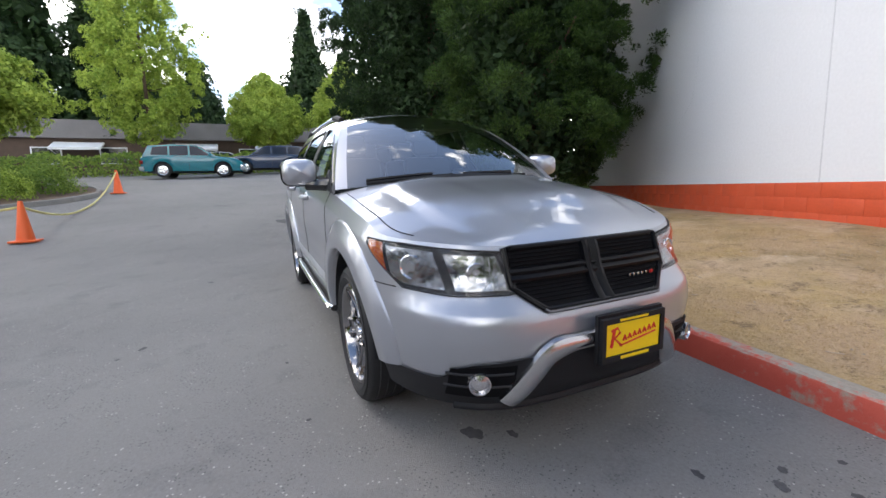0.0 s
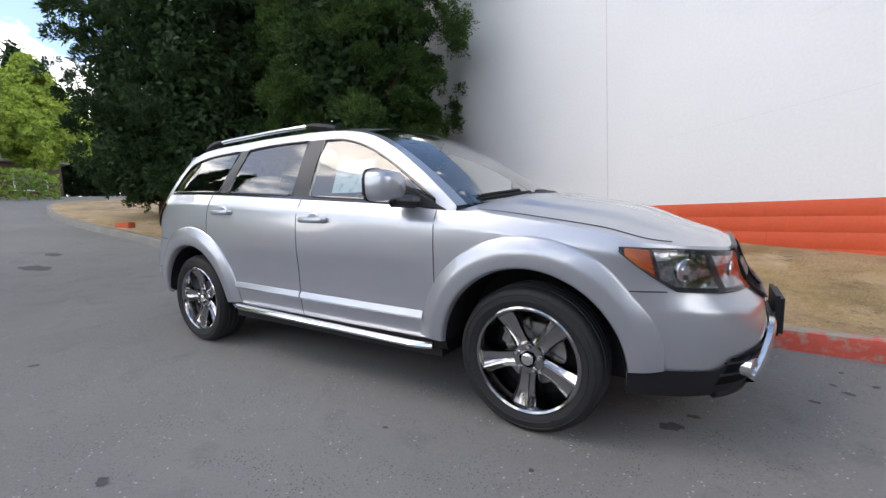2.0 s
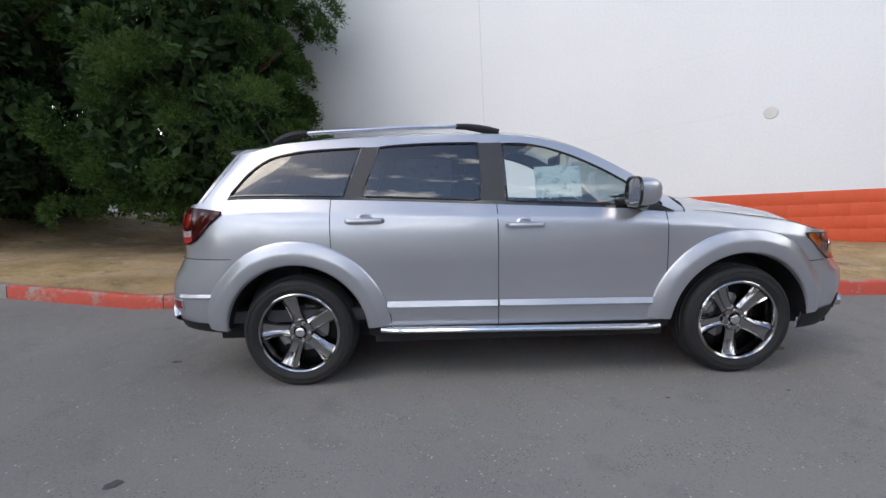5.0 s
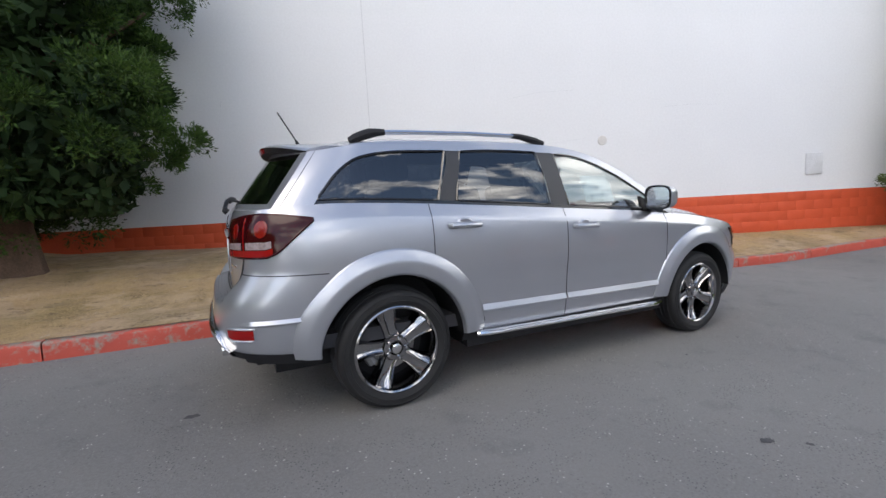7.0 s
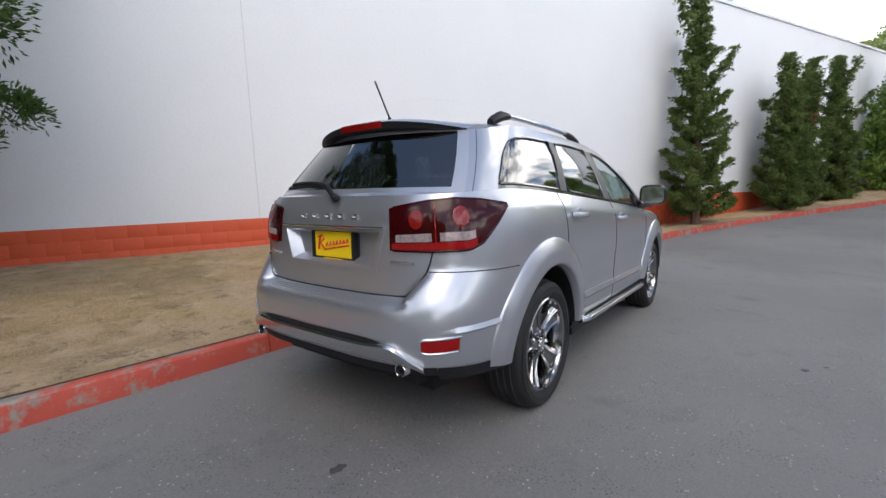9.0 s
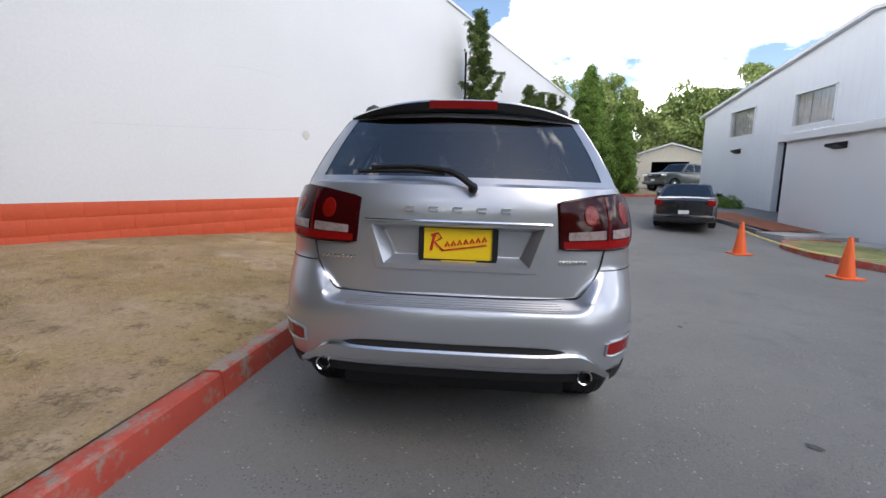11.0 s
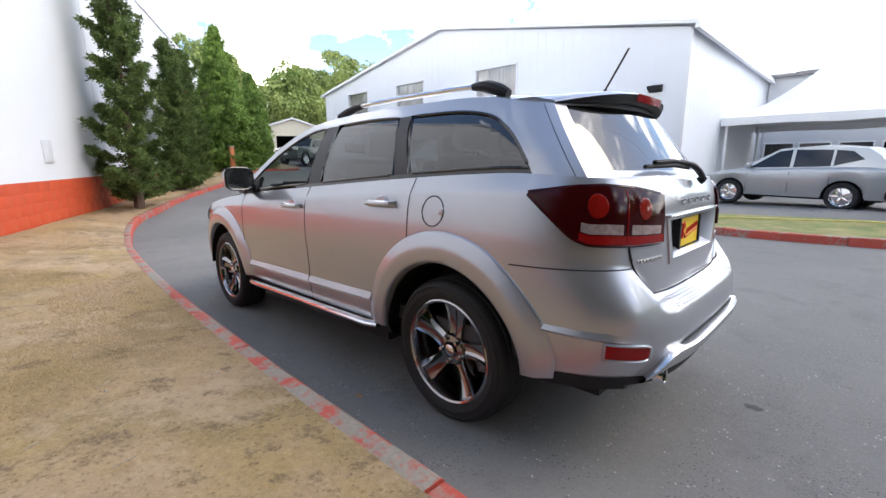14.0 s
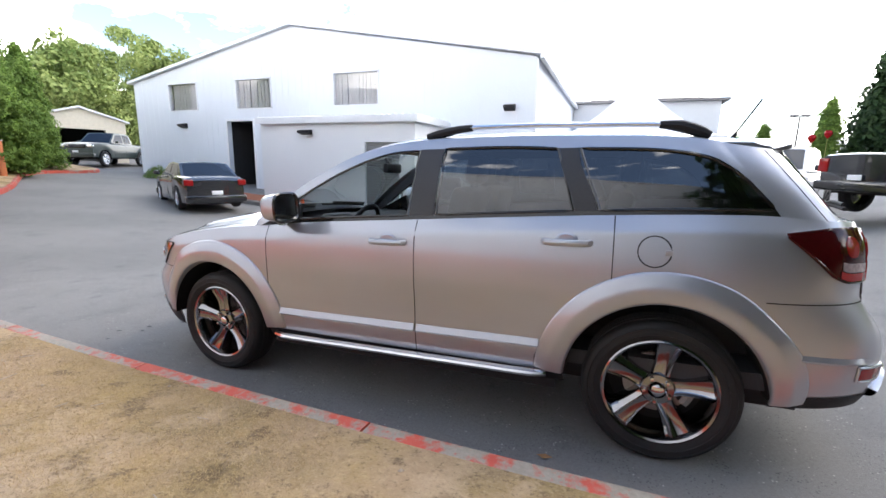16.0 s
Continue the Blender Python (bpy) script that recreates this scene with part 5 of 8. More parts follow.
def plate(at, way):
    """A yellow dealer plate in a black frame; its lettering as plain strokes."""
    holder = thing_part("dealer_plate", car)
    holder["label"] = "yellow dealer plate in a black frame"
    m = Matrix.Translation(at) @ Matrix.Rotation(0 if way > 0 else math.pi, 4, "Z")

    def put(piece):
        return moved(piece, m)
    rim = join(box(-0.012, 0.006, -0.165, -0.145, -0.088, 0.088), box(-0.012, 0.006, 0.145, 0.165, -0.088, 0.088), box(-0.012, 0.006, -0.145, 0.145, 0.066, 0.088), box(-0.012, 0.006, -0.145, 0.145, -0.088, -0.066), box(-0.03, -0.013, -0.17, 0.17, -0.1, 0.1))
    mesh_ob("plate_frame", *put(rim), BLACK_PLASTIC, holder, smooth=False)
    mesh_ob("plate_sheet", *put(box(-0.012, -0.002, -0.145, 0.145, -0.066, 0.066)), YELLOW, holder, smooth=False)
    strokes = [tube([(0.0, -0.115, -0.03), (0.0, -0.1, 0.04)], 0.006, 6), tube([(0.0, -0.115, 0.035), (0.0, -0.085, 0.045), (0.0, -0.07, 0.025), (0.0, -0.1, 0.005), (0.0, -0.062, -0.03)], 0.005, 6)]
    for k in range(7):
        y = -0.045 + 0.026 * k
        strokes.append(tube([(0, y - 0.008, -0.012 + 0.004 * k), (0, y, 0.008 + 0.004 * k), (0, y + 0.008, -0.01 + 0.004 * k)], 0.0045, 5))
    strokes.append(tube([(0, -0.07, -0.03), (0, 0.12, 0.0)], 0.0035, 5))
    mesh_ob("plate_lettering", *put(join(*strokes)), INK_RED, holder)
    mesh_ob("frame_lettering", *put(box(0.006, 0.0075, -0.07, 0.08, -0.082, -0.07)), YELLOW, holder, smooth=False)
    mesh_ob("frame_lettering", *put(box(0.006, 0.0075, -0.08, 0.07, 0.072, 0.081)), YELLOW, holder, smooth=False)


def make_rear():
    # tail lamps
    for side in (-1, 1):
        run = along(tail_x(0.43), -1.95, 1.05)
        lo_ = linear((0, 0.952), (0.3, 0.953), (0.6, 0.96), (0.7, 0.985), (1, 1.15))
        hi_ = linear((0, 1.14), (0.3, 1.172), (0.5, 1.184), (0.7, 1.18), (1, 1.16))

        def at(s, k, lift):
            return hug(run(s), lo_(s) + (hi_(s) - lo_(s)) * k, side, lift)

        def area(s0, s1, k0, k1, lift, n=12):
            return grid([[at(s0 + (s1 - s0) * i / n, k0 + (k1 - k0) * j / 6, lift) for j in range(7)] for i in range(n + 1)])
        outer = area(0, 1, 0, 1, 0.012, 28)
        lamp = mesh_ob("tail_lamp", *outer, LENS_DEEP, car, "smoked red tail lamp with two round lights")
        edge = [at(s, 0, 0.006) for s in steps(0, 1, 28)] + [at(s, 1, 0.006) for s in steps(1, 0, 28)]
        mesh_ob("lamp_edge", *tube(edge, 0.008, 6, closed=True), LENS_DEEP, lamp)
        mesh_ob("reversing_lens", *area(0.05, 0.33, 0.19, 0.36, 0.0145), LENS_CLEAR, lamp)
        mesh_ob("reversing_lens", *area(0.39, 0.65, 0.19, 0.36, 0.0145), LENS_CLEAR, lamp)
        mesh_ob("lower_reflex", *area(0.015, 0.66, 0.02, 0.17, 0.0145), LENS_RED, lamp)
        mesh_ob("divider", *tube([at(0.36, k, 0.0125) for k in steps(0.05, 0.95, 8)], 0.003, 6), LENS_RED, lamp)
        for s0, k0, wide in ((0.22, 0.66, 0.055), (0.55, 0.66, 0.062)):
            disc = [[at(s0 + wide * r * math.cos(a), k0 + 0.2 * r * math.sin(a), 0.0135 + o) for a in steps(0, 2 * math.pi, 28)] for r, o in ((0.0, 0.0), (0.35, 0.0015), (0.5, 0.0), (0.75, 0.002), (1.0, 0.0005), (1.05, -0.004))]
            mesh_ob("round_light", *grid(disc), LENS_GLOW, lamp)
    # number plate recess and trims
    rec = thing_part("plate_recess", car)

    def ring_at(half_top, half_low, top_z, low_z, lift):
        corners = [(-half_top, top_z), (half_top, top_z), (half_low, low_z), (-half_low, low_z)]
        pts = []
        for (y0, z0), (y1, z1) in zip(corners, corners[1:] + corners[:1]):
            for k in range(12):
                y, z = y0 + (y1 - y0) * k / 12, z0 + (z1 - z0) * k / 12
                p = body_point(tail_x(y, z), z, 1 if y >= 0 else -1)
                pts.append(Vector((p.x - lift, y, z)))
        return pts + pts[:1]
    loops = [ring_at(0.395, 0.34, 1.055, 0.843, 0.0), ring_at(0.393, 0.338, 1.053, 0.845, 0.006), ring_at(0.363, 0.307, 1.032, 0.866, 0.006), ring_at(0.359, 0.303, 1.03, 0.869, 0.002), ring_at(0.32, 0.27, 1.015, 0.9, -0.05), ring_at(0.31, 0.26, 1.012, 0.905, -0.052)]
    mesh_ob("recess_rim", *grid(loops), SILVER, rec)
    inner = loops[-1]
    mesh_ob("recess_floor", *grid([[inner[12 - k] for k in range(13)], [inner[24 + k] for k in range(13)]][::-1] and [[inner[k] for k in range(13)], [inner[36 - k] for k in range(13)]]), SILVER, rec)
    mesh_ob("chrome_lip", *tube([hug(tail_x(y, 1.05), 1.05, 1 if y >= 0 else -1, 0.01) for y in steps(-0.39, 0.39, 18)], 0.0065, 8), CHROME, rec)
    for k in range(5):
        y = 0.2 - 0.1 * k
        q = hug(tail_x(y, 1.1), 1.1, 1 if y >= 0 else -1, 0.004)
        mesh_ob("badge_letter", *moved(join(box(-0.004, 0.004, -0.019, 0.019, 0.006, 0.011), box(-0.004, 0.004, -0.019, 0.019, -0.011, -0.006), box(-0.004, 0.004, 0.016, 0.022, -0.0065, 0.0065)), Matrix.Translation(q)), CHROME, car, smooth=False)
    for side, w, z in ((1, 0.15, 0.885), (-1, 0.11, 0.895)):
        bars = []
        for k in range(9):
            y = side * (0.43 + w * k / 8)
            q = hug(tail_x(y, z), z, side, 0.003)
            bars.append(moved(box(-0.003, 0.002, -0.006, 0.005, -0.008, 0.008, 0.0015), Matrix.Translation(q) @ Matrix.Rotation(-side * 0.15, 4, "Z")))
        mesh_ob("badge", *join(*bars), CHROME, car)["kind"] = "stuff"
    plate(Vector((-2.274, -0.006, 0.955)), -1)
    # tailgate gap
    half = [(0.0, 0.735), (0.3, 0.737), (0.47, 0.742), (0.53, 0.762), (0.6, 0.855), (0.625, 0.95)]
    gapp = [hug(tail_x(y, z), z, 1 if y >= 0 else -1, 0.001) for y, z in [(-a, b) for a, b in reversed(half[1:])] + half]
    mesh_ob("tailgate_gap", *tube(smooth3(gapp, 6), 0.0045, 6), SEAM, car)
    for k in range(5):
        z = 0.704 + 0.0052 * k
        mesh_ob("bumper_tread", *tube([hug(tail_x(y, z), z, 1 if y >= 0 else -1, 0.0005) for y in steps(-0.45 + 0.006 * k, 0.45 - 0.006 * k, 14)], 0.0028, 5), SILVER, car)
    # lower edge, bright strip, reflectors, tailpipes
    mesh_ob("rear_apron", *tail_patch(-0.68, 0.68, lambda s: 0.41, lambda s: 0.452, 0.002, 40, 5), BLACK_PLASTIC, car)
    for side in (-1, 1):
        mesh_ob("apron_end", *car_patch(tail_x(0.675, 0.4), -1.905, lerp_of((0, 0.39), (1, 0.37)), lerp_of((0, 0.452), (0.5, 0.44), (1, 0.437)), side, 0.004, 22, 4), BLACK_PLASTIC, car)
        run = along(tail_x(0.63, 0.55), tail_x(0.755, 0.55), 0.55)
        low_, high_ = linear((0, 0.532), (0.2, 0.524), (1, 0.53)), linear((0, 0.57), (0.1, 0.578), (1, 0.586))
        r = grid([[hug(run(s), low_(s) + (high_(s) - low_(s)) * j / 3, side, 0.005) for j in range(4)] for s in steps(0, 1, 12)])
        refl = mesh_ob("reflector", *r, LENS_RED, car, "red bumper reflector")
        rim = [hug(run(s), high_(s) + 0.004, side, 0.004) for s in steps(0, 1, 12)] + [hug(run(s), low_(s) - 0.007, side, 0.004) for s in steps(1, 0, 12)]
        mesh_ob("reflector_rim", *tube(rim, 0.006, 6, closed=True), SILVER, refl)
        brow = []
        for k, x in enumerate([along(tail_x(0.7, 0.6), -1.96, 0.6)(s) for s in steps(0, 1, 18)]):
            z = 0.612 + 0.012 * k / 18
            fade = min(1.0, k / 4)
            brow.append([hug(x, z - 0.022, side, -0.004), hug(x, z - 0.012, side, 0.009 * fade), hug(x, z - 0.006, side, 0.011 * fade), hug(x, z + 0.02, side, -0.003)])
        mesh_ob("reflector_brow", *grid(brow), SILVER, car)
        p = Vector((-2.37, side * 0.545, 0.437))
        mesh_ob("tailpipe", *moved(lathe([(0.024, -0.1), (0.025, 0.0), (0.029, 0.003), (0.031, 0), (0.031, -0.14)], 22), Matrix.Translation(p) @ Matrix.Rotation(math.pi / 2, 4, "Z")), CHROME, car)
        mesh_ob("pipe_bore", *moved(lathe([(0.0, -0.03), (0.0245, -0.03), (0.0245, -0.004)], 18), Matrix.Translation(p) @ Matrix.Rotation(math.pi / 2, 4, "Z")), DARK, car)
    half = [(0.0, 0.505), (0.3, 0.506), (0.48, 0.508), (0.55, 0.492), (0.6, 0.462), (0.635, 0.437)]
    mid = smooth3([(y, z, 0) for y, z in [(-a, b) for a, b in reversed(half[1:])] + half], 6)
    band = []
    for p in mid:
        y, z = p.x, p.y
        t = 0.036 * (1 - 0.5 * smooth01(0.5, 0.64, abs(y))) + 0.006 * math.exp(-((abs(y) - 0.48) / 0.06) ** 2)
        band.append([hug(tail_x(y, z + k * t), z + k * t, 1 if y >= 0 else -1, l) for k, l in ((1.0, 0.0), (0.95, 0.02), (0.7, 0.03), (0.0, 0.03), (-0.7, 0.022), (-1.0, 0.0))])
    mesh_ob("skid_bar", *grid(band), BRUSHED, car, "bright skid bar under the rear bumper")
    mesh_ob("skid_slot", *tail_patch(-0.5, 0.5, lambda s: 0.536, lerp_of((0, 0.54), (0.12, 0.562), (0.5, 0.562), (0.88, 0.562), (1, 0.54)), 0.003, 26, 2), BLACK_PLASTIC, car)
    # wiper
    wp = [(-2.285, -0.06, 1.185), (-2.3, -0.05, 1.205), (-2.28, 0.04, 1.258), (-2.25, 0.2, 1.275), (-2.225, 0.38, 1.27)]
    w = mesh_ob("rear_wiper", *tube(smooth3(wp, 5), [0.02] * 5 + [0.014] * 6 + [0.01] * 10, 8), BLACK_PLASTIC, car)
    mesh_ob("wiper_blade", *tube([(-2.265, 0.06, 1.248), (-2.25, 0.2, 1.258), (-2.21, 0.44, 1.252)], 0.01, 6), RUBBER, w)


car = make_silver_car()
make_front()
make_rear()


# ---- wheels ----
def make_wheel(side):
    """One wheel about its own centre; the outer face looks along side * y."""
    def out(piece):
        return [(p[0], p[1] * side, p[2]) for p in piece[0]], piece[1]
    wheel = thing_part("wheel", car)
    prof = [(0.258, -0.1), (0.272, -0.112), (0.31, -0.118), (0.345, -0.108), (0.358, -0.092), (0.363, -0.06), (0.364, -0.02), (0.364, 0.02), (0.363, 0.06), (0.358, 0.092), (0.345, 0.108), (0.318, 0.118), (0.288, 0.115), (0.264, 0.1)]
    tyre = mesh_ob("tyre", *out(lathe(prof, 56)), RUBBER, wheel, "black road tyre")
    tread = []
    for y in (-0.06, -0.02, 0.02, 0.06):
        tread.append(tube([(0.3645 * math.cos(a), y, 0.3645 * math.sin(a)) for a in steps(0, 2 * math.pi, 48)[:-1]], 0.004, 4, closed=True))
    mesh_ob("tread_groove", *out(join(*tread)), SEAM, tyre)
    mesh_ob("sidewall_band", *out(join(*[tube([(r * math.cos(a), 0.1165, r * math.sin(a)) for a in steps(0, 2 * math.pi, 48)[:-1]], 0.003, 4, closed=True) for r in (0.3, 0.33)])), RUBBER, tyre)
    rim = mesh_ob("rim", *out(lathe([(0.264, 0.094), (0.268, 0.106), (0.26, 0.111), (0.25, 0.105), (0.243, 0.085), (0.236, 0.02), (0.23, -0.08)], 56)), DARK_CHROME, wheel, "dark chrome five-spoke alloy rim")
    mesh_ob("barrel", *out(lathe([(0.232, -0.078), (0.06, -0.078), (0.0, -0.078)], 40)), BLACK_PLASTIC, rim)
    mesh_ob("brake_disc", *out(lathe([(0.16, -0.05), (0.16, -0.03), (0.075, -0.03), (0.075, 0.02), (0.0, 0.02)], 36)), material("brake_steel", (0.35, 0.34, 0.33), 0.4, metal=0.9), wheel)
    for k in range(5):
        a = 2 * math.pi * k / 5 + math.pi / 2
        rows = []
        for s in steps(0, 1, 12):
            r = 0.035 + s * 0.222
            w = 0.05 - 0.009 * math.sin(math.pi * min(1, s * 1.25)) + 0.014 * s**2
            h = 0.066 - 0.014 * math.sin(math.pi * s) + 0.032 * s**1.5
            cut = 0.008 + 0.004 * s
            rows.append([(r, -0.02, -w * 1.1), (r, h - 0.03, -w * 1.06), (r, h - 0.006, -w), (r, h, -w * 0.93), (r, h - cut, -w * 0.8), (r, h - cut * 1.4, -w * 0.1), (r, h - cut * 0.6, w * 0.3), (r, h + 0.002, w * 0.42), (r, h - cut * 0.4, w * 0.55), (r, h - cut * 1.2, w * 0.9), (r, h - 0.03, w * 1.06), (r, -0.02, w * 1.1)])
        spoke = moved(grid(rows), Matrix.Rotation(-a, 4, "Y"))
        mesh_ob("spoke", *out(spoke), DARK_CHROME, rim)
        nut = moved(lathe([(0, 0.086), (0.009, 0.085), (0.011, 0.078), (0.011, 0.05)], 6), Matrix.Translation((0.062 * math.cos(a + 0.63), 0, 0.062 * math.sin(a + 0.63))))
        mesh_ob("wheel_nut", *out(nut), CHROME, rim)
        pocket = moved(lathe([(0.019, 0.07), (0.02, 0.05), (0.0, 0.048)], 10), Matrix.Translation((0.062 * math.cos(a + 0.63), 0, 0.062 * math.sin(a + 0.63))))
        mesh_ob("nut_pocket", *out(pocket), BLACK_PLASTIC, rim)
    caliper = [(0.155 * math.cos(b), -0.03, 0.155 * math.sin(b)) for b in steps(2.4, 3.6, 8)]
    mesh_ob("brake_caliper", *out(tube(caliper, 0.032, 8)), material("cast_caliper", (0.3, 0.3, 0.3), 0.5, metal=0.6, vary=0.2), wheel)
    mesh_ob("hub", *out(lathe([(0.085, 0.0), (0.084, 0.05), (0.074, 0.066), (0.045, 0.07)], 30)), DARK_CHROME, rim)
    mesh_ob("hub_cap", *out(lathe([(0, 0.088), (0.02, 0.087), (0.03, 0.082), (0.034, 0.07), (0.036, 0.05)], 24)), CHROME, rim)
    return wheel


wheels = {}
for side in (-1, 1):
    first = make_wheel(side)
    first.matrix_basis = Matrix.Translation((HUB_X, side * 0.725, HUB_Z)) @ Matrix.Rotation(0.716 if side < 0 else 0.1, 4, "Y")
    second = copy_thing(first, Matrix.Translation((-HUB_X, side * 0.725, HUB_Z)) @ Matrix.Rotation(-0.26 if side < 0 else -0.17, 4, "Y"))


# ---- cabin ----
def make_cabin():
    mesh_ob("cabin_floor", *join(box(-1.9, 1.0, -0.76, 0.76, 0.42, 0.5), box(-2.05, -1.5, -0.52, 0.52, 0.5, 0.95)), CABIN, car, smooth=False)
    dash = [[(1.12, y, 1.06), (0.95, y, 1.1), (0.72, y, 1.09), (0.62, y, 1.03), (0.6, y, 0.9), (0.7, y, 0.7), (0.75, y, 0.5)] for y in steps(-0.76, 0.76, 12)]
    mesh_ob("dashboard", *grid(dash), CABIN, car)
    mesh_ob("binnacle", *moved(lathe([(0, 0.14), (0.1, 0.13), (0.16, 0.05), (0.17, 0)], 20, "z"), Matrix.Translation((0.72, 0.36, 1.05)) @ Matrix.Diagonal((0.8, 1.25, 0.7, 1))), CABIN, car)
    ring = [Vector((0, 0.18 * math.cos(a), 0.18 * math.sin(a))) for a in steps(0, 2 * math.pi, 36)[:-1]]
    m = Matrix.Translation((0.5, 0.36, 1.04)) @ Matrix.Rotation(radians(-24), 4, "Y")
    sw = mesh_ob("steering_wheel", *join(tube([m @ p for p in ring], 0.017, 8, closed=True), tube([m @ Vector((0, -0.17, 0)), m @ Vector((0, 0.17, 0))], 0.02, 6), tube([m @ Vector((0, 0, 0)), m @ Vector((0, 0, -0.17))], 0.02, 6), moved(lathe([(0, -0.03), (0.06, -0.02), (0.07, 0.02)], 16), m @ Matrix.Rotation(math.pi / 2, 4, "Z")), tube([m @ Vector((0, 0, 0)), (0.75, 0.36, 0.95)], 0.03, 8)), CABIN, car)
    seat_mat = material("dark_leather_seat", (0.035, 0.033, 0.033), 0.45, vary=0.15, bump=0.1)
    for x, ys in ((0.05, (-0.36, 0.36)), (-0.85, (-0.42, 0.0, 0.42))):
        for y in ys:
            seat = thing_part("seat", car)
            w = 0.24 if x > 0 else 0.2
            mesh_ob("cushion", *box(x - 0.22, x + 0.3, y - w, y + w, 0.62, 0.8, 0.05), seat_mat, seat)
            back = moved(box(-0.07, 0.07, -w, w, 0.0, 0.62, 0.05), Matrix.Translation((x - 0.24, y, 0.74)) @ Matrix.Rotation(radians(-14), 4, "Y"))
            mesh_ob("backrest", *back, seat_mat, seat)
            head = moved(box(-0.05, 0.05, -0.13, 0.13, 0.0, 0.19, 0.045), Matrix.Translation((x - 0.405, y, 1.36)) @ Matrix.Rotation(radians(-8), 4, "Y"))
            mesh_ob("headrest", *join(head, tube([(x - 0.39, y - 0.06, 1.28), (x - 0.4, y - 0.06, 1.4)], 0.007, 6), tube([(x - 0.39, y + 0.06, 1.28), (x - 0.4, y + 0.06, 1.4)], 0.007, 6)), seat_mat, seat)
    mesh_ob("inner_mirror", *join(box(0.42, 0.46, -0.12, 0.12, 1.44, 1.51, 0.012), tube([(0.46, 0, 1.49), (0.5, 0, 1.55)], 0.012, 6)), CABIN, car)
    mesh_ob("headlining", *box(-1.3, 0.12, -0.5, 0.5, 1.555, 1.567), material("grey_headlining", (0.3, 0.3, 0.29), 0.9), car, smooth=False)
    # price sheets inside the right-hand windows
    for x0, x1, z0, z1 in ((0.12, 0.42, 1.2, 1.4), (-0.72, -0.42, 1.27, 1.46)):
        rows = [[green_point(x, z, -1) + Vector((0, 0.014, 0)) for z in steps(z0, z1, 4)] for x in steps(x0, x1, 6)]
        mesh_ob("price_sheet", *grid(rows), SHEET, car, "white printed sheet taped inside the window")


make_cabin()


# ---- trees and hedges ----
def leaf_mesh(name, pos, out, size, mat, parent, label="", aspect=0.5, kind="", rng=None, flat=0.5, needle=False):
    """Many small bent leaves at pos, facing roughly along out."""
    rng = rng or np.random.default_rng(7)
    n = len(pos)
    d = out + rng.normal(0, flat, (n, 3))
    d /= np.linalg.norm(d, axis=1, keepdims=True) + 1e-9
    r = rng.normal(0, 1, (n, 3))
    u = np.cross(d, r)
    u /= np.linalg.norm(u, axis=1, keepdims=True) + 1e-9
    w = np.cross(d, u)
    if needle:
        u, d = d, u
    s = (size * rng.uniform(0.6, 1.4, n))[:, None]
    tip = pos + u * s
    a, b, c = pos - u * s * 0.9, pos + w * s * aspect + d * s * 0.12, pos - w * s * aspect + d * s * 0.12
    verts = np.stack([a, c, tip, b], 1).reshape(-1, 3)
    me = bpy.data.meshes.new(name)
    me.vertices.add(4 * n)
    me.vertices.foreach_set("co", verts.astype(np.float32).ravel())
    me.loops.add(4 * n)
    me.loops.foreach_set("vertex_index", np.arange(4 * n, dtype=np.int32))
    me.polygons.add(n)
    me.polygons.foreach_set("loop_start", np.arange(0, 4 * n, 4, dtype=np.int32))
    me.update(calc_edges=True)
    me.validate()
    me.materials.append(mat)
    ob = new(name, me)
    if parent:
        ob.parent = parent
    if label:
        ob["label"] = label
    if kind:
        ob["kind"] = kind
    return ob


def tufts(centres, radius, per, rng, up=0.35):
    """Points and outward ways of leaves on domes at the given centres."""
    n = len(centres)
    way = rng.normal(0, 1, (n, per, 3))
    way[:, :, 2] = way[:, :, 2] + up
    way /= np.linalg.norm(way, axis=2, keepdims=True)
    rad = (np.asarray(radius).reshape(-1, 1) if np.ndim(radius) else np.full((n, 1), radius)) * rng.uniform(0.35, 1.0, (n, per)) ** 0.6
    pos = centres[:, None, :] + way * rad[:, :, None]
    return pos.reshape(-1, 3), way.reshape(-1, 3)


def trunk(parent, height, r0, r1, lean=(0, 0), seed=1, limbs=6, limb_from=0.3, limb_len=1.2, rise=0.4):
    rng = random.Random(seed)
    path = [(lean[0] * s * s + 0.05 * math.sin(5 * s + seed), lean[1] * s * s + 0.05 * math.cos(4 * s + seed), -0.2 + (height + 0.2) * s) for s in steps(0, 1, 10)]
    rad = [r0 * (1 + 0.5 * max(0, 0.1 - s) * 10 * 0.5) * (1 - s) + r1 * s for s in steps(0, 1, 10)]
    ob = mesh_ob("trunk", *tube(path, rad, 10), BARK, parent)
    for k in range(limbs):
        s = limb_from + (0.95 - limb_from) * k / max(1, limbs)
        p = Vector(path[min(9, int(s * 10))]).lerp(Vector(path[min(10, int(s * 10) + 1)]), s * 10 - int(s * 10))
        a = k * 2.4 + rng.uniform(-0.4, 0.4)
        ln = limb_len * (1.1 - s) * rng.uniform(0.7, 1.2)
        pts = [p + Vector((math.cos(a) * ln * q, math.sin(a) * ln * q, rise * ln * q * (0.6 + 0.6 * q))) for q in steps(0, 1, 5)]
        rr = r0 * 0.35 * (1 - s * 0.6)
        mesh_ob("limb", *tube(pts, [rr * (1 - 0.8 * q) for q in steps(0, 1, 5)], 6), BARK, parent)
    return ob


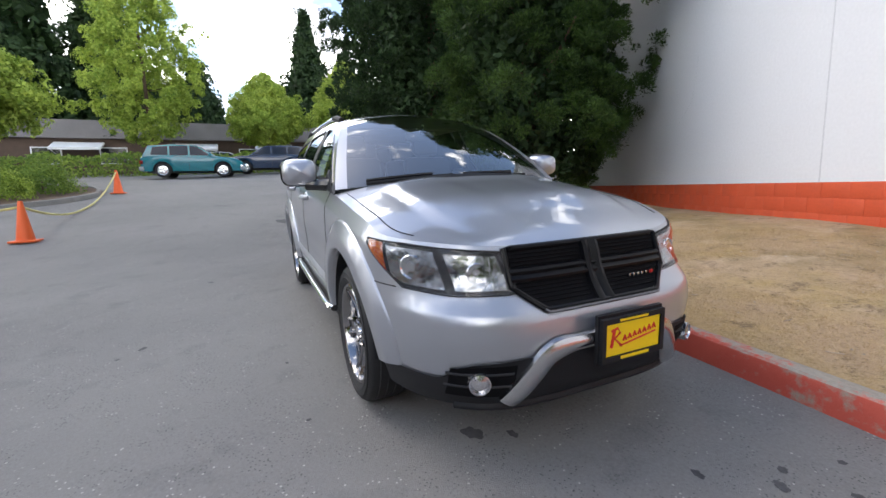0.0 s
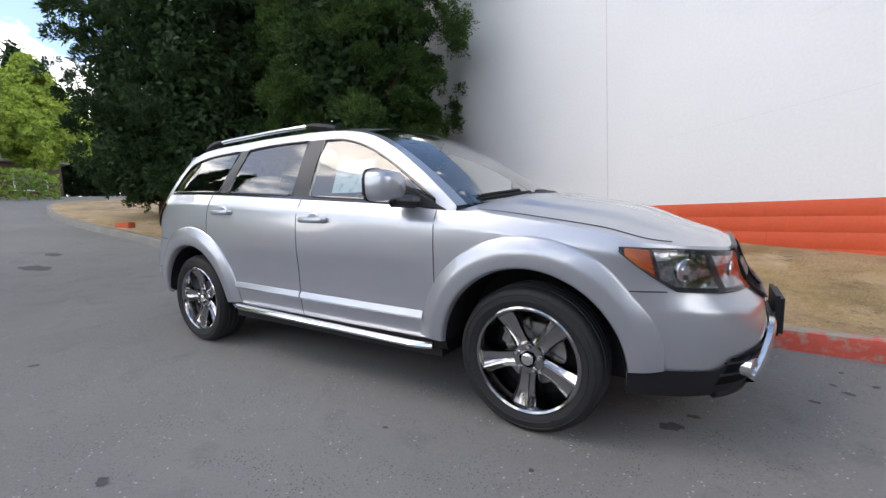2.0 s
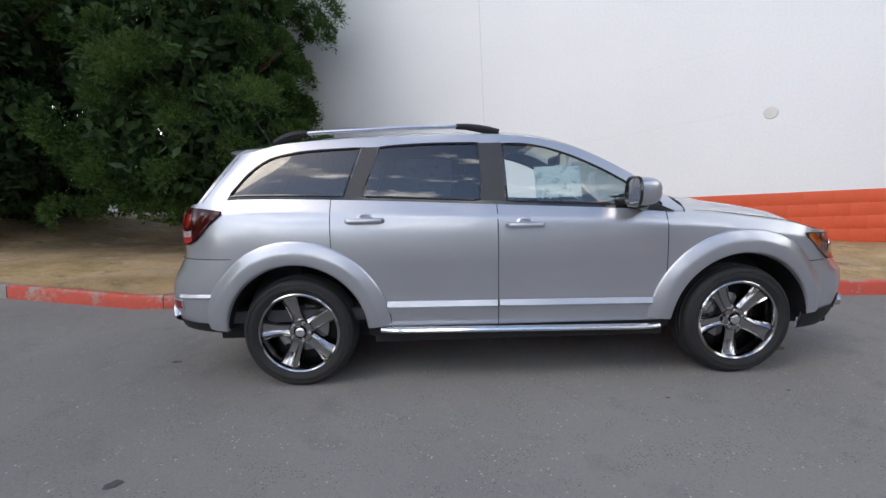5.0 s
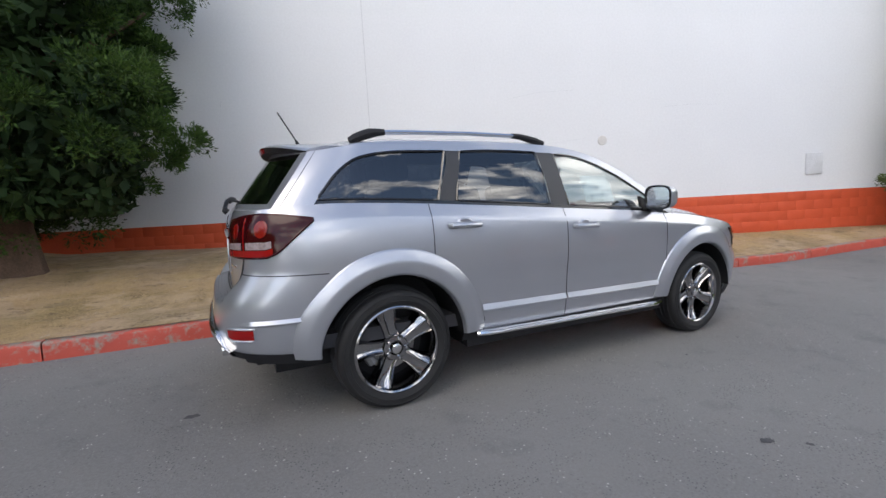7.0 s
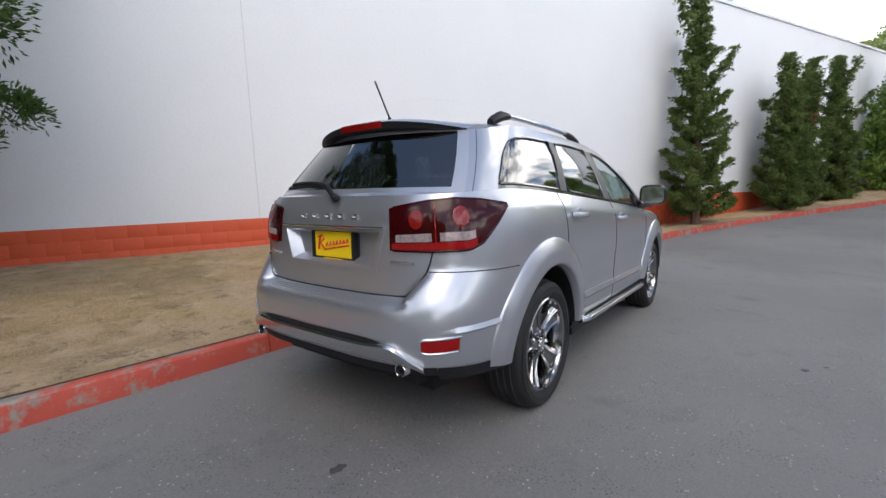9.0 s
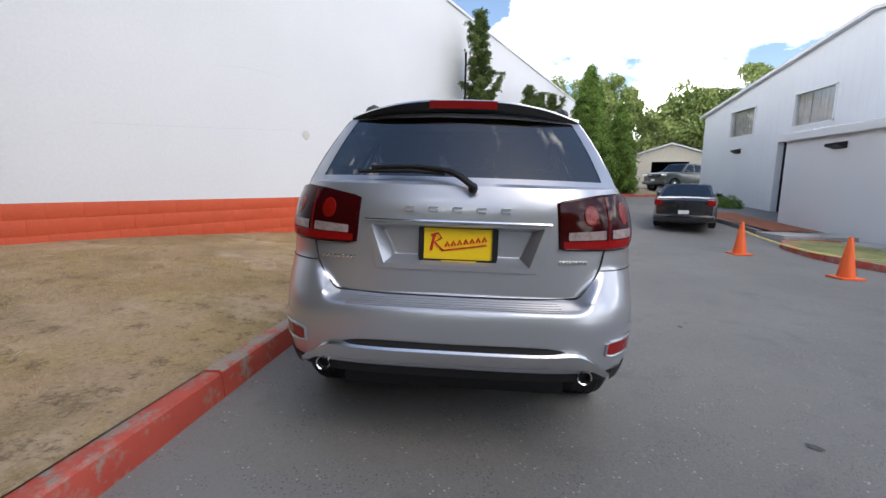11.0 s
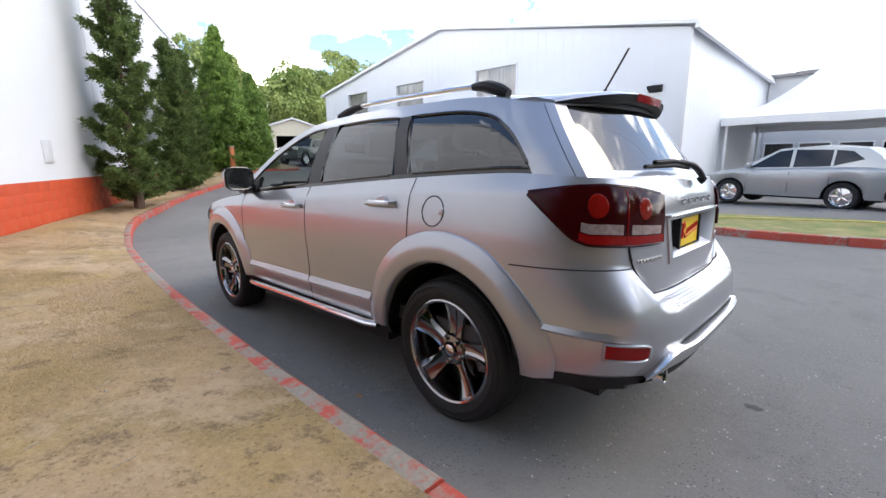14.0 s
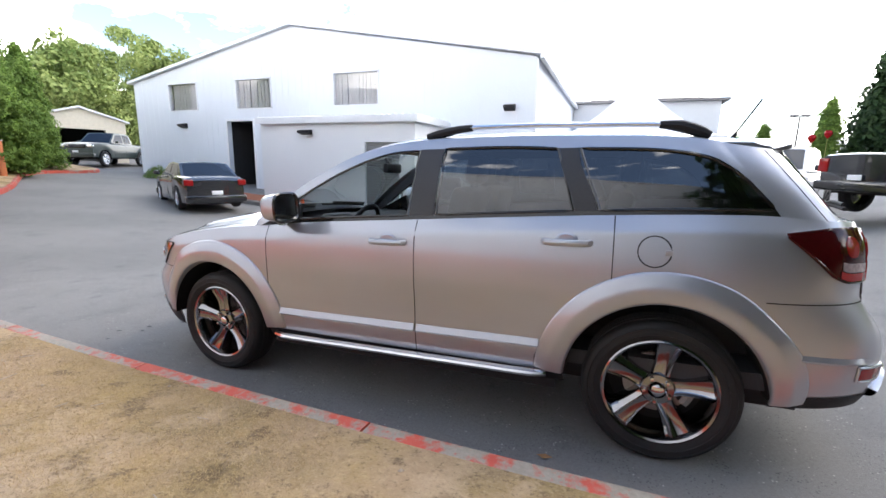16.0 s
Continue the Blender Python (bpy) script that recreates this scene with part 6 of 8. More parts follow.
def profile_tree(name, at, height, low, profile, lumps, tuft, per, leaf, mat, label, seed, r0=0.2, group="", core=True, aspect=0.5, squash=1.0, inner=None, rough=0.07, up=0.35, needle=False, fans=0):
    """A tree whose crown's outline follows profile (fraction of height, radius)."""
    rng = np.random.default_rng(seed)
    tree = thing(name, Matrix.Translation(at), label, "tree", group)
    trunk(tree, height * 0.92, r0, 0.03, seed=seed, limbs=8, limb_len=profile[len(profile) // 2][1] * 1.3)
    f = rng.uniform(0, 1, lumps * 3)
    rad = np.array([curve(profile, s) for s in f])
    keep = rng.uniform(0, 1, len(f)) < rad / max(rad)
    f, rad = f[keep][:lumps], rad[keep][:lumps]
    a = rng.uniform(0, 2 * np.pi, len(f))
    wob = 1 + 0.16 * np.sin(3 * a + seed + 5 * f) + rng.normal(0, rough, len(f))
    rr = rad * wob * rng.uniform(0.72, 1.0, len(f))
    c = np.stack([rr * np.cos(a), rr * np.sin(a) * squash, low + (height - low) * f], 1)
    radial = np.stack([np.cos(a), np.sin(a), 0.5 + 0 * a], 1)
    if fans:
        # sprays set on the upper and outer side of each bough
        big = tuft * rng.uniform(0.6, 1.3, len(c))
        way = rng.normal(0, 0.62, (len(c), fans, 3)) + radial[:, None, :] * 0.8
        way /= np.linalg.norm(way, axis=2, keepdims=True)
        c = (c[:, None, :] + way * np.array((1.0, 1.0, 0.62)) * (big[:, None] * rng.uniform(0.7, 1.0, (len(c), fans)))[:, :, None]).reshape(-1, 3)
        radial = way.reshape(-1, 3)
        tuft = tuft * 0.34
    pos, way = tufts(c, tuft * rng.uniform(0.5, 1.35, len(c)), per, rng, up)
    radial = np.repeat(radial, per, 0)
    leaf_mesh("crown", pos, way * 0.7 + radial * 0.5, leaf, mat, tree, aspect=aspect, rng=rng, needle=needle, flat=0.3 if needle else 0.5)
    if core:
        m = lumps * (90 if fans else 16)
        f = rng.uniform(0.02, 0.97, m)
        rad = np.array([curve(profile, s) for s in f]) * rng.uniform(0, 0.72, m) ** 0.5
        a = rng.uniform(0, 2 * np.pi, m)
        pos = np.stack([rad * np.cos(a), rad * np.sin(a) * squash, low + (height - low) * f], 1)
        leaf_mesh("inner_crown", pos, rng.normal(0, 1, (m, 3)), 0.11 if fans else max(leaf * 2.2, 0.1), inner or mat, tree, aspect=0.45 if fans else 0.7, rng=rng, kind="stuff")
    return tree


def stand(x, y, dz=0.0):
    return Vector((x, y, ground_z(x, y) + dz))


def lawn_at(x, y, z):
    return Vector((x, y, z))


COLUMN = [(0, 0.7), (0.08, 1.35), (0.3, 1.6), (0.6, 1.45), (0.85, 0.8), (1, 0.1)]
CONE = [(0, 1.35), (0.1, 1.6), (0.3, 1.45), (0.6, 0.95), (0.85, 0.42), (1, 0.05)]
SPIRE = [(0, 2.6), (0.15, 3.0), (0.4, 2.2), (0.7, 1.2), (0.9, 0.45), (1, 0.05)]
OVATE = [(0, 0.5), (0.08, 1.7), (0.2, 2.6), (0.38, 2.75), (0.6, 2.1), (0.82, 1.1), (1, 0.15)]


def scaled(profile, k):
    return [(a, b * k) for a, b in profile]


SKIRT = [(0, 1.5), (0.05, 2.1), (0.2, 2.35), (0.45, 2.3), (0.65, 1.9), (0.85, 1.1), (1, 0.15)]
# inner leaves use darker needles: the crown's inner shade put into colour
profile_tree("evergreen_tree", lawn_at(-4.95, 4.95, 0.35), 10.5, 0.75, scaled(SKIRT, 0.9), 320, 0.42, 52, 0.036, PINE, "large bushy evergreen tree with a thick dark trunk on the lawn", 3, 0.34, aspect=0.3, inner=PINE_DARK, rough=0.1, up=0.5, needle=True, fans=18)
profile_tree("cypress_tree", lawn_at(-8.75, 4.1, 0.55), 13, 0.6, scaled(COLUMN, 1.2), 250, 0.42, 26, 0.06, PINE_DARK, "tall dark columnar conifer on the lawn", 5, 0.28, "dark conifers", aspect=0.28, needle=True, up=0.5, fans=12)
profile_tree("cypress_tree", lawn_at(-11.2, 3.6, 0.85), 13, 0.6, scaled(COLUMN, 1.15), 250, 0.42, 26, 0.06, PINE_DARK, "tall dark columnar conifer on the lawn", 6, 0.26, "dark conifers", aspect=0.28, needle=True, up=0.5, fans=12)
profile_tree("cypress_tree", lawn_at(-10.2, 7.4, 0.75), 12.5, 0.3, scaled(COLUMN, 1.35), 250, 0.42, 26, 0.06, PINE_DARK, "tall dark columnar conifer on the lawn", 8, 0.26, "dark conifers", aspect=0.28, needle=True, up=0.5, fans=12)


def juniper(at, height, seed, spread=1.0, rusty=False):
    """A ragged juniper: a stem, rising limbs and needles along each."""
    rng = np.random.default_rng(seed)
    tree = thing("juniper_tree", Matrix.Translation(at) @ Matrix.Rotation(radians(-25), 4, "Z"), "ragged juniper with a rust-brown patch by the white wall" if rusty else "ragged green juniper with layered sprays by the white wall", "tree", "junipers along the wall")
    rnd = random.Random(seed)
    lean = (rnd.uniform(-0.3, 0.3), rnd.uniform(-0.1, 0.1))
    path = [Vector((lean[0] * s * s, lean[1] * s * s, -0.3 + (height * 0.95 + 0.3) * s)) for s in steps(0, 1, 12)]
    mesh_ob("trunk", *tube(path, [0.13 * (1 - 0.85 * s) for s in steps(0, 1, 12)], 8), BARK, tree)
    all_pos, rust_pos = [], []
    shape = [(0, 0.72), (0.07, 0.98), (0.28, 1.0), (0.42, 0.86), (0.58, 0.58), (0.75, 0.36), (0.9, 0.16), (1, 0.05)]
    count = 74
    for k in range(count):
        s = 0.03 + 0.96 * (k / count) ** 1.1
        base = Vector((lean[0] * s * s, lean[1] * s * s, height * 0.97 * s))
        a = k * 2.399 + rnd.uniform(-0.5, 0.5)
        ln = spread * curve(shape, s) * rnd.uniform(0.55, 1.1)
        rise = rnd.uniform(0.0, 0.22) + 0.2 * s
        if 0.5 < s < 0.86 and k % 6 == seed % 6:
            ln, rise = spread * rnd.uniform(0.95, 1.2) * (1.45 - s), rnd.uniform(0.3, 0.6)

        def limb_at(q):
            return base + Vector((math.cos(a) * ln * q, 0.55 * math.sin(a) * ln * q, rise * ln * q * q * 1.15 - 0.12 * math.sin(math.pi * q) * ln))
        pts = [limb_at(q) for q in steps(0, 1, 5)]
        mesh_ob("limb", *tube(pts, [0.028 * (1 - 0.8 * q) for q in steps(0, 1, 5)], 5), BARK, tree)
        for _ in range(int(10 + 44 * ln)):
            q = rnd.uniform(0.12, 1.02) ** 0.75
            c = np.array(limb_at(q)) + rng.normal(0, 1, 3) * np.array((0.11, 0.11, 0.026)) * (1.3 - 0.8 * q)
            (rust_pos if rusty and 0.5 < s < 0.74 and math.cos(a - 1) > 0.0 else all_pos).append(c)
    for pts_, mat, nm in ((all_pos, JUNIPER, "crown"), (rust_pos, RUSTY, "dead_sprays")):
        if len(pts_):
            pos, way = tufts(np.array(pts_), 0.085, 20, rng, 0.7)
            leaf_mesh(nm, pos, way * np.array((1.0, 1.0, 0.55)), 0.046, mat, tree, rng=rng, needle=True, aspect=0.3, flat=0.3)
    return tree


juniper(lawn_at(10.7, -0.25, 0.3), 6.8, 11, 1.5)
juniper(lawn_at(14.7, -2.35, 0.38), 5.2, 12, 1.25)
juniper(lawn_at(15.9, -2.8, 0.4), 5.2, 15, 1.1, True)
juniper(lawn_at(18.2, -3.95, 0.45), 5.5, 14, 1.35)
profile_tree("arborvitae", stand(22.6, -6.75, 0.1), 7.6, 0.1, scaled(CONE, 1.05), 520, 0.26, 60, 0.06, ARBOR, "dense conical arborvitae clipped low by the kerb", 21, 0.15, "arborvitae pair")
profile_tree("arborvitae", stand(25.4, -9.55, 0.1), 5.8, 0.1, scaled(CONE, 0.8), 460, 0.26, 60, 0.06, ARBOR, "dense conical arborvitae clipped low by the kerb", 22, 0.15, "arborvitae pair")
# fresh green street trees behind the hedge
for k, (x, y, h, w) in enumerate([(-30.5, -6.7, 15.5, 1.02), (-18, -10.8, 6.8, 0.78), (-31.5, 0.5, 6.9, 0.85), (-31.5, 6.3, 8.2, 0.75)]):
    profile_tree("maple_tree", stand(x, y), h, 1.9, scaled(OVATE, w), 760, 0.34, 90, 0.085, MAPLE, "young tree with fresh yellow-green leaves", 31 + k, 0.16, "young street trees", core=False, rough=0.2)
for k, (x, y, h) in enumerate([(-43, -17, 24), (-48, -23, 26), (-46, -12, 22), (-43, -4.6, 10), (-50, 6.2, 18), (-41, -10, 8.5), (-56, 12, 15), (-60, -30, 28), (-50, 18, 16)]):
    profile_tree("fir_tree", stand(x, y), h, 1.0, scaled(SPIRE, 0.5 + h / 24), 190, 0.9, 40, 0.22, PINE_DARK, "tall dark fir in the distance", 51 + k, 0.3, "distant firs", core=True)
profile_tree("fir_tree", stand(-19, -38), 11.5, 0.6, scaled(SPIRE, 0.8), 190, 0.8, 40, 0.2, PINE_DARK, "dark fir beyond the car lot", 71, 0.2, "distant firs")
for k, (x, y, h, w) in enumerate([(-15.2, -37.4, 6.0, 0.45), (-11.4, -37.6, 4.6, 0.3), (-9.7, -37.8, 3.9, 0.3)]):
    profile_tree("poplar_tree", stand(x, y), h, 0.8, scaled(COLUMN, w), 130, 0.36, 50, 0.09, ARBOR, "slim green tree beyond the car lot", 72 + k, 0.1, "lot poplars")


def woods(name, spots, label, mat, seed, leaf=0.2, per=210):
    rng = np.random.default_rng(seed)
    c, rad = [], []
    for x, y, h, w in spots:
        g = ground_z(x, y)
        for _ in range(46):
            a, q = rng.uniform(0, 6.28), rng.uniform(0, 1) ** 0.5
            z = rng.uniform(0.05, 1)
            r = w * math.sqrt(max(0.05, 1 - (2 * z - 0.9) ** 2 * 0.8)) * q
            c.append((x + r * math.cos(a), y + r * math.sin(a), g + h * z))
            rad.append(rng.uniform(0.8, 1.7))
    pos, way = tufts(np.array(c), np.array(rad), per, rng)
    ob = leaf_mesh(name, pos, way, leaf, mat, None, rng=rng, aspect=0.6)
    tagged(ob, label, "woods", kind="stuff")


woods("far_woods", [(50 + 2.5 * math.sin(k * 1.7), -14 - 3.2 * k, 7.5 + 3.5 * math.sin(k * 2.3) + 0.15 * k, 4.2) for k in range(12)] + [(64, -10 - 5 * k, 12 + 4 * math.sin(k * 1.3), 5.5) for k in range(9)] + [(46, -4 + 3 * k, 8 + 2 * math.sin(k), 4) for k in range(5)], "mixed green woods on the slope beyond the drive", WOOD_LEAF, 91)
woods("far_woods", [(-58 - 4 * math.sin(k * 2.1), -34 + 5.5 * k, 9 + 3 * math.sin(k * 1.9), 4.5) for k in range(13)], "dim green woods beyond the houses", PINE_DARK, 92)


def hedge_row(x0, y0, x1, y1, width, height, label, seed, mat=None):
    rng = np.random.default_rng(seed)
    ln = math.hypot(x1 - x0, y1 - y0)
    n = int(ln * 420)
    s, w, z = rng.uniform(0, 1, n), rng.uniform(-1, 1, n), rng.uniform(0, 1, n)
    face = rng.integers(0, 3, n)
    w = np.where(face == 0, np.sign(w), w)
    z = np.where(face == 1, 1.0, z)
    dx, dy = (x1 - x0) / ln, (y1 - y0) / ln
    bumps = 1 + 0.1 * np.sin(s * ln * 1.7) + 0.06 * np.sin(s * ln * 4.1)
    px, py = x0 + (x1 - x0) * s - dy * w * width / 2, y0 + (y1 - y0) * s + dx * w * width / 2
    g = np.array([ground_z(a, b) for a, b in zip(px, py)])
    pos = np.stack([px, py, g + z * height * bumps], 1) + rng.normal(0, 0.07, (n, 3))
    way = np.stack([-dy * w, dx * w, 0.5 + 0 * w], 1)
    ob = leaf_mesh("hedge", pos, way, 0.1, mat or HEDGE, None, rng=rng)
    tagged(ob, label, "hedge", kind="stuff")


hedge_row(-29.2, -20, -29.0, 2.6, 1.9, 1.2, "long low clipped green hedge along the road", 101)
hedge_row(-28.4, 3.2, -27.6, 6.0, 2.2, 1.4, "rounded green hedge end by the drive", 102)


def shrub(at, r, h, label, seed, mat=None, group="island shrubs"):
    rng = np.random.default_rng(seed)
    sh = thing("shrub", Matrix.Translation(at), label, "shrub", group)
    mesh_ob("stem", *tube([(0, 0, -0.1), (0.02, 0, h * 0.4)], [0.03, 0.015], 6), BARK, sh)
    n = int(3800 * r)
    w = rng.normal(0, 1, (n, 3))
    w[:, 2] = np.abs(w[:, 2])
    w /= np.linalg.norm(w, axis=1, keepdims=True)
    k = rng.uniform(0.5, 1.0, (n, 1)) ** 0.4
    pos = w * k * np.array([r, r, h]) * (1 + 0.12 * np.sin(7 * w[:, :1] + seed) + 0.1 * np.cos(6 * w[:, 1:2]))
    leaf_mesh("leaves", pos, w, 0.038, mat or HEDGE, sh, rng=rng)


ISLAND = [(-10.8, -7.0), (-12.2, -5.9), (-14.2, -5.7), (-16.5, -6.6), (-17.5, -8.6), (-16.8, -11.2), (-14, -12.2), (-11.5, -10.8), (-10.6, -8.8), (-10.8, -7.0)]
isl_path = make_kerb(ISLAND, lambda p: KERB_BARE, "bare concrete kerb round the planted island", side=1)
c0 = Vector((-14, -8.9))
v, f = grid([[(*p.lerp(c0, s), ground_z(*p.lerp(c0, s)) + 0.12 + 0.12 * s) for s in (0.03, 0.3, 0.6, 1)] for p in isl_path])
tagged(mesh_ob("island_bed", v, f, material("bark_mulch", (0.13, 0.085, 0.055), 0.95, vary=0.4, scale=4, bump=0.8)), "brown mulched planting bed", "bed", kind="structure")
for k, (x, y, r, h) in enumerate([(-12.2, -7.6, 0.85, 1.0), (-13.6, -7.0, 0.95, 0.95), (-14.9, -7.4, 0.8, 1.15), (-12.4, -9.2, 0.9, 1.0), (-13.9, -8.9, 1.0, 1.35), (-15.6, -8.8, 0.9, 1.1), (-13.2, -10.6, 0.9, 1.0)]):
    shrub(stand(x, y, 0.15), r, h, "rounded yellow-green shrub in the island bed" if k % 2 else "bushy green shrub in the island bed", 120 + k, HEDGE if k % 3 else MAPLE)
for k, (x, y) in enumerate([(19.0, -13.2), (20.4, -13.3), (21.8, -13.2)]):
    shrub(stand(x, y), 0.6, 0.6, "low green shrub at the foot of the hall", 140 + k, ARBOR, "hall shrubs")
shrub(lawn_at(-7.8, 8.6, 0.45), 0.9, 0.9, "dim green shrub by the wall corner", 150, ARBOR)


# ---- cones, ropes, posts ----
def cone(at, h, group="traffic cones"):
    c = thing("traffic_cone", Matrix.Translation(at), "bright orange plastic traffic cone on the asphalt", "cone", group)
    mesh_ob("body", *lathe([(h * 0.19, 0.02), (h * 0.18, 0.05), (h * 0.05, h * 0.97), (h * 0.035, h), (0.0, h)], 24, "z"), ORANGE, c)
    mesh_ob("base", *box(-h * 0.26, h * 0.26, -h * 0.26, h * 0.26, 0.0, 0.035, 0.008), ORANGE, c)


CONES = [(6.8, -6.6, 0.8), (3.65, -6.5, 0.72), (-6.2, -4.9, 0.72), (-14.5, -5.3, 0.8)]
for x, y, h in CONES:
    cone(stand(x, y, 0.002), h)


def line_between(a, b, sag, label):
    pts = [Vector(a).lerp(Vector(b), s) - Vector((0, 0, sag * 4 * s * (1 - s))) for s in steps(0, 1, 16)]
    pts = [Vector((p.x, p.y, max(p.z, ground_z(p.x, p.y) + 0.03))) for p in pts]
    tagged(mesh_ob("caution_line", *tube(pts, 0.022, 6), ROPE), label, "rope")


line_between(stand(-6.2, -4.9, 0.62), stand(-14.5, -5.3, 0.74), 0.62, "pale yellow caution line sagging between cones")
line_between(stand(-6.2, -4.9, 0.62), stand(-7.6, -8.2, 0.7), 0.2, "pale yellow caution line sagging between cones")
line_between(stand(5.2, -8.9, 0.2), stand(-5.2, -8.6, 0.22), 0.05, "pale yellow caution line lying on the grass strip")
line_between(stand(6.8, -6.6, 0.6), stand(5.4, -9.6, 0.2), 0.25, "pale yellow caution line hanging from a cone")
# plain loose block of unknown use, not a marker
fall = thing("drain_marker", Matrix.Translation((-9.3, 1.75, ground_z(-9.3, 1.6) + 0.14)) @ Matrix.Rotation(0.3, 4, "Z"), "low orange block lying behind the kerb", "block")
mesh_ob("block", *box(-0.2, 0.2, -0.09, 0.09, -0.05, 0.13, 0.02), material("weathered_orange_paint", (0.45, 0.08, 0.03), 0.7, vary=0.25, scale=8, bump=0.2), fall)
post = thing("marker_post", Matrix.Translation(stand(21.2, -6.55, 0.14)), "orange marker post beside the kerb", "post")
mesh_ob("post", *box(-0.1, 0.1, -0.1, 0.1, 0, 1.35, 0.015), material("faded_orange_paint", (0.5, 0.16, 0.06), 0.7), post)
mesh_ob("cap", *box(-0.12, 0.12, -0.12, 0.12, 1.35, 1.4, 0.01), CONCRETE, post)
pole = thing("blue_pole", Matrix.Translation(stand(24.4, -7.6, 0.1)), "pale blue sign pole near the end of the wall", "pole")
mesh_ob("pole", *tube([(0, 0, -0.2), (0, 0, 3.6)], 0.06, 10), material("pale_blue_paint", (0.35, 0.5, 0.6), 0.5), pole)
mesh_ob("sign", *box(-0.03, 0.03, -0.18, 0.18, 2.6, 3.5, 0.01), material("blue_white_sign", (0.55, 0.66, 0.75), 0.5), pole)


# ---- things beside the hall ----
def ac_unit(x, y, w, d, h, dark=False, group="air conditioners"):
    z = ground_z(x, y) + 0.14
    u = thing("air_conditioner", Matrix.Translation((x, y, z)), "dark grey outdoor air conditioner on a pad" if dark else "pale grey outdoor air conditioner on a pad", "air conditioner", group)
    mat = material("unit_paint", (0.1, 0.1, 0.1) if dark else (0.5, 0.51, 0.48), 0.5, vary=0.12)
    mesh_ob("casing", *box(-w / 2, w / 2, -d / 2, d / 2, 0.08, h, 0.02), mat, u)
    mesh_ob("pad", *box(-w / 2 - 0.08, w / 2 + 0.08, -d / 2 - 0.05, d / 2 + 0.05, -0.3, 0.08), CONCRETE, u, smooth=False)
    mesh_ob("grille_slats", *join(*[box(-w / 2 - 0.014, -w / 2 + 0.002, -d / 2 + 0.06, d / 2 - 0.06, z0, z0 + 0.02) for z0 in steps(0.2, h - 0.12, 12)]), mat, u, smooth=False)
    mesh_ob("fan_guard", *moved(lathe([(0.0, 0.03), (d * 0.3, 0.03), (d * 0.38, 0.0)], 20, "z"), Matrix.Translation((0, 0, h))), BLACK_PLASTIC, u)


ac_unit(5.3, -10.75, 0.8, 0.8, 1.05, True)
for k in range(3):
    ac_unit(4.5, -11.75 - 1.12 * k, 0.85, 0.95, 1.12 - 0.04 * k)
for k, y in enumerate((-11.9, -13.0)):
    box_ = thing("meter_box", Matrix.Translation((5.678, y, 0)), "small grey meter box on the lean-to wall", "meter", "meter boxes")
    mesh_ob("case", *box(-0.2, 0.0, -0.2, 0.2, 1.15, 1.55, 0.015), CONCRETE, box_)
    mesh_ob("pipe", *tube([(-0.08, 0.0, 0.1), (-0.08, 0.0, 1.15)], 0.025, 8), CONCRETE, box_)
dock = thing("steel_rack", Matrix.Translation((3.2, -13.7, ground_z(3.2, -13.7))), "black steel loading frame lying by the hall wall", "rack")
for a, b in (((-0.7, 0, 0.85), (0.6, 0, 0.95)), ((-0.7, -0.5, 0.85), (0.6, -0.5, 0.95)), ((-0.7, 0.1, 0.3), (0.6, 0.1, 0.4)), ((-0.7, 0, 0.0), (-0.7, 0, 0.86)), ((0.6, 0, 0.0), (0.45, 0, 0.95)), ((-0.6, 0.1, 0.3), (0.2, 0.0, 0.9)), ((-0.7, -0.5, 0), (-0.7, -0.5, 0.86)), ((0.6, -0.5, 0), (0.6, -0.5, 0.95))):
    mesh_ob("steel_bar", *tube([a, b], 0.05, 6), BLACK_PLASTIC, dock)
pav = thing("pavement", Matrix(), "pale concrete walk in front of the lean-to", "pavement", kind="structure")
for k, (x0, x1, y0, y1) in enumerate([(9.1, 10.4, -10.2, -9.2), (9.1, 10.4, -11.25, -10.23), (7.55, 8.8, -11.3, -10.4), (6.1, 7.52, -11.3, -10.4)]):
    z = ground_z((x0 + x1) / 2, (y0 + y1) / 2)
    mesh_ob("slab", *box(x0, x1, y0, y1, z - 0.1, z + 0.165, 0.01), CONCRETE, pav)
v, f = grid([[(x, y, ground_z(x, y) + 0.15) for y in steps(-11.35, -9.7, 4)] for x in steps(10.45, 15.5, 10)])
tagged(mesh_ob("bark_bed", v, f, material("red_bark_chips", (0.3, 0.1, 0.045), 0.95, vary=0.4, scale=5, bump=0.9)), "reddish bark bed along the lean-to", "bed", kind="structure")
make_kerb([(10.45, -9.3), (12, -9.45), (14, -9.6), (15.6, -9.75), (15.9, -11.3)], lambda p: KERB_BARE, "bare concrete kerb round the bark bed", side=-1)


# ---- parked vehicles ----
def wheel_thing(parent, x, y, r, side, rim_mat):
    w = thing_part("wheel", parent)
    w.matrix_basis = Matrix.Translation((x, y, r))
    def out(piece):
        return [(p[0], p[1] * side, p[2]) for p in piece[0]], piece[1]
    mesh_ob("tyre", *out(lathe([(r * 0.64, -0.1), (r * 0.9, -0.11), (r * 0.99, -0.07), (r, 0), (r * 0.99, 0.07), (r * 0.9, 0.11), (r * 0.66, 0.1)], 28)), RUBBER, w)
    mesh_ob("rim", *out(lathe([(r * 0.66, 0.1), (r * 0.62, 0.09), (r * 0.58, 0.03), (0.03, 0.06), (0, 0.065)], 28)), rim_mat, w)
    for k in range(5):
        a = 2 * math.pi * k / 5
        mesh_ob("spoke", *out(moved(box(0.03, r * 0.62, 0.05, 0.095, -0.035, 0.035, 0.008), Matrix.Rotation(a, 4, "Y"))), rim_mat, w)


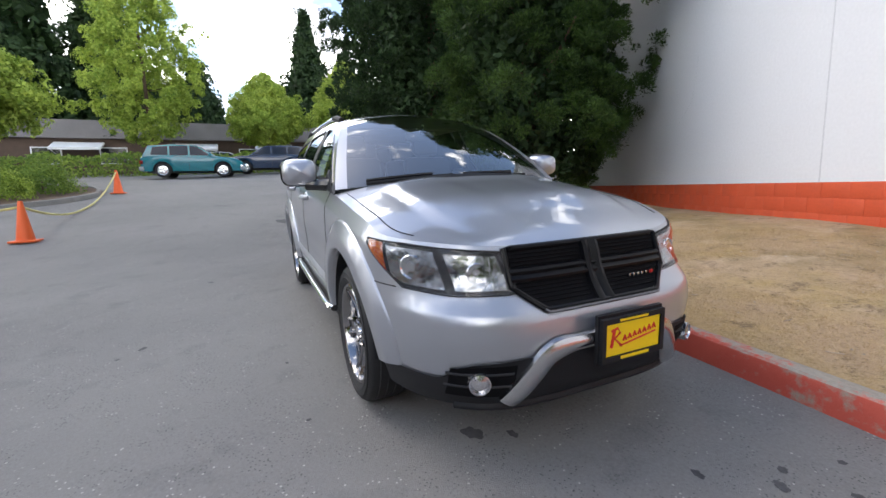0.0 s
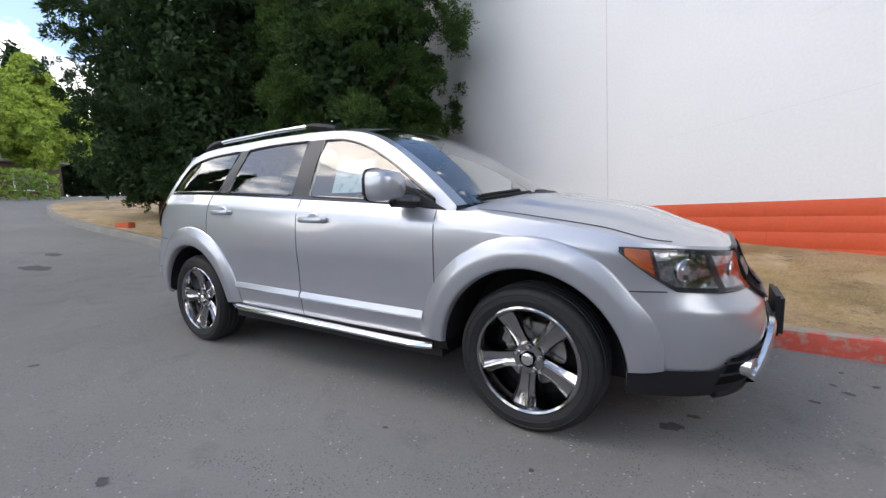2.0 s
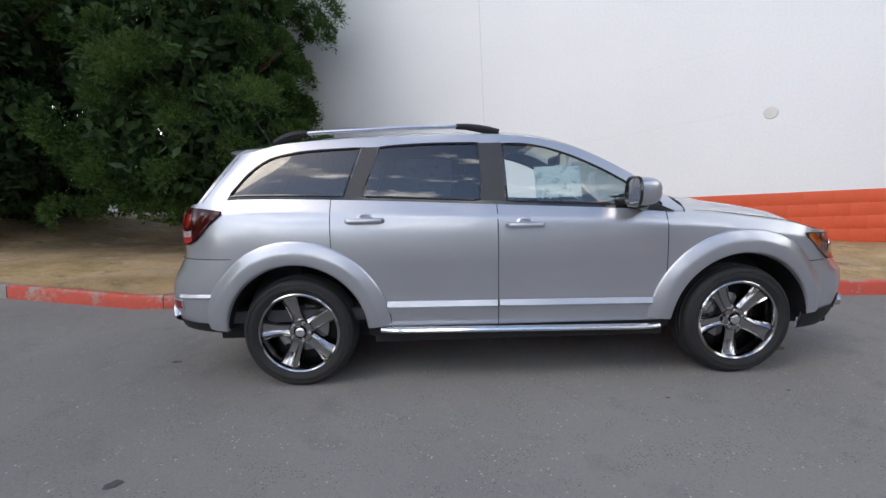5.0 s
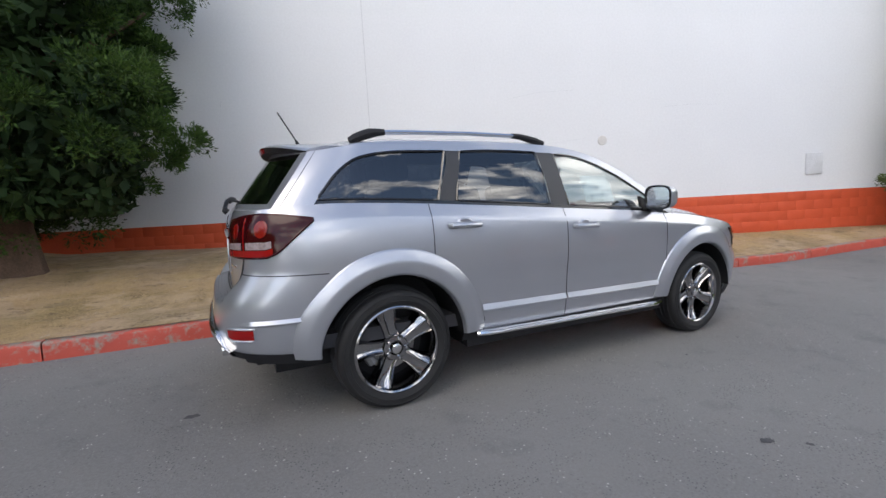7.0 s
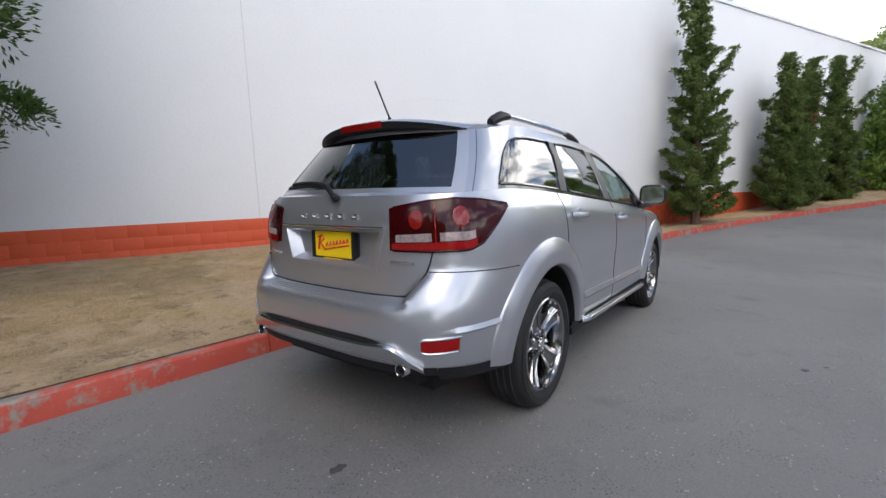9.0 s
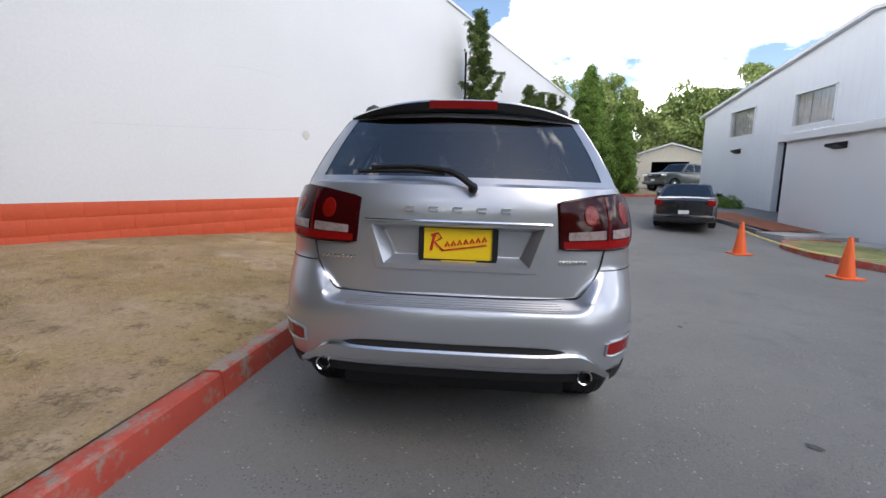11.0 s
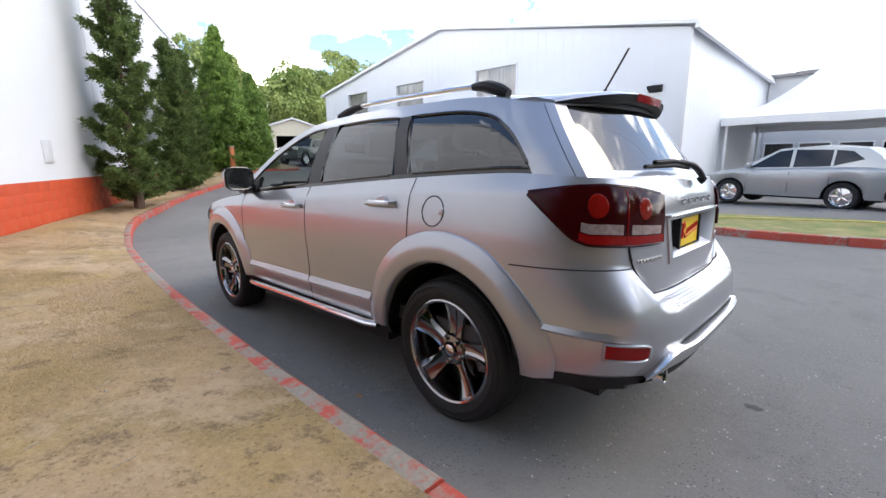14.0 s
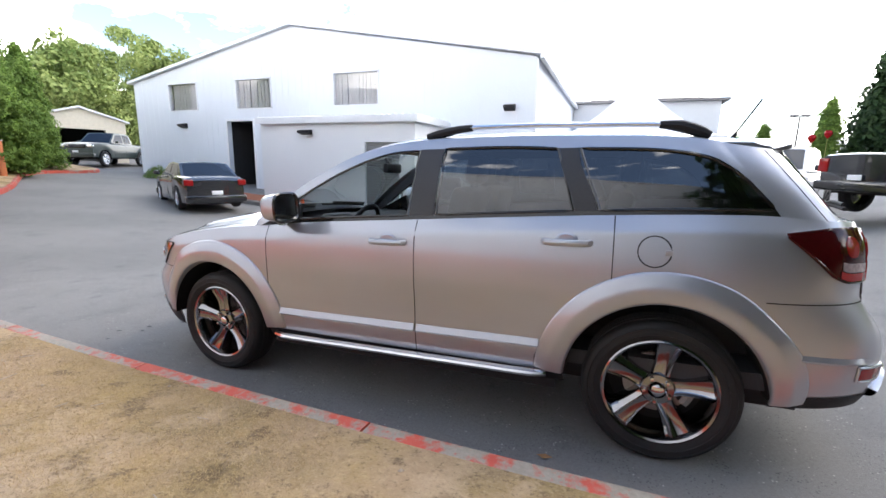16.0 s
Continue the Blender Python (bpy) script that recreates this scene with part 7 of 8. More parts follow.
def vehicle(name, label, category, m, paint, spec, group=""):
    """A parked vehicle from its side outline. spec: half width, wheel radius, wheel places, sill, body outline, cab outline, windows."""
    hw, r, ax, sill_z, deck, cab, wins = spec["hw"], spec["r"], spec["ax"], spec["sill"], spec["deck"], spec["cab"], spec["wins"]
    ob = thing(name, m, label, category, group)
    # lower body: columns along x, cut round the wheels
    x0, x1 = deck[0][0], deck[-1][0]
    xs = sorted(set([round(x, 3) for x in steps(x0, x1, 40)] + [round(a + r * 1.16 * math.cos(math.pi * k / 14), 3) for a in ax for k in range(15)]))
    def low(x):
        z = sill_z
        for a in ax:
            if abs(x - a) < r * 1.16:
                z = max(z, r + math.sqrt((r * 1.16) ** 2 - (x - a) ** 2))
        return z
    def wide(x):
        q = (x - (x0 + x1) / 2) / ((x1 - x0) / 2)
        return hw * (1 - 0.14 * abs(q) ** 6)
    pieces = []
    for side in (-1, 1):
        rows = []
        for x in xs:
            lo, hi = low(x), curve(deck, x)
            rows.append([(x, side * wide(x) * w, lo + (hi - lo) * k) for k, w in ((0, 0.965), (0.25, 0.985), (0.6, 1.0), (0.85, 0.985), (0.96, 0.955), (1.0, 0.91))])
        pieces.append(grid(rows))
    top = [[(x, wide(x) * 0.91 * t, curve(deck, x) + 0.03 * (1 - t * t)) for t in steps(-1, 1, 8)] for x in xs]
    pieces.append(grid(top))
    for x in (x0, x1):
        lo, hi = low(x), curve(deck, x)
        bow = 0.06 if x == x1 else -0.06
        pieces.append(grid([[(x + bow * (1 - t * t), wide(x) * w * t, lo + (hi - lo) * k + (0.03 * (1 - t * t) if k == 1 else 0)) for t in steps(-1, 1, 8)] for k, w in ((0, 0.965), (0.25, 0.985), (0.6, 1.0), (0.85, 0.985), (0.96, 0.955), (1.0, 0.91))]))
    mesh_ob("body", *join(*pieces), paint, ob)
    mesh_ob("underbody", *box(x0 + 0.2, x1 - 0.2, -hw * 0.7, hw * 0.7, sill_z - 0.06, sill_z + 0.3), BLACK_PLASTIC, ob, smooth=False)
    for side in (-1, 1):
        for a in ax:
            rr = r * 1.15
            mesh_ob("wheel_housing", *grid([[(a + rr * math.cos(b), side * wide(a) * 0.97, r + rr * math.sin(b)), (a + rr * math.cos(b), side * hw * 0.6, r + rr * math.sin(b)), (a, side * hw * 0.58, r)] for b in steps(0, math.pi, 14)]), BLACK_PLASTIC, ob)
    # cab: outline points run from rear base over the roof to the front base
    zb, zt = min(p[1] for p in cab), max(p[1] for p in cab)
    def cab_y(z):
        return hw * (0.9 - 0.17 * (z - zb) / (zt - zb))
    rows = [[(x, cab_y(z) * t, z + 0.04 * (1 - t * t) * (1 if z > zb + 0.3 else 0)) for t in steps(-1, 1, 8)] for x, z in cab]
    mesh_ob("cab", *join(grid(rows), *[([(x, s * cab_y(z), z) for x, z in cab], [tuple(range(len(cab)))]) for s in (-1, 1)]), paint, ob, smooth=False)
    for side in (-1, 1):
        for win in wins:
            mesh_ob("side_window", [(x, side * (cab_y(z) + 0.006), z) for x, z in win], [tuple(range(len(win)))], SCREEN, ob, smooth=False)
    def pane(a, b, nm):
        (xa, za), (xb, zb_) = a, b
        d = Vector((zb_ - za, 0, xa - xb)).normalized() * 0.008
        if d.z < 0:
            d = -d
        q = [[(xa + (xb - xa) * s + d.x, cab_y(za + (zb_ - za) * s) * 0.9 * t, za + (zb_ - za) * s + d.z + 0.04 * (1 - t * t) * s) for t in steps(-1, 1, 8)] for s in steps(0.06, 0.92, 4)]
        mesh_ob(nm, *grid(q), spec.get("screen", SCREEN), ob)
    pane(cab[-1], cab[-2], "windscreen")
    pane(cab[0], cab[1], "rear_screen")
    # lamps, bumpers, grille, plate
    zl0 = spec.get("lamp", curve(deck, x1) - 0.2)
    for side in (-1, 1):
        mesh_ob("headlamp", *box(x1 - 0.1, x1 + 0.045, side * hw * 0.75 - 0.16, side * hw * 0.75 + 0.16, zl0 - spec.get("lamp_h", 0.08), zl0 + 0.08, 0.03), REFLECTOR, ob)
        zr = spec.get("tail", curve(deck, x0) - 0.22)
        mesh_ob("tail_lamp", *box(x0 - 0.045, x0 + 0.1, side * hw * 0.8 - 0.12, side * hw * 0.8 + 0.12, zr - spec.get("tail_h", 0.08), zr + spec.get("tail_h", 0.08), 0.02), LENS_RED, ob)
    mesh_ob("grille", *box(x1 - 0.05, x1 + 0.075, -hw * 0.5, hw * 0.5, zl0 - 0.14, zl0 + 0.08, 0.02), spec.get("grille", GLOSS_BLACK), ob)
    if spec.get("bold"):
        # tall truck face: framed grille with bars and an oval badge, slotted bumper, dark valance
        g0, g1, gw = zl0 - 0.3, zl0 + 0.14, hw * 0.56
        mesh_ob("grille_opening", *box(x1 - 0.05, x1 + 0.09, -gw, gw, g0, g1, 0.02), GLOSS_BLACK, ob)
        mesh_ob("grille_frame", *tube([(x1 + 0.09, -gw, g0), (x1 + 0.09, gw, g0), (x1 + 0.09, gw, g1), (x1 + 0.09, -gw, g1)], 0.03, 8, True), CHROME, ob)
        for k in range(2):
            z = g0 + 0.13 + 0.15 * k
            mesh_ob("grille_bar", *box(x1 + 0.02, x1 + 0.125, -gw + 0.03, gw - 0.03, z, z + 0.065, 0.02), BRUSHED, ob)
        mesh_ob("badge", *moved(lathe([(0.0, -0.02), (0.15, -0.02), (0.17, 0.0), (0.15, 0.02), (0.0, 0.02)], 24, "z"), Matrix.Translation((x1 + 0.13, 0, g0 + 0.24)) @ Matrix.Rotation(radians(90), 4, "Y") @ Matrix.Diagonal((0.5, 1.0, 1.0, 1.0))), GLOSS_BLACK, ob)
        for side in (-1, 1):
            mesh_ob("bumper_slot", *box(x1 + 0.05, x1 + 0.112, side * 0.47 - 0.24, side * 0.47 + 0.24, sill_z + 0.07, sill_z + 0.18, 0.01), BLACK_PLASTIC, ob)
        mesh_ob("valance", *box(x1 - 0.3, x1 + 0.04, -hw * 0.88, hw * 0.88, sill_z - 0.2, sill_z + 0.02, 0.03), BLACK_PLASTIC, ob)
    for x, s in ((x1, 1), (x0, -1)):
        mesh_ob("bumper", *box(x - (0.12 if s > 0 else 0.1), x + (0.1 if s > 0 else 0.12), -hw * 0.93, hw * 0.93, sill_z + 0.02, sill_z + 0.24, 0.05), spec.get("bumper", paint), ob)
        mesh_ob("number_plate", *box(x + s * 0.115 - 0.01, x + s * 0.115 + 0.01, -0.15, 0.15, sill_z + 0.26, sill_z + 0.38, 0.004), PAPER, ob)
    for side in (-1, 1):
        xm = cab[-1][0] - 0.35
        mesh_ob("door_mirror", *box(xm - 0.06, xm + 0.06, side * (hw + 0.08) - 0.09, side * (hw + 0.08) + 0.09, zb + 0.05, zb + 0.2, 0.03), spec.get("mirror", paint), ob)
        mesh_ob("door_gap", *join(*[tube([(x, side * (wide(x) * 1.001), sill_z + 0.08), (x, side * wide(x) * 0.985, curve(deck, x) - 0.1)], 0.006, 4) for x in spec.get("gaps", ())]), SEAM, ob)
        for x in ax:
            wheel_thing(ob, x, side * (hw - 0.12), r, side, spec.get("rims", REFLECTOR))
    return ob


def park(x, y, heading):
    return Matrix.Translation(stand(x, y)) @ Matrix.Rotation(radians(heading), 4, "Z")


SEDAN = dict(hw=0.93, r=0.35, ax=(-1.5, 1.5), sill=0.24, deck=[(-2.5, 0.9), (-2.3, 1.0), (-1.6, 1.04), (0.9, 0.98), (1.8, 0.9), (2.3, 0.78), (2.5, 0.6)], cab=[(-1.95, 1.0), (-1.15, 1.42), (-0.2, 1.46), (0.45, 1.4), (1.3, 0.96)],
             wins=[[(-1.5, 1.06), (-1.1, 1.36), (-0.28, 1.4), (-0.28, 1.05)], [(-0.2, 1.05), (-0.2, 1.4), (0.4, 1.35), (1.0, 1.03)]], gaps=(-0.25, 0.95, -1.05), tail=0.86, tail_h=0.09)
SUV = dict(hw=0.93, r=0.37, ax=(-1.36, 1.36), sill=0.32, deck=[(-2.3, 1.0), (-2.1, 1.08), (0.8, 1.06), (1.5, 1.03), (2.1, 0.92), (2.3, 0.75)], cab=[(-2.22, 1.05), (-1.95, 1.6), (-0.8, 1.68), (0.2, 1.62), (1.15, 1.04)],
           wins=[[(-1.85, 1.14), (-1.75, 1.54), (-1.1, 1.58), (-1.1, 1.12)], [(-1.02, 1.12), (-1.02, 1.58), (-0.2, 1.6), (-0.2, 1.11)], [(-0.12, 1.11), (-0.12, 1.6), (0.2, 1.56), (0.85, 1.1)]], gaps=(-0.16, 0.9, -1.06), bumper=BLACK_PLASTIC)
CROSSOVER = dict(SUV, deck=[(-2.28, 1.02), (-2.12, 1.14), (0.8, 1.06), (1.5, 1.02), (2.1, 0.9), (2.3, 0.72)], cab=[(-2.2, 1.1), (-1.98, 1.42), (-1.7, 1.62), (-0.8, 1.7), (0.2, 1.63), (1.2, 1.04)],
                 wins=[[(-1.68, 1.34), (-1.42, 1.55), (-1.08, 1.59), (-1.08, 1.17)], [(-1.02, 1.16), (-1.02, 1.59), (-0.2, 1.61), (-0.2, 1.13)], [(-0.12, 1.13), (-0.12, 1.61), (0.2, 1.57), (0.88, 1.11)]], tail=1.08, tail_h=0.09)
PICKUP = dict(hw=1.02, r=0.47, ax=(-1.8, 1.95), sill=0.55, deck=[(-3.0, 1.36), (-2.9, 1.4), (0.9, 1.38), (1.7, 1.42), (2.6, 1.36), (2.9, 1.2)], cab=[(-1.05, 1.38), (-0.95, 2.0), (-0.3, 2.08), (0.55, 2.04), (1.25, 1.42)],
              wins=[[(-0.85, 1.46), (-0.82, 1.94), (-0.15, 1.97), (-0.15, 1.46)], [(-0.06, 1.46), (-0.06, 1.97), (0.5, 1.95), (1.0, 1.46)]], gaps=(-0.1, 1.1, -1.0), lamp=1.2, tail=1.15, tail_h=0.16)
LIFTED = dict(PICKUP, r=0.5, sill=0.58, lamp=1.2, tail=1.2)
BLACK_PAINT = material("black_car_paint", (0.012, 0.012, 0.014), 0.2, vary=0.05, coat=0.9)
vehicle("black_sedan", "black saloon car parked by the hall door", "car", park(12.45, -7.95, -27), BLACK_PAINT, SEDAN)
vehicle("silver_crossover", "pale silver crossover parked beside the hall", "car", park(-1.28, -14.3, -14), material("pale_silver_paint", (0.36, 0.38, 0.4), 0.3, metal=0.5, vary=0.04, coat=0.8), dict(CROSSOVER, rims=CHROME))
vehicle("white_pickup", "tall white pickup truck with a chrome grille", "truck", park(-5.68, -13.0, 62), material("white_car_paint", (0.75, 0.76, 0.78), 0.25, vary=0.03, coat=0.8), dict(LIFTED, bold=True, lamp_h=0.2, bumper=CHROME, mirror=BLACK_PLASTIC, rims=BLACK_PLASTIC))
vehicle("black_pickup", "black pickup truck parked in the lot", "truck", park(-8.85, -11.1, 210), BLACK_PAINT, dict(PICKUP, rims=CHROME))
vehicle("teal_suv", "teal and grey sport utility car on the road", "car", Matrix.Translation(stand(-22.9, -3.6)) @ Matrix.Rotation(radians(86), 4, "Z"), material("teal_car_paint", (0.01, 0.16, 0.2), 0.25, vary=0.05, coat=0.8), dict(SUV, bumper=material("two_tone_grey_paint", (0.3, 0.34, 0.36), 0.4)))
vehicle("blue_suv", "dark blue sport utility car on the road", "car", Matrix.Translation(stand(-25.4, 0.15)) @ Matrix.Rotation(radians(-93), 4, "Z"), material("dark_blue_car_paint", (0.012, 0.03, 0.07), 0.25, vary=0.05, coat=0.8), SUV)
vehicle("silver_sedan", "silver saloon car parked behind the hedge", "car", park(-33, -2.6, 90), material("grey_silver_paint", (0.42, 0.44, 0.46), 0.3, metal=0.5, vary=0.04, coat=0.8), SEDAN)
vehicle("dark_pickup", "dark green pickup truck parked by the far shed", "truck", park(29.6, -15.6, 118), material("dark_green_car_paint", (0.03, 0.045, 0.04), 0.3, vary=0.05, coat=0.7), PICKUP)
vehicle("white_sedan", "white saloon car parked beyond the hall corner", "car", park(30.5, -20.3, 165), material("plain_white_paint", (0.6, 0.62, 0.64), 0.3, vary=0.04, coat=0.7), SEDAN)


# ---- buildings and canopy farther off ----
def make_tent():
    x, y = -1.8, -23.6
    z = ground_z(x, y)
    t = thing("marquee", Matrix.Translation((x, y, z)), "white peaked marquee over the car lot", "tent")
    canvas = material("white_canvas", (0.78, 0.79, 0.8), 0.7, vary=0.04)
    rows = []
    for s in steps(0, 1, 14):
        half = 3.75 * (1 - s) + 0.05
        h = 3.0 - z + 3.2 * s**1.6
        ring = []
        for k in range(33):
            a = 2 * math.pi * k / 32
            q = max(abs(math.cos(a)), abs(math.sin(a)))
            ring.append((half * math.cos(a) / q, half * math.sin(a) / q, h))
        rows.append(ring)
    rows.insert(0, [(p[0], p[1], 2.66 - z + 0.05 * abs(math.sin(k * math.pi / 4))) for k, p in enumerate(rows[0])])
    mesh_ob("canopy", *grid(rows), canvas, t)
    for sx in (-1, 1):
        for sy in (-1, 1):
            mesh_ob("pole", *tube([(sx * 3.6, sy * 3.6, -0.2), (sx * 3.6, sy * 3.6, 2.95 - z)], 0.06, 8), TRIM_WHITE, t)


make_tent()


def low_building(name, label, x0, x1, y0, y1, h, wall_mat, roof_mat, wins=(), roof_h=0.5, base=None):
    z = base if base is not None else min(ground_z(x0, y0), ground_z(x1, y1)) - 0.3
    b = thing(name, Matrix.Translation((0, 0, z)), label, "building")
    mesh_ob("wall", *join(box(x0, x1, y0, y0 + 0.25, 0, h), box(x0, x1, y1 - 0.25, y1, 0, h), box(x0, x0 + 0.25, y0 + 0.25, y1 - 0.25, 0, h), box(x1 - 0.25, x1, y0 + 0.25, y1 - 0.25, 0, h)), wall_mat, b, smooth=False)
    mesh_ob("roof", *join(box(x0 - 0.4, x1 + 0.4, y0 - 0.4, y1 + 0.4, h, h + 0.14), box(x0 + 1, x1 - 1, y0 + 1, y1 - 1, h + 0.14, h + roof_h)), roof_mat, b, smooth=False)
    for face, a, c, lo, hi in wins:
        if face == "y1":
            piece, fr = box(a, c, y1 + 0.004, y1 + 0.02, lo, hi), join(box(a - 0.08, a, y1, y1 + 0.05, lo - 0.08, hi + 0.08), box(c, c + 0.08, y1, y1 + 0.05, lo - 0.08, hi + 0.08), box(a, c, y1, y1 + 0.05, hi, hi + 0.08), box(a, c, y1, y1 + 0.05, lo - 0.08, lo))
        else:
            piece, fr = box(x1 + 0.004, x1 + 0.02, a, c, lo, hi), join(box(x1, x1 + 0.05, a - 0.08, a, lo - 0.08, hi + 0.08), box(x1, x1 + 0.05, c, c + 0.08, lo - 0.08, hi + 0.08), box(x1, x1 + 0.05, a, c, hi, hi + 0.08), box(x1, x1 + 0.05, a, c, lo - 0.08, lo))
        w = mesh_ob("window", *fr, TRIM_WHITE, b, smooth=False)
        mesh_ob("pane", *piece, GLOSS_BLACK, w, smooth=False)
    return b


low_building("sales_building", "long pale grey sales building behind the marquee", -7, 2.0, -42, -30, 6.6, material("pale_grey_render", (0.55, 0.57, 0.6), 0.7, vary=0.06, scale=0.5), ROOF_GREY,
             [("y1", x, x + 1.3, 1.6, 2.9) for x in (-6.2, -4.5, -2.8, -1.1, 0.5)], 0.4)
timber = material("brown_stained_timber", (0.085, 0.055, 0.04), 0.8, vary=0.25, scale=2)
homes = low_building("motel_row", "long low brown building with a grey roof behind the hedge", -44, -37, -30, 9, 2.7, timber, ROOF_GREY, [("x1", y, y + 1.6, 0.9, 2.0) for y in (-24, -19.5, -15, -11, -5, -1.5, 3.5, 6.5)], 1.5, base=ground_z(-37, -8) - 0.1)
for k, y in enumerate((-21, -12.2, -4.6, 1.2)):
    aw = thing("awning", Matrix.Translation((-36.98, y, ground_z(-37, -8))), "white canvas awning on the low brown building", "awning", "white awnings")
    mesh_ob("canvas", *prism([(0, 2.35), (1.3, 1.85), (1.3, 1.68), (0, 2.2)], -1.5, 1.5, "y"), PAPER, aw, smooth=False)
    for s in (-1, 1):
        mesh_ob("strut", *tube([(0.02, s * 1.4, 1.4), (1.25, s * 1.4, 1.72)], 0.02, 6), TRIM_WHITE, aw)
# small cream shed at the end of the drive
shed = thing("cream_shed", Matrix.Translation((33.6, -16.4, ground_z(33, -16.4) - 0.05)) @ Matrix.Rotation(radians(-20), 4, "Z"), "small cream gabled shed with an open garage door", "building")
cream = material("cream_boards", (0.6, 0.55, 0.44), 0.8, vary=0.1)
mesh_ob("front_wall", *join(prism([(-2.6, 0), (-1.4, 0), (-1.4, 2.3), (-2.6, 2.3)], 0, 0.15, "x"), prism([(1.4, 0), (2.6, 0), (2.6, 2.3), (1.4, 2.3)], 0, 0.15, "x"), prism([(-2.6, 2.3), (2.6, 2.3), (2.6, 2.9), (0, 3.7), (-2.6, 2.9)], 0, 0.15, "x")), cream, shed, smooth=False)
mesh_ob("side_wall", *box(0.15, 6, -2.6, -2.45, 0, 2.9), cream, shed, smooth=False)
mesh_ob("side_wall", *box(0.15, 6, 2.45, 2.6, 0, 2.9), cream, shed, smooth=False)
# back wall near black: the unlit inside of the garage put into colour
mesh_ob("back_wall", *box(5.85, 6, -2.45, 2.45, 0, 3.2), DARK, shed, smooth=False)
for s in (-1, 1):
    mesh_ob("roof", *prism([(0, 3.72), (s * 2.85, 2.84), (s * 2.85, 2.94), (0, 3.84)], -0.25, 6.2, "x"), TRIM_WHITE, shed, smooth=False)


def lamp_post(x, y, h, group="lot lamps"):
    p = thing("street_lamp", Matrix.Translation(stand(x, y)), "tall car-lot lamp with two flat heads", "lamp", group)
    mesh_ob("pole", *tube([(0, 0, -0.1), (0, 0, h)], [0.1, 0.06], 8), ROOF_GREY, p)
    for s in (-1, 1):
        mesh_ob("head", *box(s * 0.1 - (0.5 if s < 0 else 0), s * 0.1 + (0.5 if s > 0 else 0), -0.2, 0.2, h - 0.05, h + 0.12, 0.02), ROOF_GREY, p)


lamp_post(-13.3, -37, 5.0)
lamp_post(-21, -31, 8.0)
for k, (x, y, z) in enumerate([(-13.9, -36, 3.3), (-14.8, -36, 3.5), (-18.4, -31, 4.2)]):
    bl = thing("balloon", Matrix.Translation((x, y, ground_z(x, y))), "small red balloon on a string over the lot", "balloon", "lot balloons")
    mesh_ob("skin", *lathe([(0.0, z - 0.34), (0.05, z - 0.3), (0.2, z - 0.12), (0.26, z + 0.05), (0.18, z + 0.23), (0.0, z + 0.3)], 16, "z"), LENS_RED, bl)
    mesh_ob("string", *tube([(0, 0, 0), (0, 0, z - 0.32)], 0.01, 4), ROPE, bl)


# ---- courses of the orange band ----
def make_band():
    """Blocks of the foot band: three courses in running bond, the nearest as pieces."""
    sizes = {}
    count, rest = 0, []
    for c in range(4):
        z1 = BAND_TOP - 0.002 - 0.2 * c
        z0 = z1 - 0.1975
        a = WALL_FROM + (0.2 if c % 2 else 0.0)
        if c % 2:
            rest.append(box(WALL_FROM, a - 0.004, 0.0, 0.02, z0, z1))
        while a < WALL_TO - 0.05:
            b = min(a + 0.4, WALL_TO) - 0.0025
            if -6 < a < 13.5 and c < 4 and b - a > 0.3:
                if "full" not in sizes:
                    v, f = box(0, 0.3975, -0.002, 0.02, 0, 0.1975, 0.001)
                    sizes["full"] = mesh_ob("block", v, f, BLOCK_ORANGE, wall)
                    blk = sizes["full"]
                else:
                    blk = sizes["full"].copy()
                    scene.collection.objects.link(blk)
                blk.location = (a, random.uniform(-0.002, 0.001), z0)
            else:
                rest.append(box(a, b, -0.001, 0.02, z0, z1))
            a += 0.4
    ob = mesh_ob("far_blocks", *join(*rest), BLOCK_ORANGE, wall, smooth=False)
    ob["kind"] = "stuff"


make_band()


# ---- litter and stains ----
def scatter():
    rng = random.Random(4)
    leaf_mat = material("dry_fallen_leaf", (0.32, 0.17, 0.07), 0.8, vary=0.3)
    for k in range(46):
        i = rng.randrange(4, len(near_path) - 4)
        p = near_path[i]
        o = rng.uniform(-0.5, 2.4)
        x, y = p.x + rng.uniform(-0.2, 0.2), p.y + o
        if -0.06 < o < 0.22 or x > 12 or x < -8:
            continue
        z = ground_z(x, y) + 0.004 if o < 0 else None
        if z is None:
            continue
        s = rng.uniform(0.025, 0.05)
        lf = mesh_ob("fallen_leaf", [(-s, 0, 0.002), (0, -s * 0.5, 0.006), (s, 0, 0.012), (0, s * 0.5, 0.006)], [(0, 1, 2), (0, 2, 3)], leaf_mat, smooth=False)
        lf.matrix_world = Matrix.Translation((x, y, z)) @ Matrix.Rotation(rng.uniform(0, 6), 4, "Z")
        tagged(lf, "dry brown leaf lying on the asphalt", "leaf", "fallen leaves")


scatter()


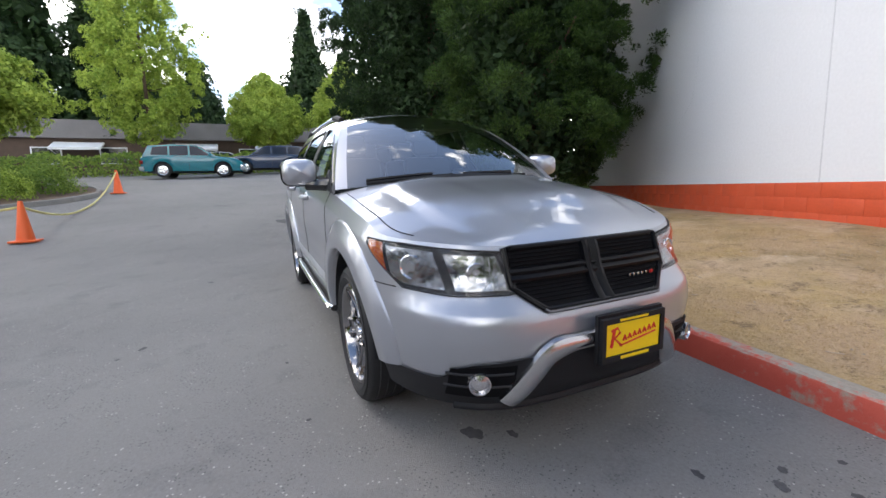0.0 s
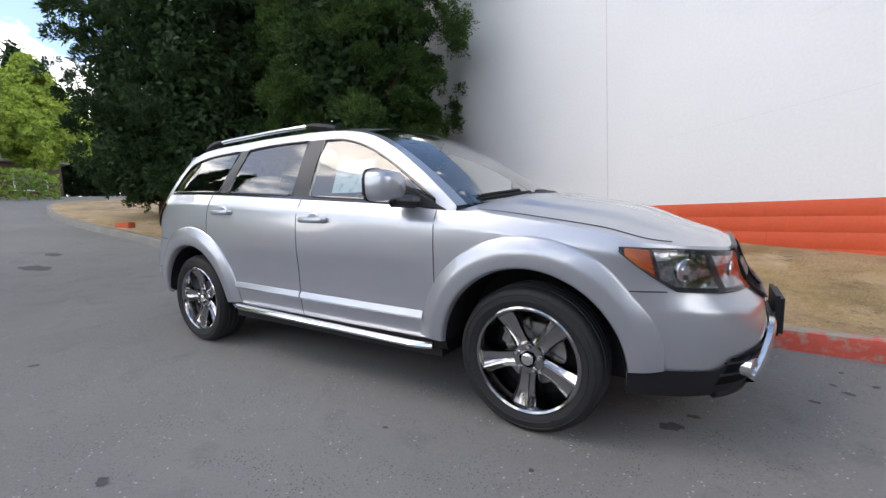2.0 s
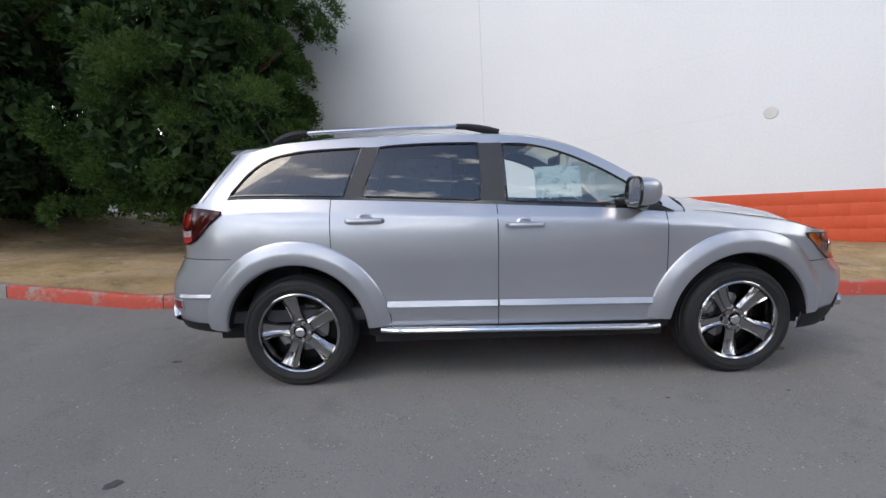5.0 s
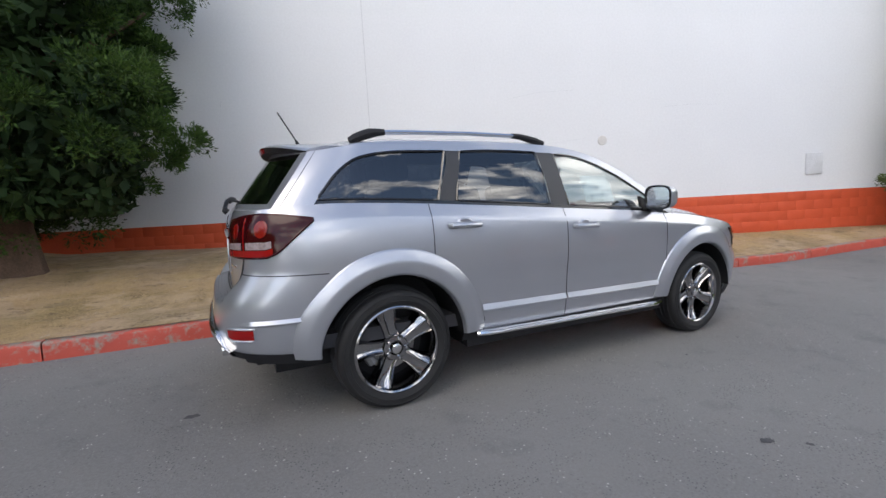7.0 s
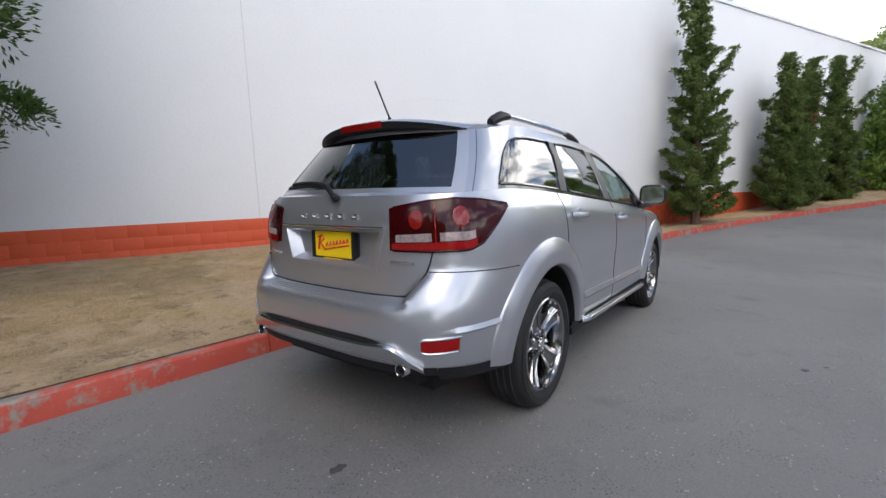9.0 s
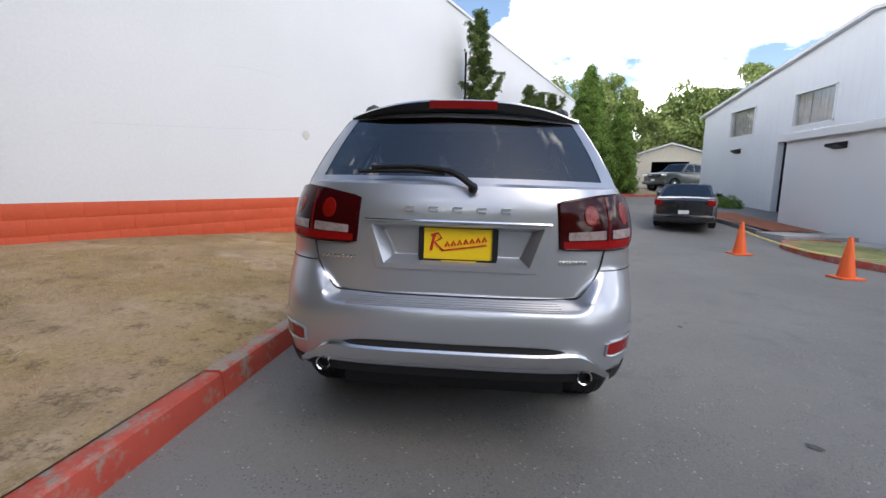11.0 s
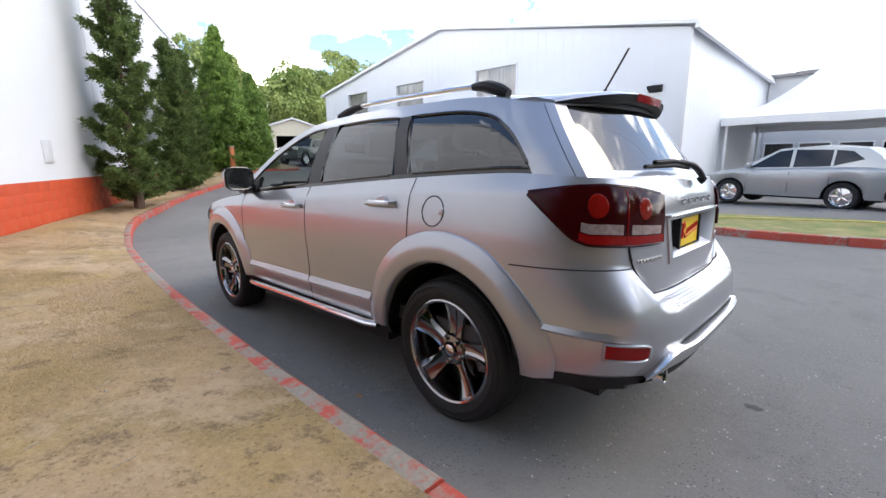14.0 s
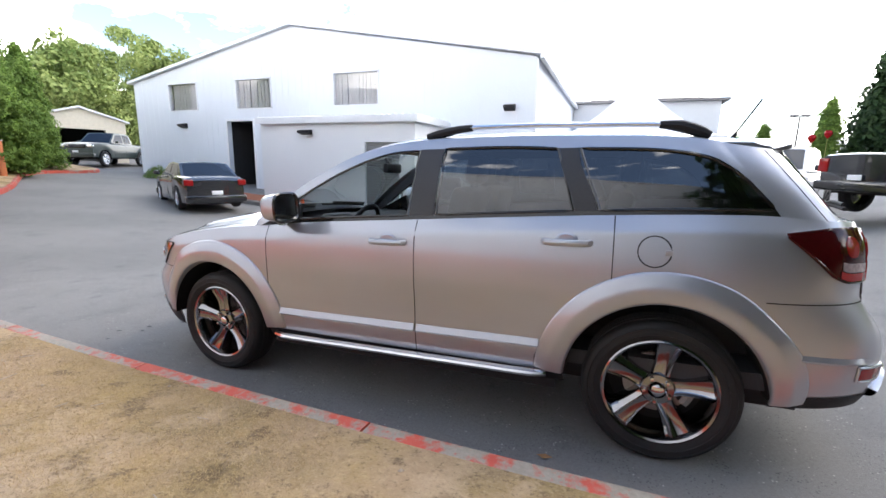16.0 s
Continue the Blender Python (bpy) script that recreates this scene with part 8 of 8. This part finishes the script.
def stains():
    """Old oil drips on the asphalt."""
    oil = material("oil_stain", (0.06, 0.06, 0.062), 0.75, vary=0.4, scale=12, fine=60)
    rng = random.Random(9)
    for k, (x, y, r) in enumerate([(2.05, -0.44, 0.075), (2.14, -0.28, 0.04), (2.69, 0.21, 0.035), (2.87, 0.42, 0.04), (2.82, 0.52, 0.03), (2.9, 0.77, 0.025), (3.02, 0.6, 0.03), (0.82, -1.15, 0.02), (-2.56, -0.34, 0.05), (0.05, -2.08, 0.045), (0.2, -2.2, 0.025), (1.58, -1.11, 0.02), (-2.0, -1.77, 0.05), (-6.4, -0.6, 0.3), (-7.4, -0.1, 0.22)]):
        pts = []
        for a in steps(0, 2 * math.pi, 30)[:-1]:
            q = 0.7 * r * (1 + 0.2 * math.sin(2 * a + k) + 0.12 * math.sin(5 * a + 2 * k) + 0.05 * rng.uniform(-1, 1))
            px, py = x + q * math.cos(a), y + 0.8 * q * math.sin(a)
            pts.append((px, py, ground_z(px, py) + 0.0035))
        st = mesh_ob("oil_stain", pts, [tuple(range(len(pts)))], oil, smooth=False)
        tagged(st, "dark oil drip stain on the asphalt", "stain", "oil stains", "structure")


stains()


def grass_tufts():
    """Short dry blades over the lawn near the drive."""
    rng = np.random.default_rng(17)
    pts = []
    me = lawn.data
    tri = []
    for poly in me.polygons:
        c = poly.center
        if -9 < c.x < 14 and c.y < 9:
            tri.append(([me.vertices[i].co.copy() for i in poly.vertices], poly.area))
    for vs, area in tri:
        k = rng.poisson(area * (6500 if -5 < vs[0].x < 6 and vs[0].y < 4.5 else 1800))
        for _ in range(k):
            a, b = rng.uniform(0, 1, 2)
            p = vs[0].lerp(vs[1], a).lerp(vs[3].lerp(vs[2], a), b)
            if noise.noise(Vector((p.x, p.y, 5)) * 0.7) + 0.6 * noise.noise(Vector((p.x, p.y, 9)) * 2.3) > -0.12:
                pts.append(p)
    pos = np.array(pts)
    n = len(pos)
    ang = rng.uniform(0, 6.283, n)
    h = rng.uniform(0.004, 0.02, n)
    lean = rng.normal(0, 0.013, (n, 2))
    w = np.stack([np.cos(ang), np.sin(ang), 0 * ang], 1) * 0.0014
    tip = pos + np.stack([lean[:, 0], lean[:, 1], h], 1)
    verts = np.stack([pos - w, pos + w, tip], 1).reshape(-1, 3)
    m2 = bpy.data.meshes.new("dry_grass")
    m2.vertices.add(3 * n)
    m2.vertices.foreach_set("co", verts.astype(np.float32).ravel())
    m2.loops.add(3 * n)
    m2.loops.foreach_set("vertex_index", np.arange(3 * n, dtype=np.int32))
    m2.polygons.add(n)
    m2.polygons.foreach_set("loop_start", np.arange(0, 3 * n, 3, dtype=np.int32))
    m2.update(calc_edges=True)
    m2.materials.append(foliage("straw_blades", (0.34, 0.235, 0.115), (0.62, 0.47, 0.26), 0.8))
    tagged(new("dry_grass", m2), "short parched straw-coloured grass on the lawn", "grass", kind="stuff")


grass_tufts()


def lawn_litter():
    """Small stones and twig ends lying about on the lawn and in the gutter."""
    rng = random.Random(23)
    pieces = []
    spots = [f for f in lawn.data.polygons if -5 < f.center.x < 8 and f.center.y < 5.5]
    for k in range(260):
        c = spots[rng.randrange(len(spots))].center
        x, y, z = c.x + rng.uniform(-0.15, 0.15), c.y + rng.uniform(-0.08, 0.08), c.z
        if k % 3:
            r = rng.uniform(0.006, 0.018)
            pieces.append(moved(([(-r, 0, 0), (0, -r * 0.8, 0.002), (r, 0, 0), (0, r * 0.7, 0.001), (0, 0, r * 0.8)], [(0, 1, 4), (1, 2, 4), (2, 3, 4), (3, 0, 4)]), Matrix.Translation((x, y, z - 0.001)) @ Matrix.Rotation(rng.uniform(0, 6), 4, "Z")))
        else:
            ln, a = rng.uniform(0.03, 0.09), rng.uniform(0, 6.28)
            pieces.append(tube([(x, y, z + 0.004), (x + ln * math.cos(a), y + ln * math.sin(a), z + 0.008)], 0.003, 4))
    ob = mesh_ob("lawn_litter", *join(*pieces), material("pale_litter", (0.42, 0.35, 0.27), 0.9, vary=0.5, scale=3), smooth=False)
    tagged(ob, "small pale stones and twigs on the dry lawn", "litter", kind="stuff")


lawn_litter()
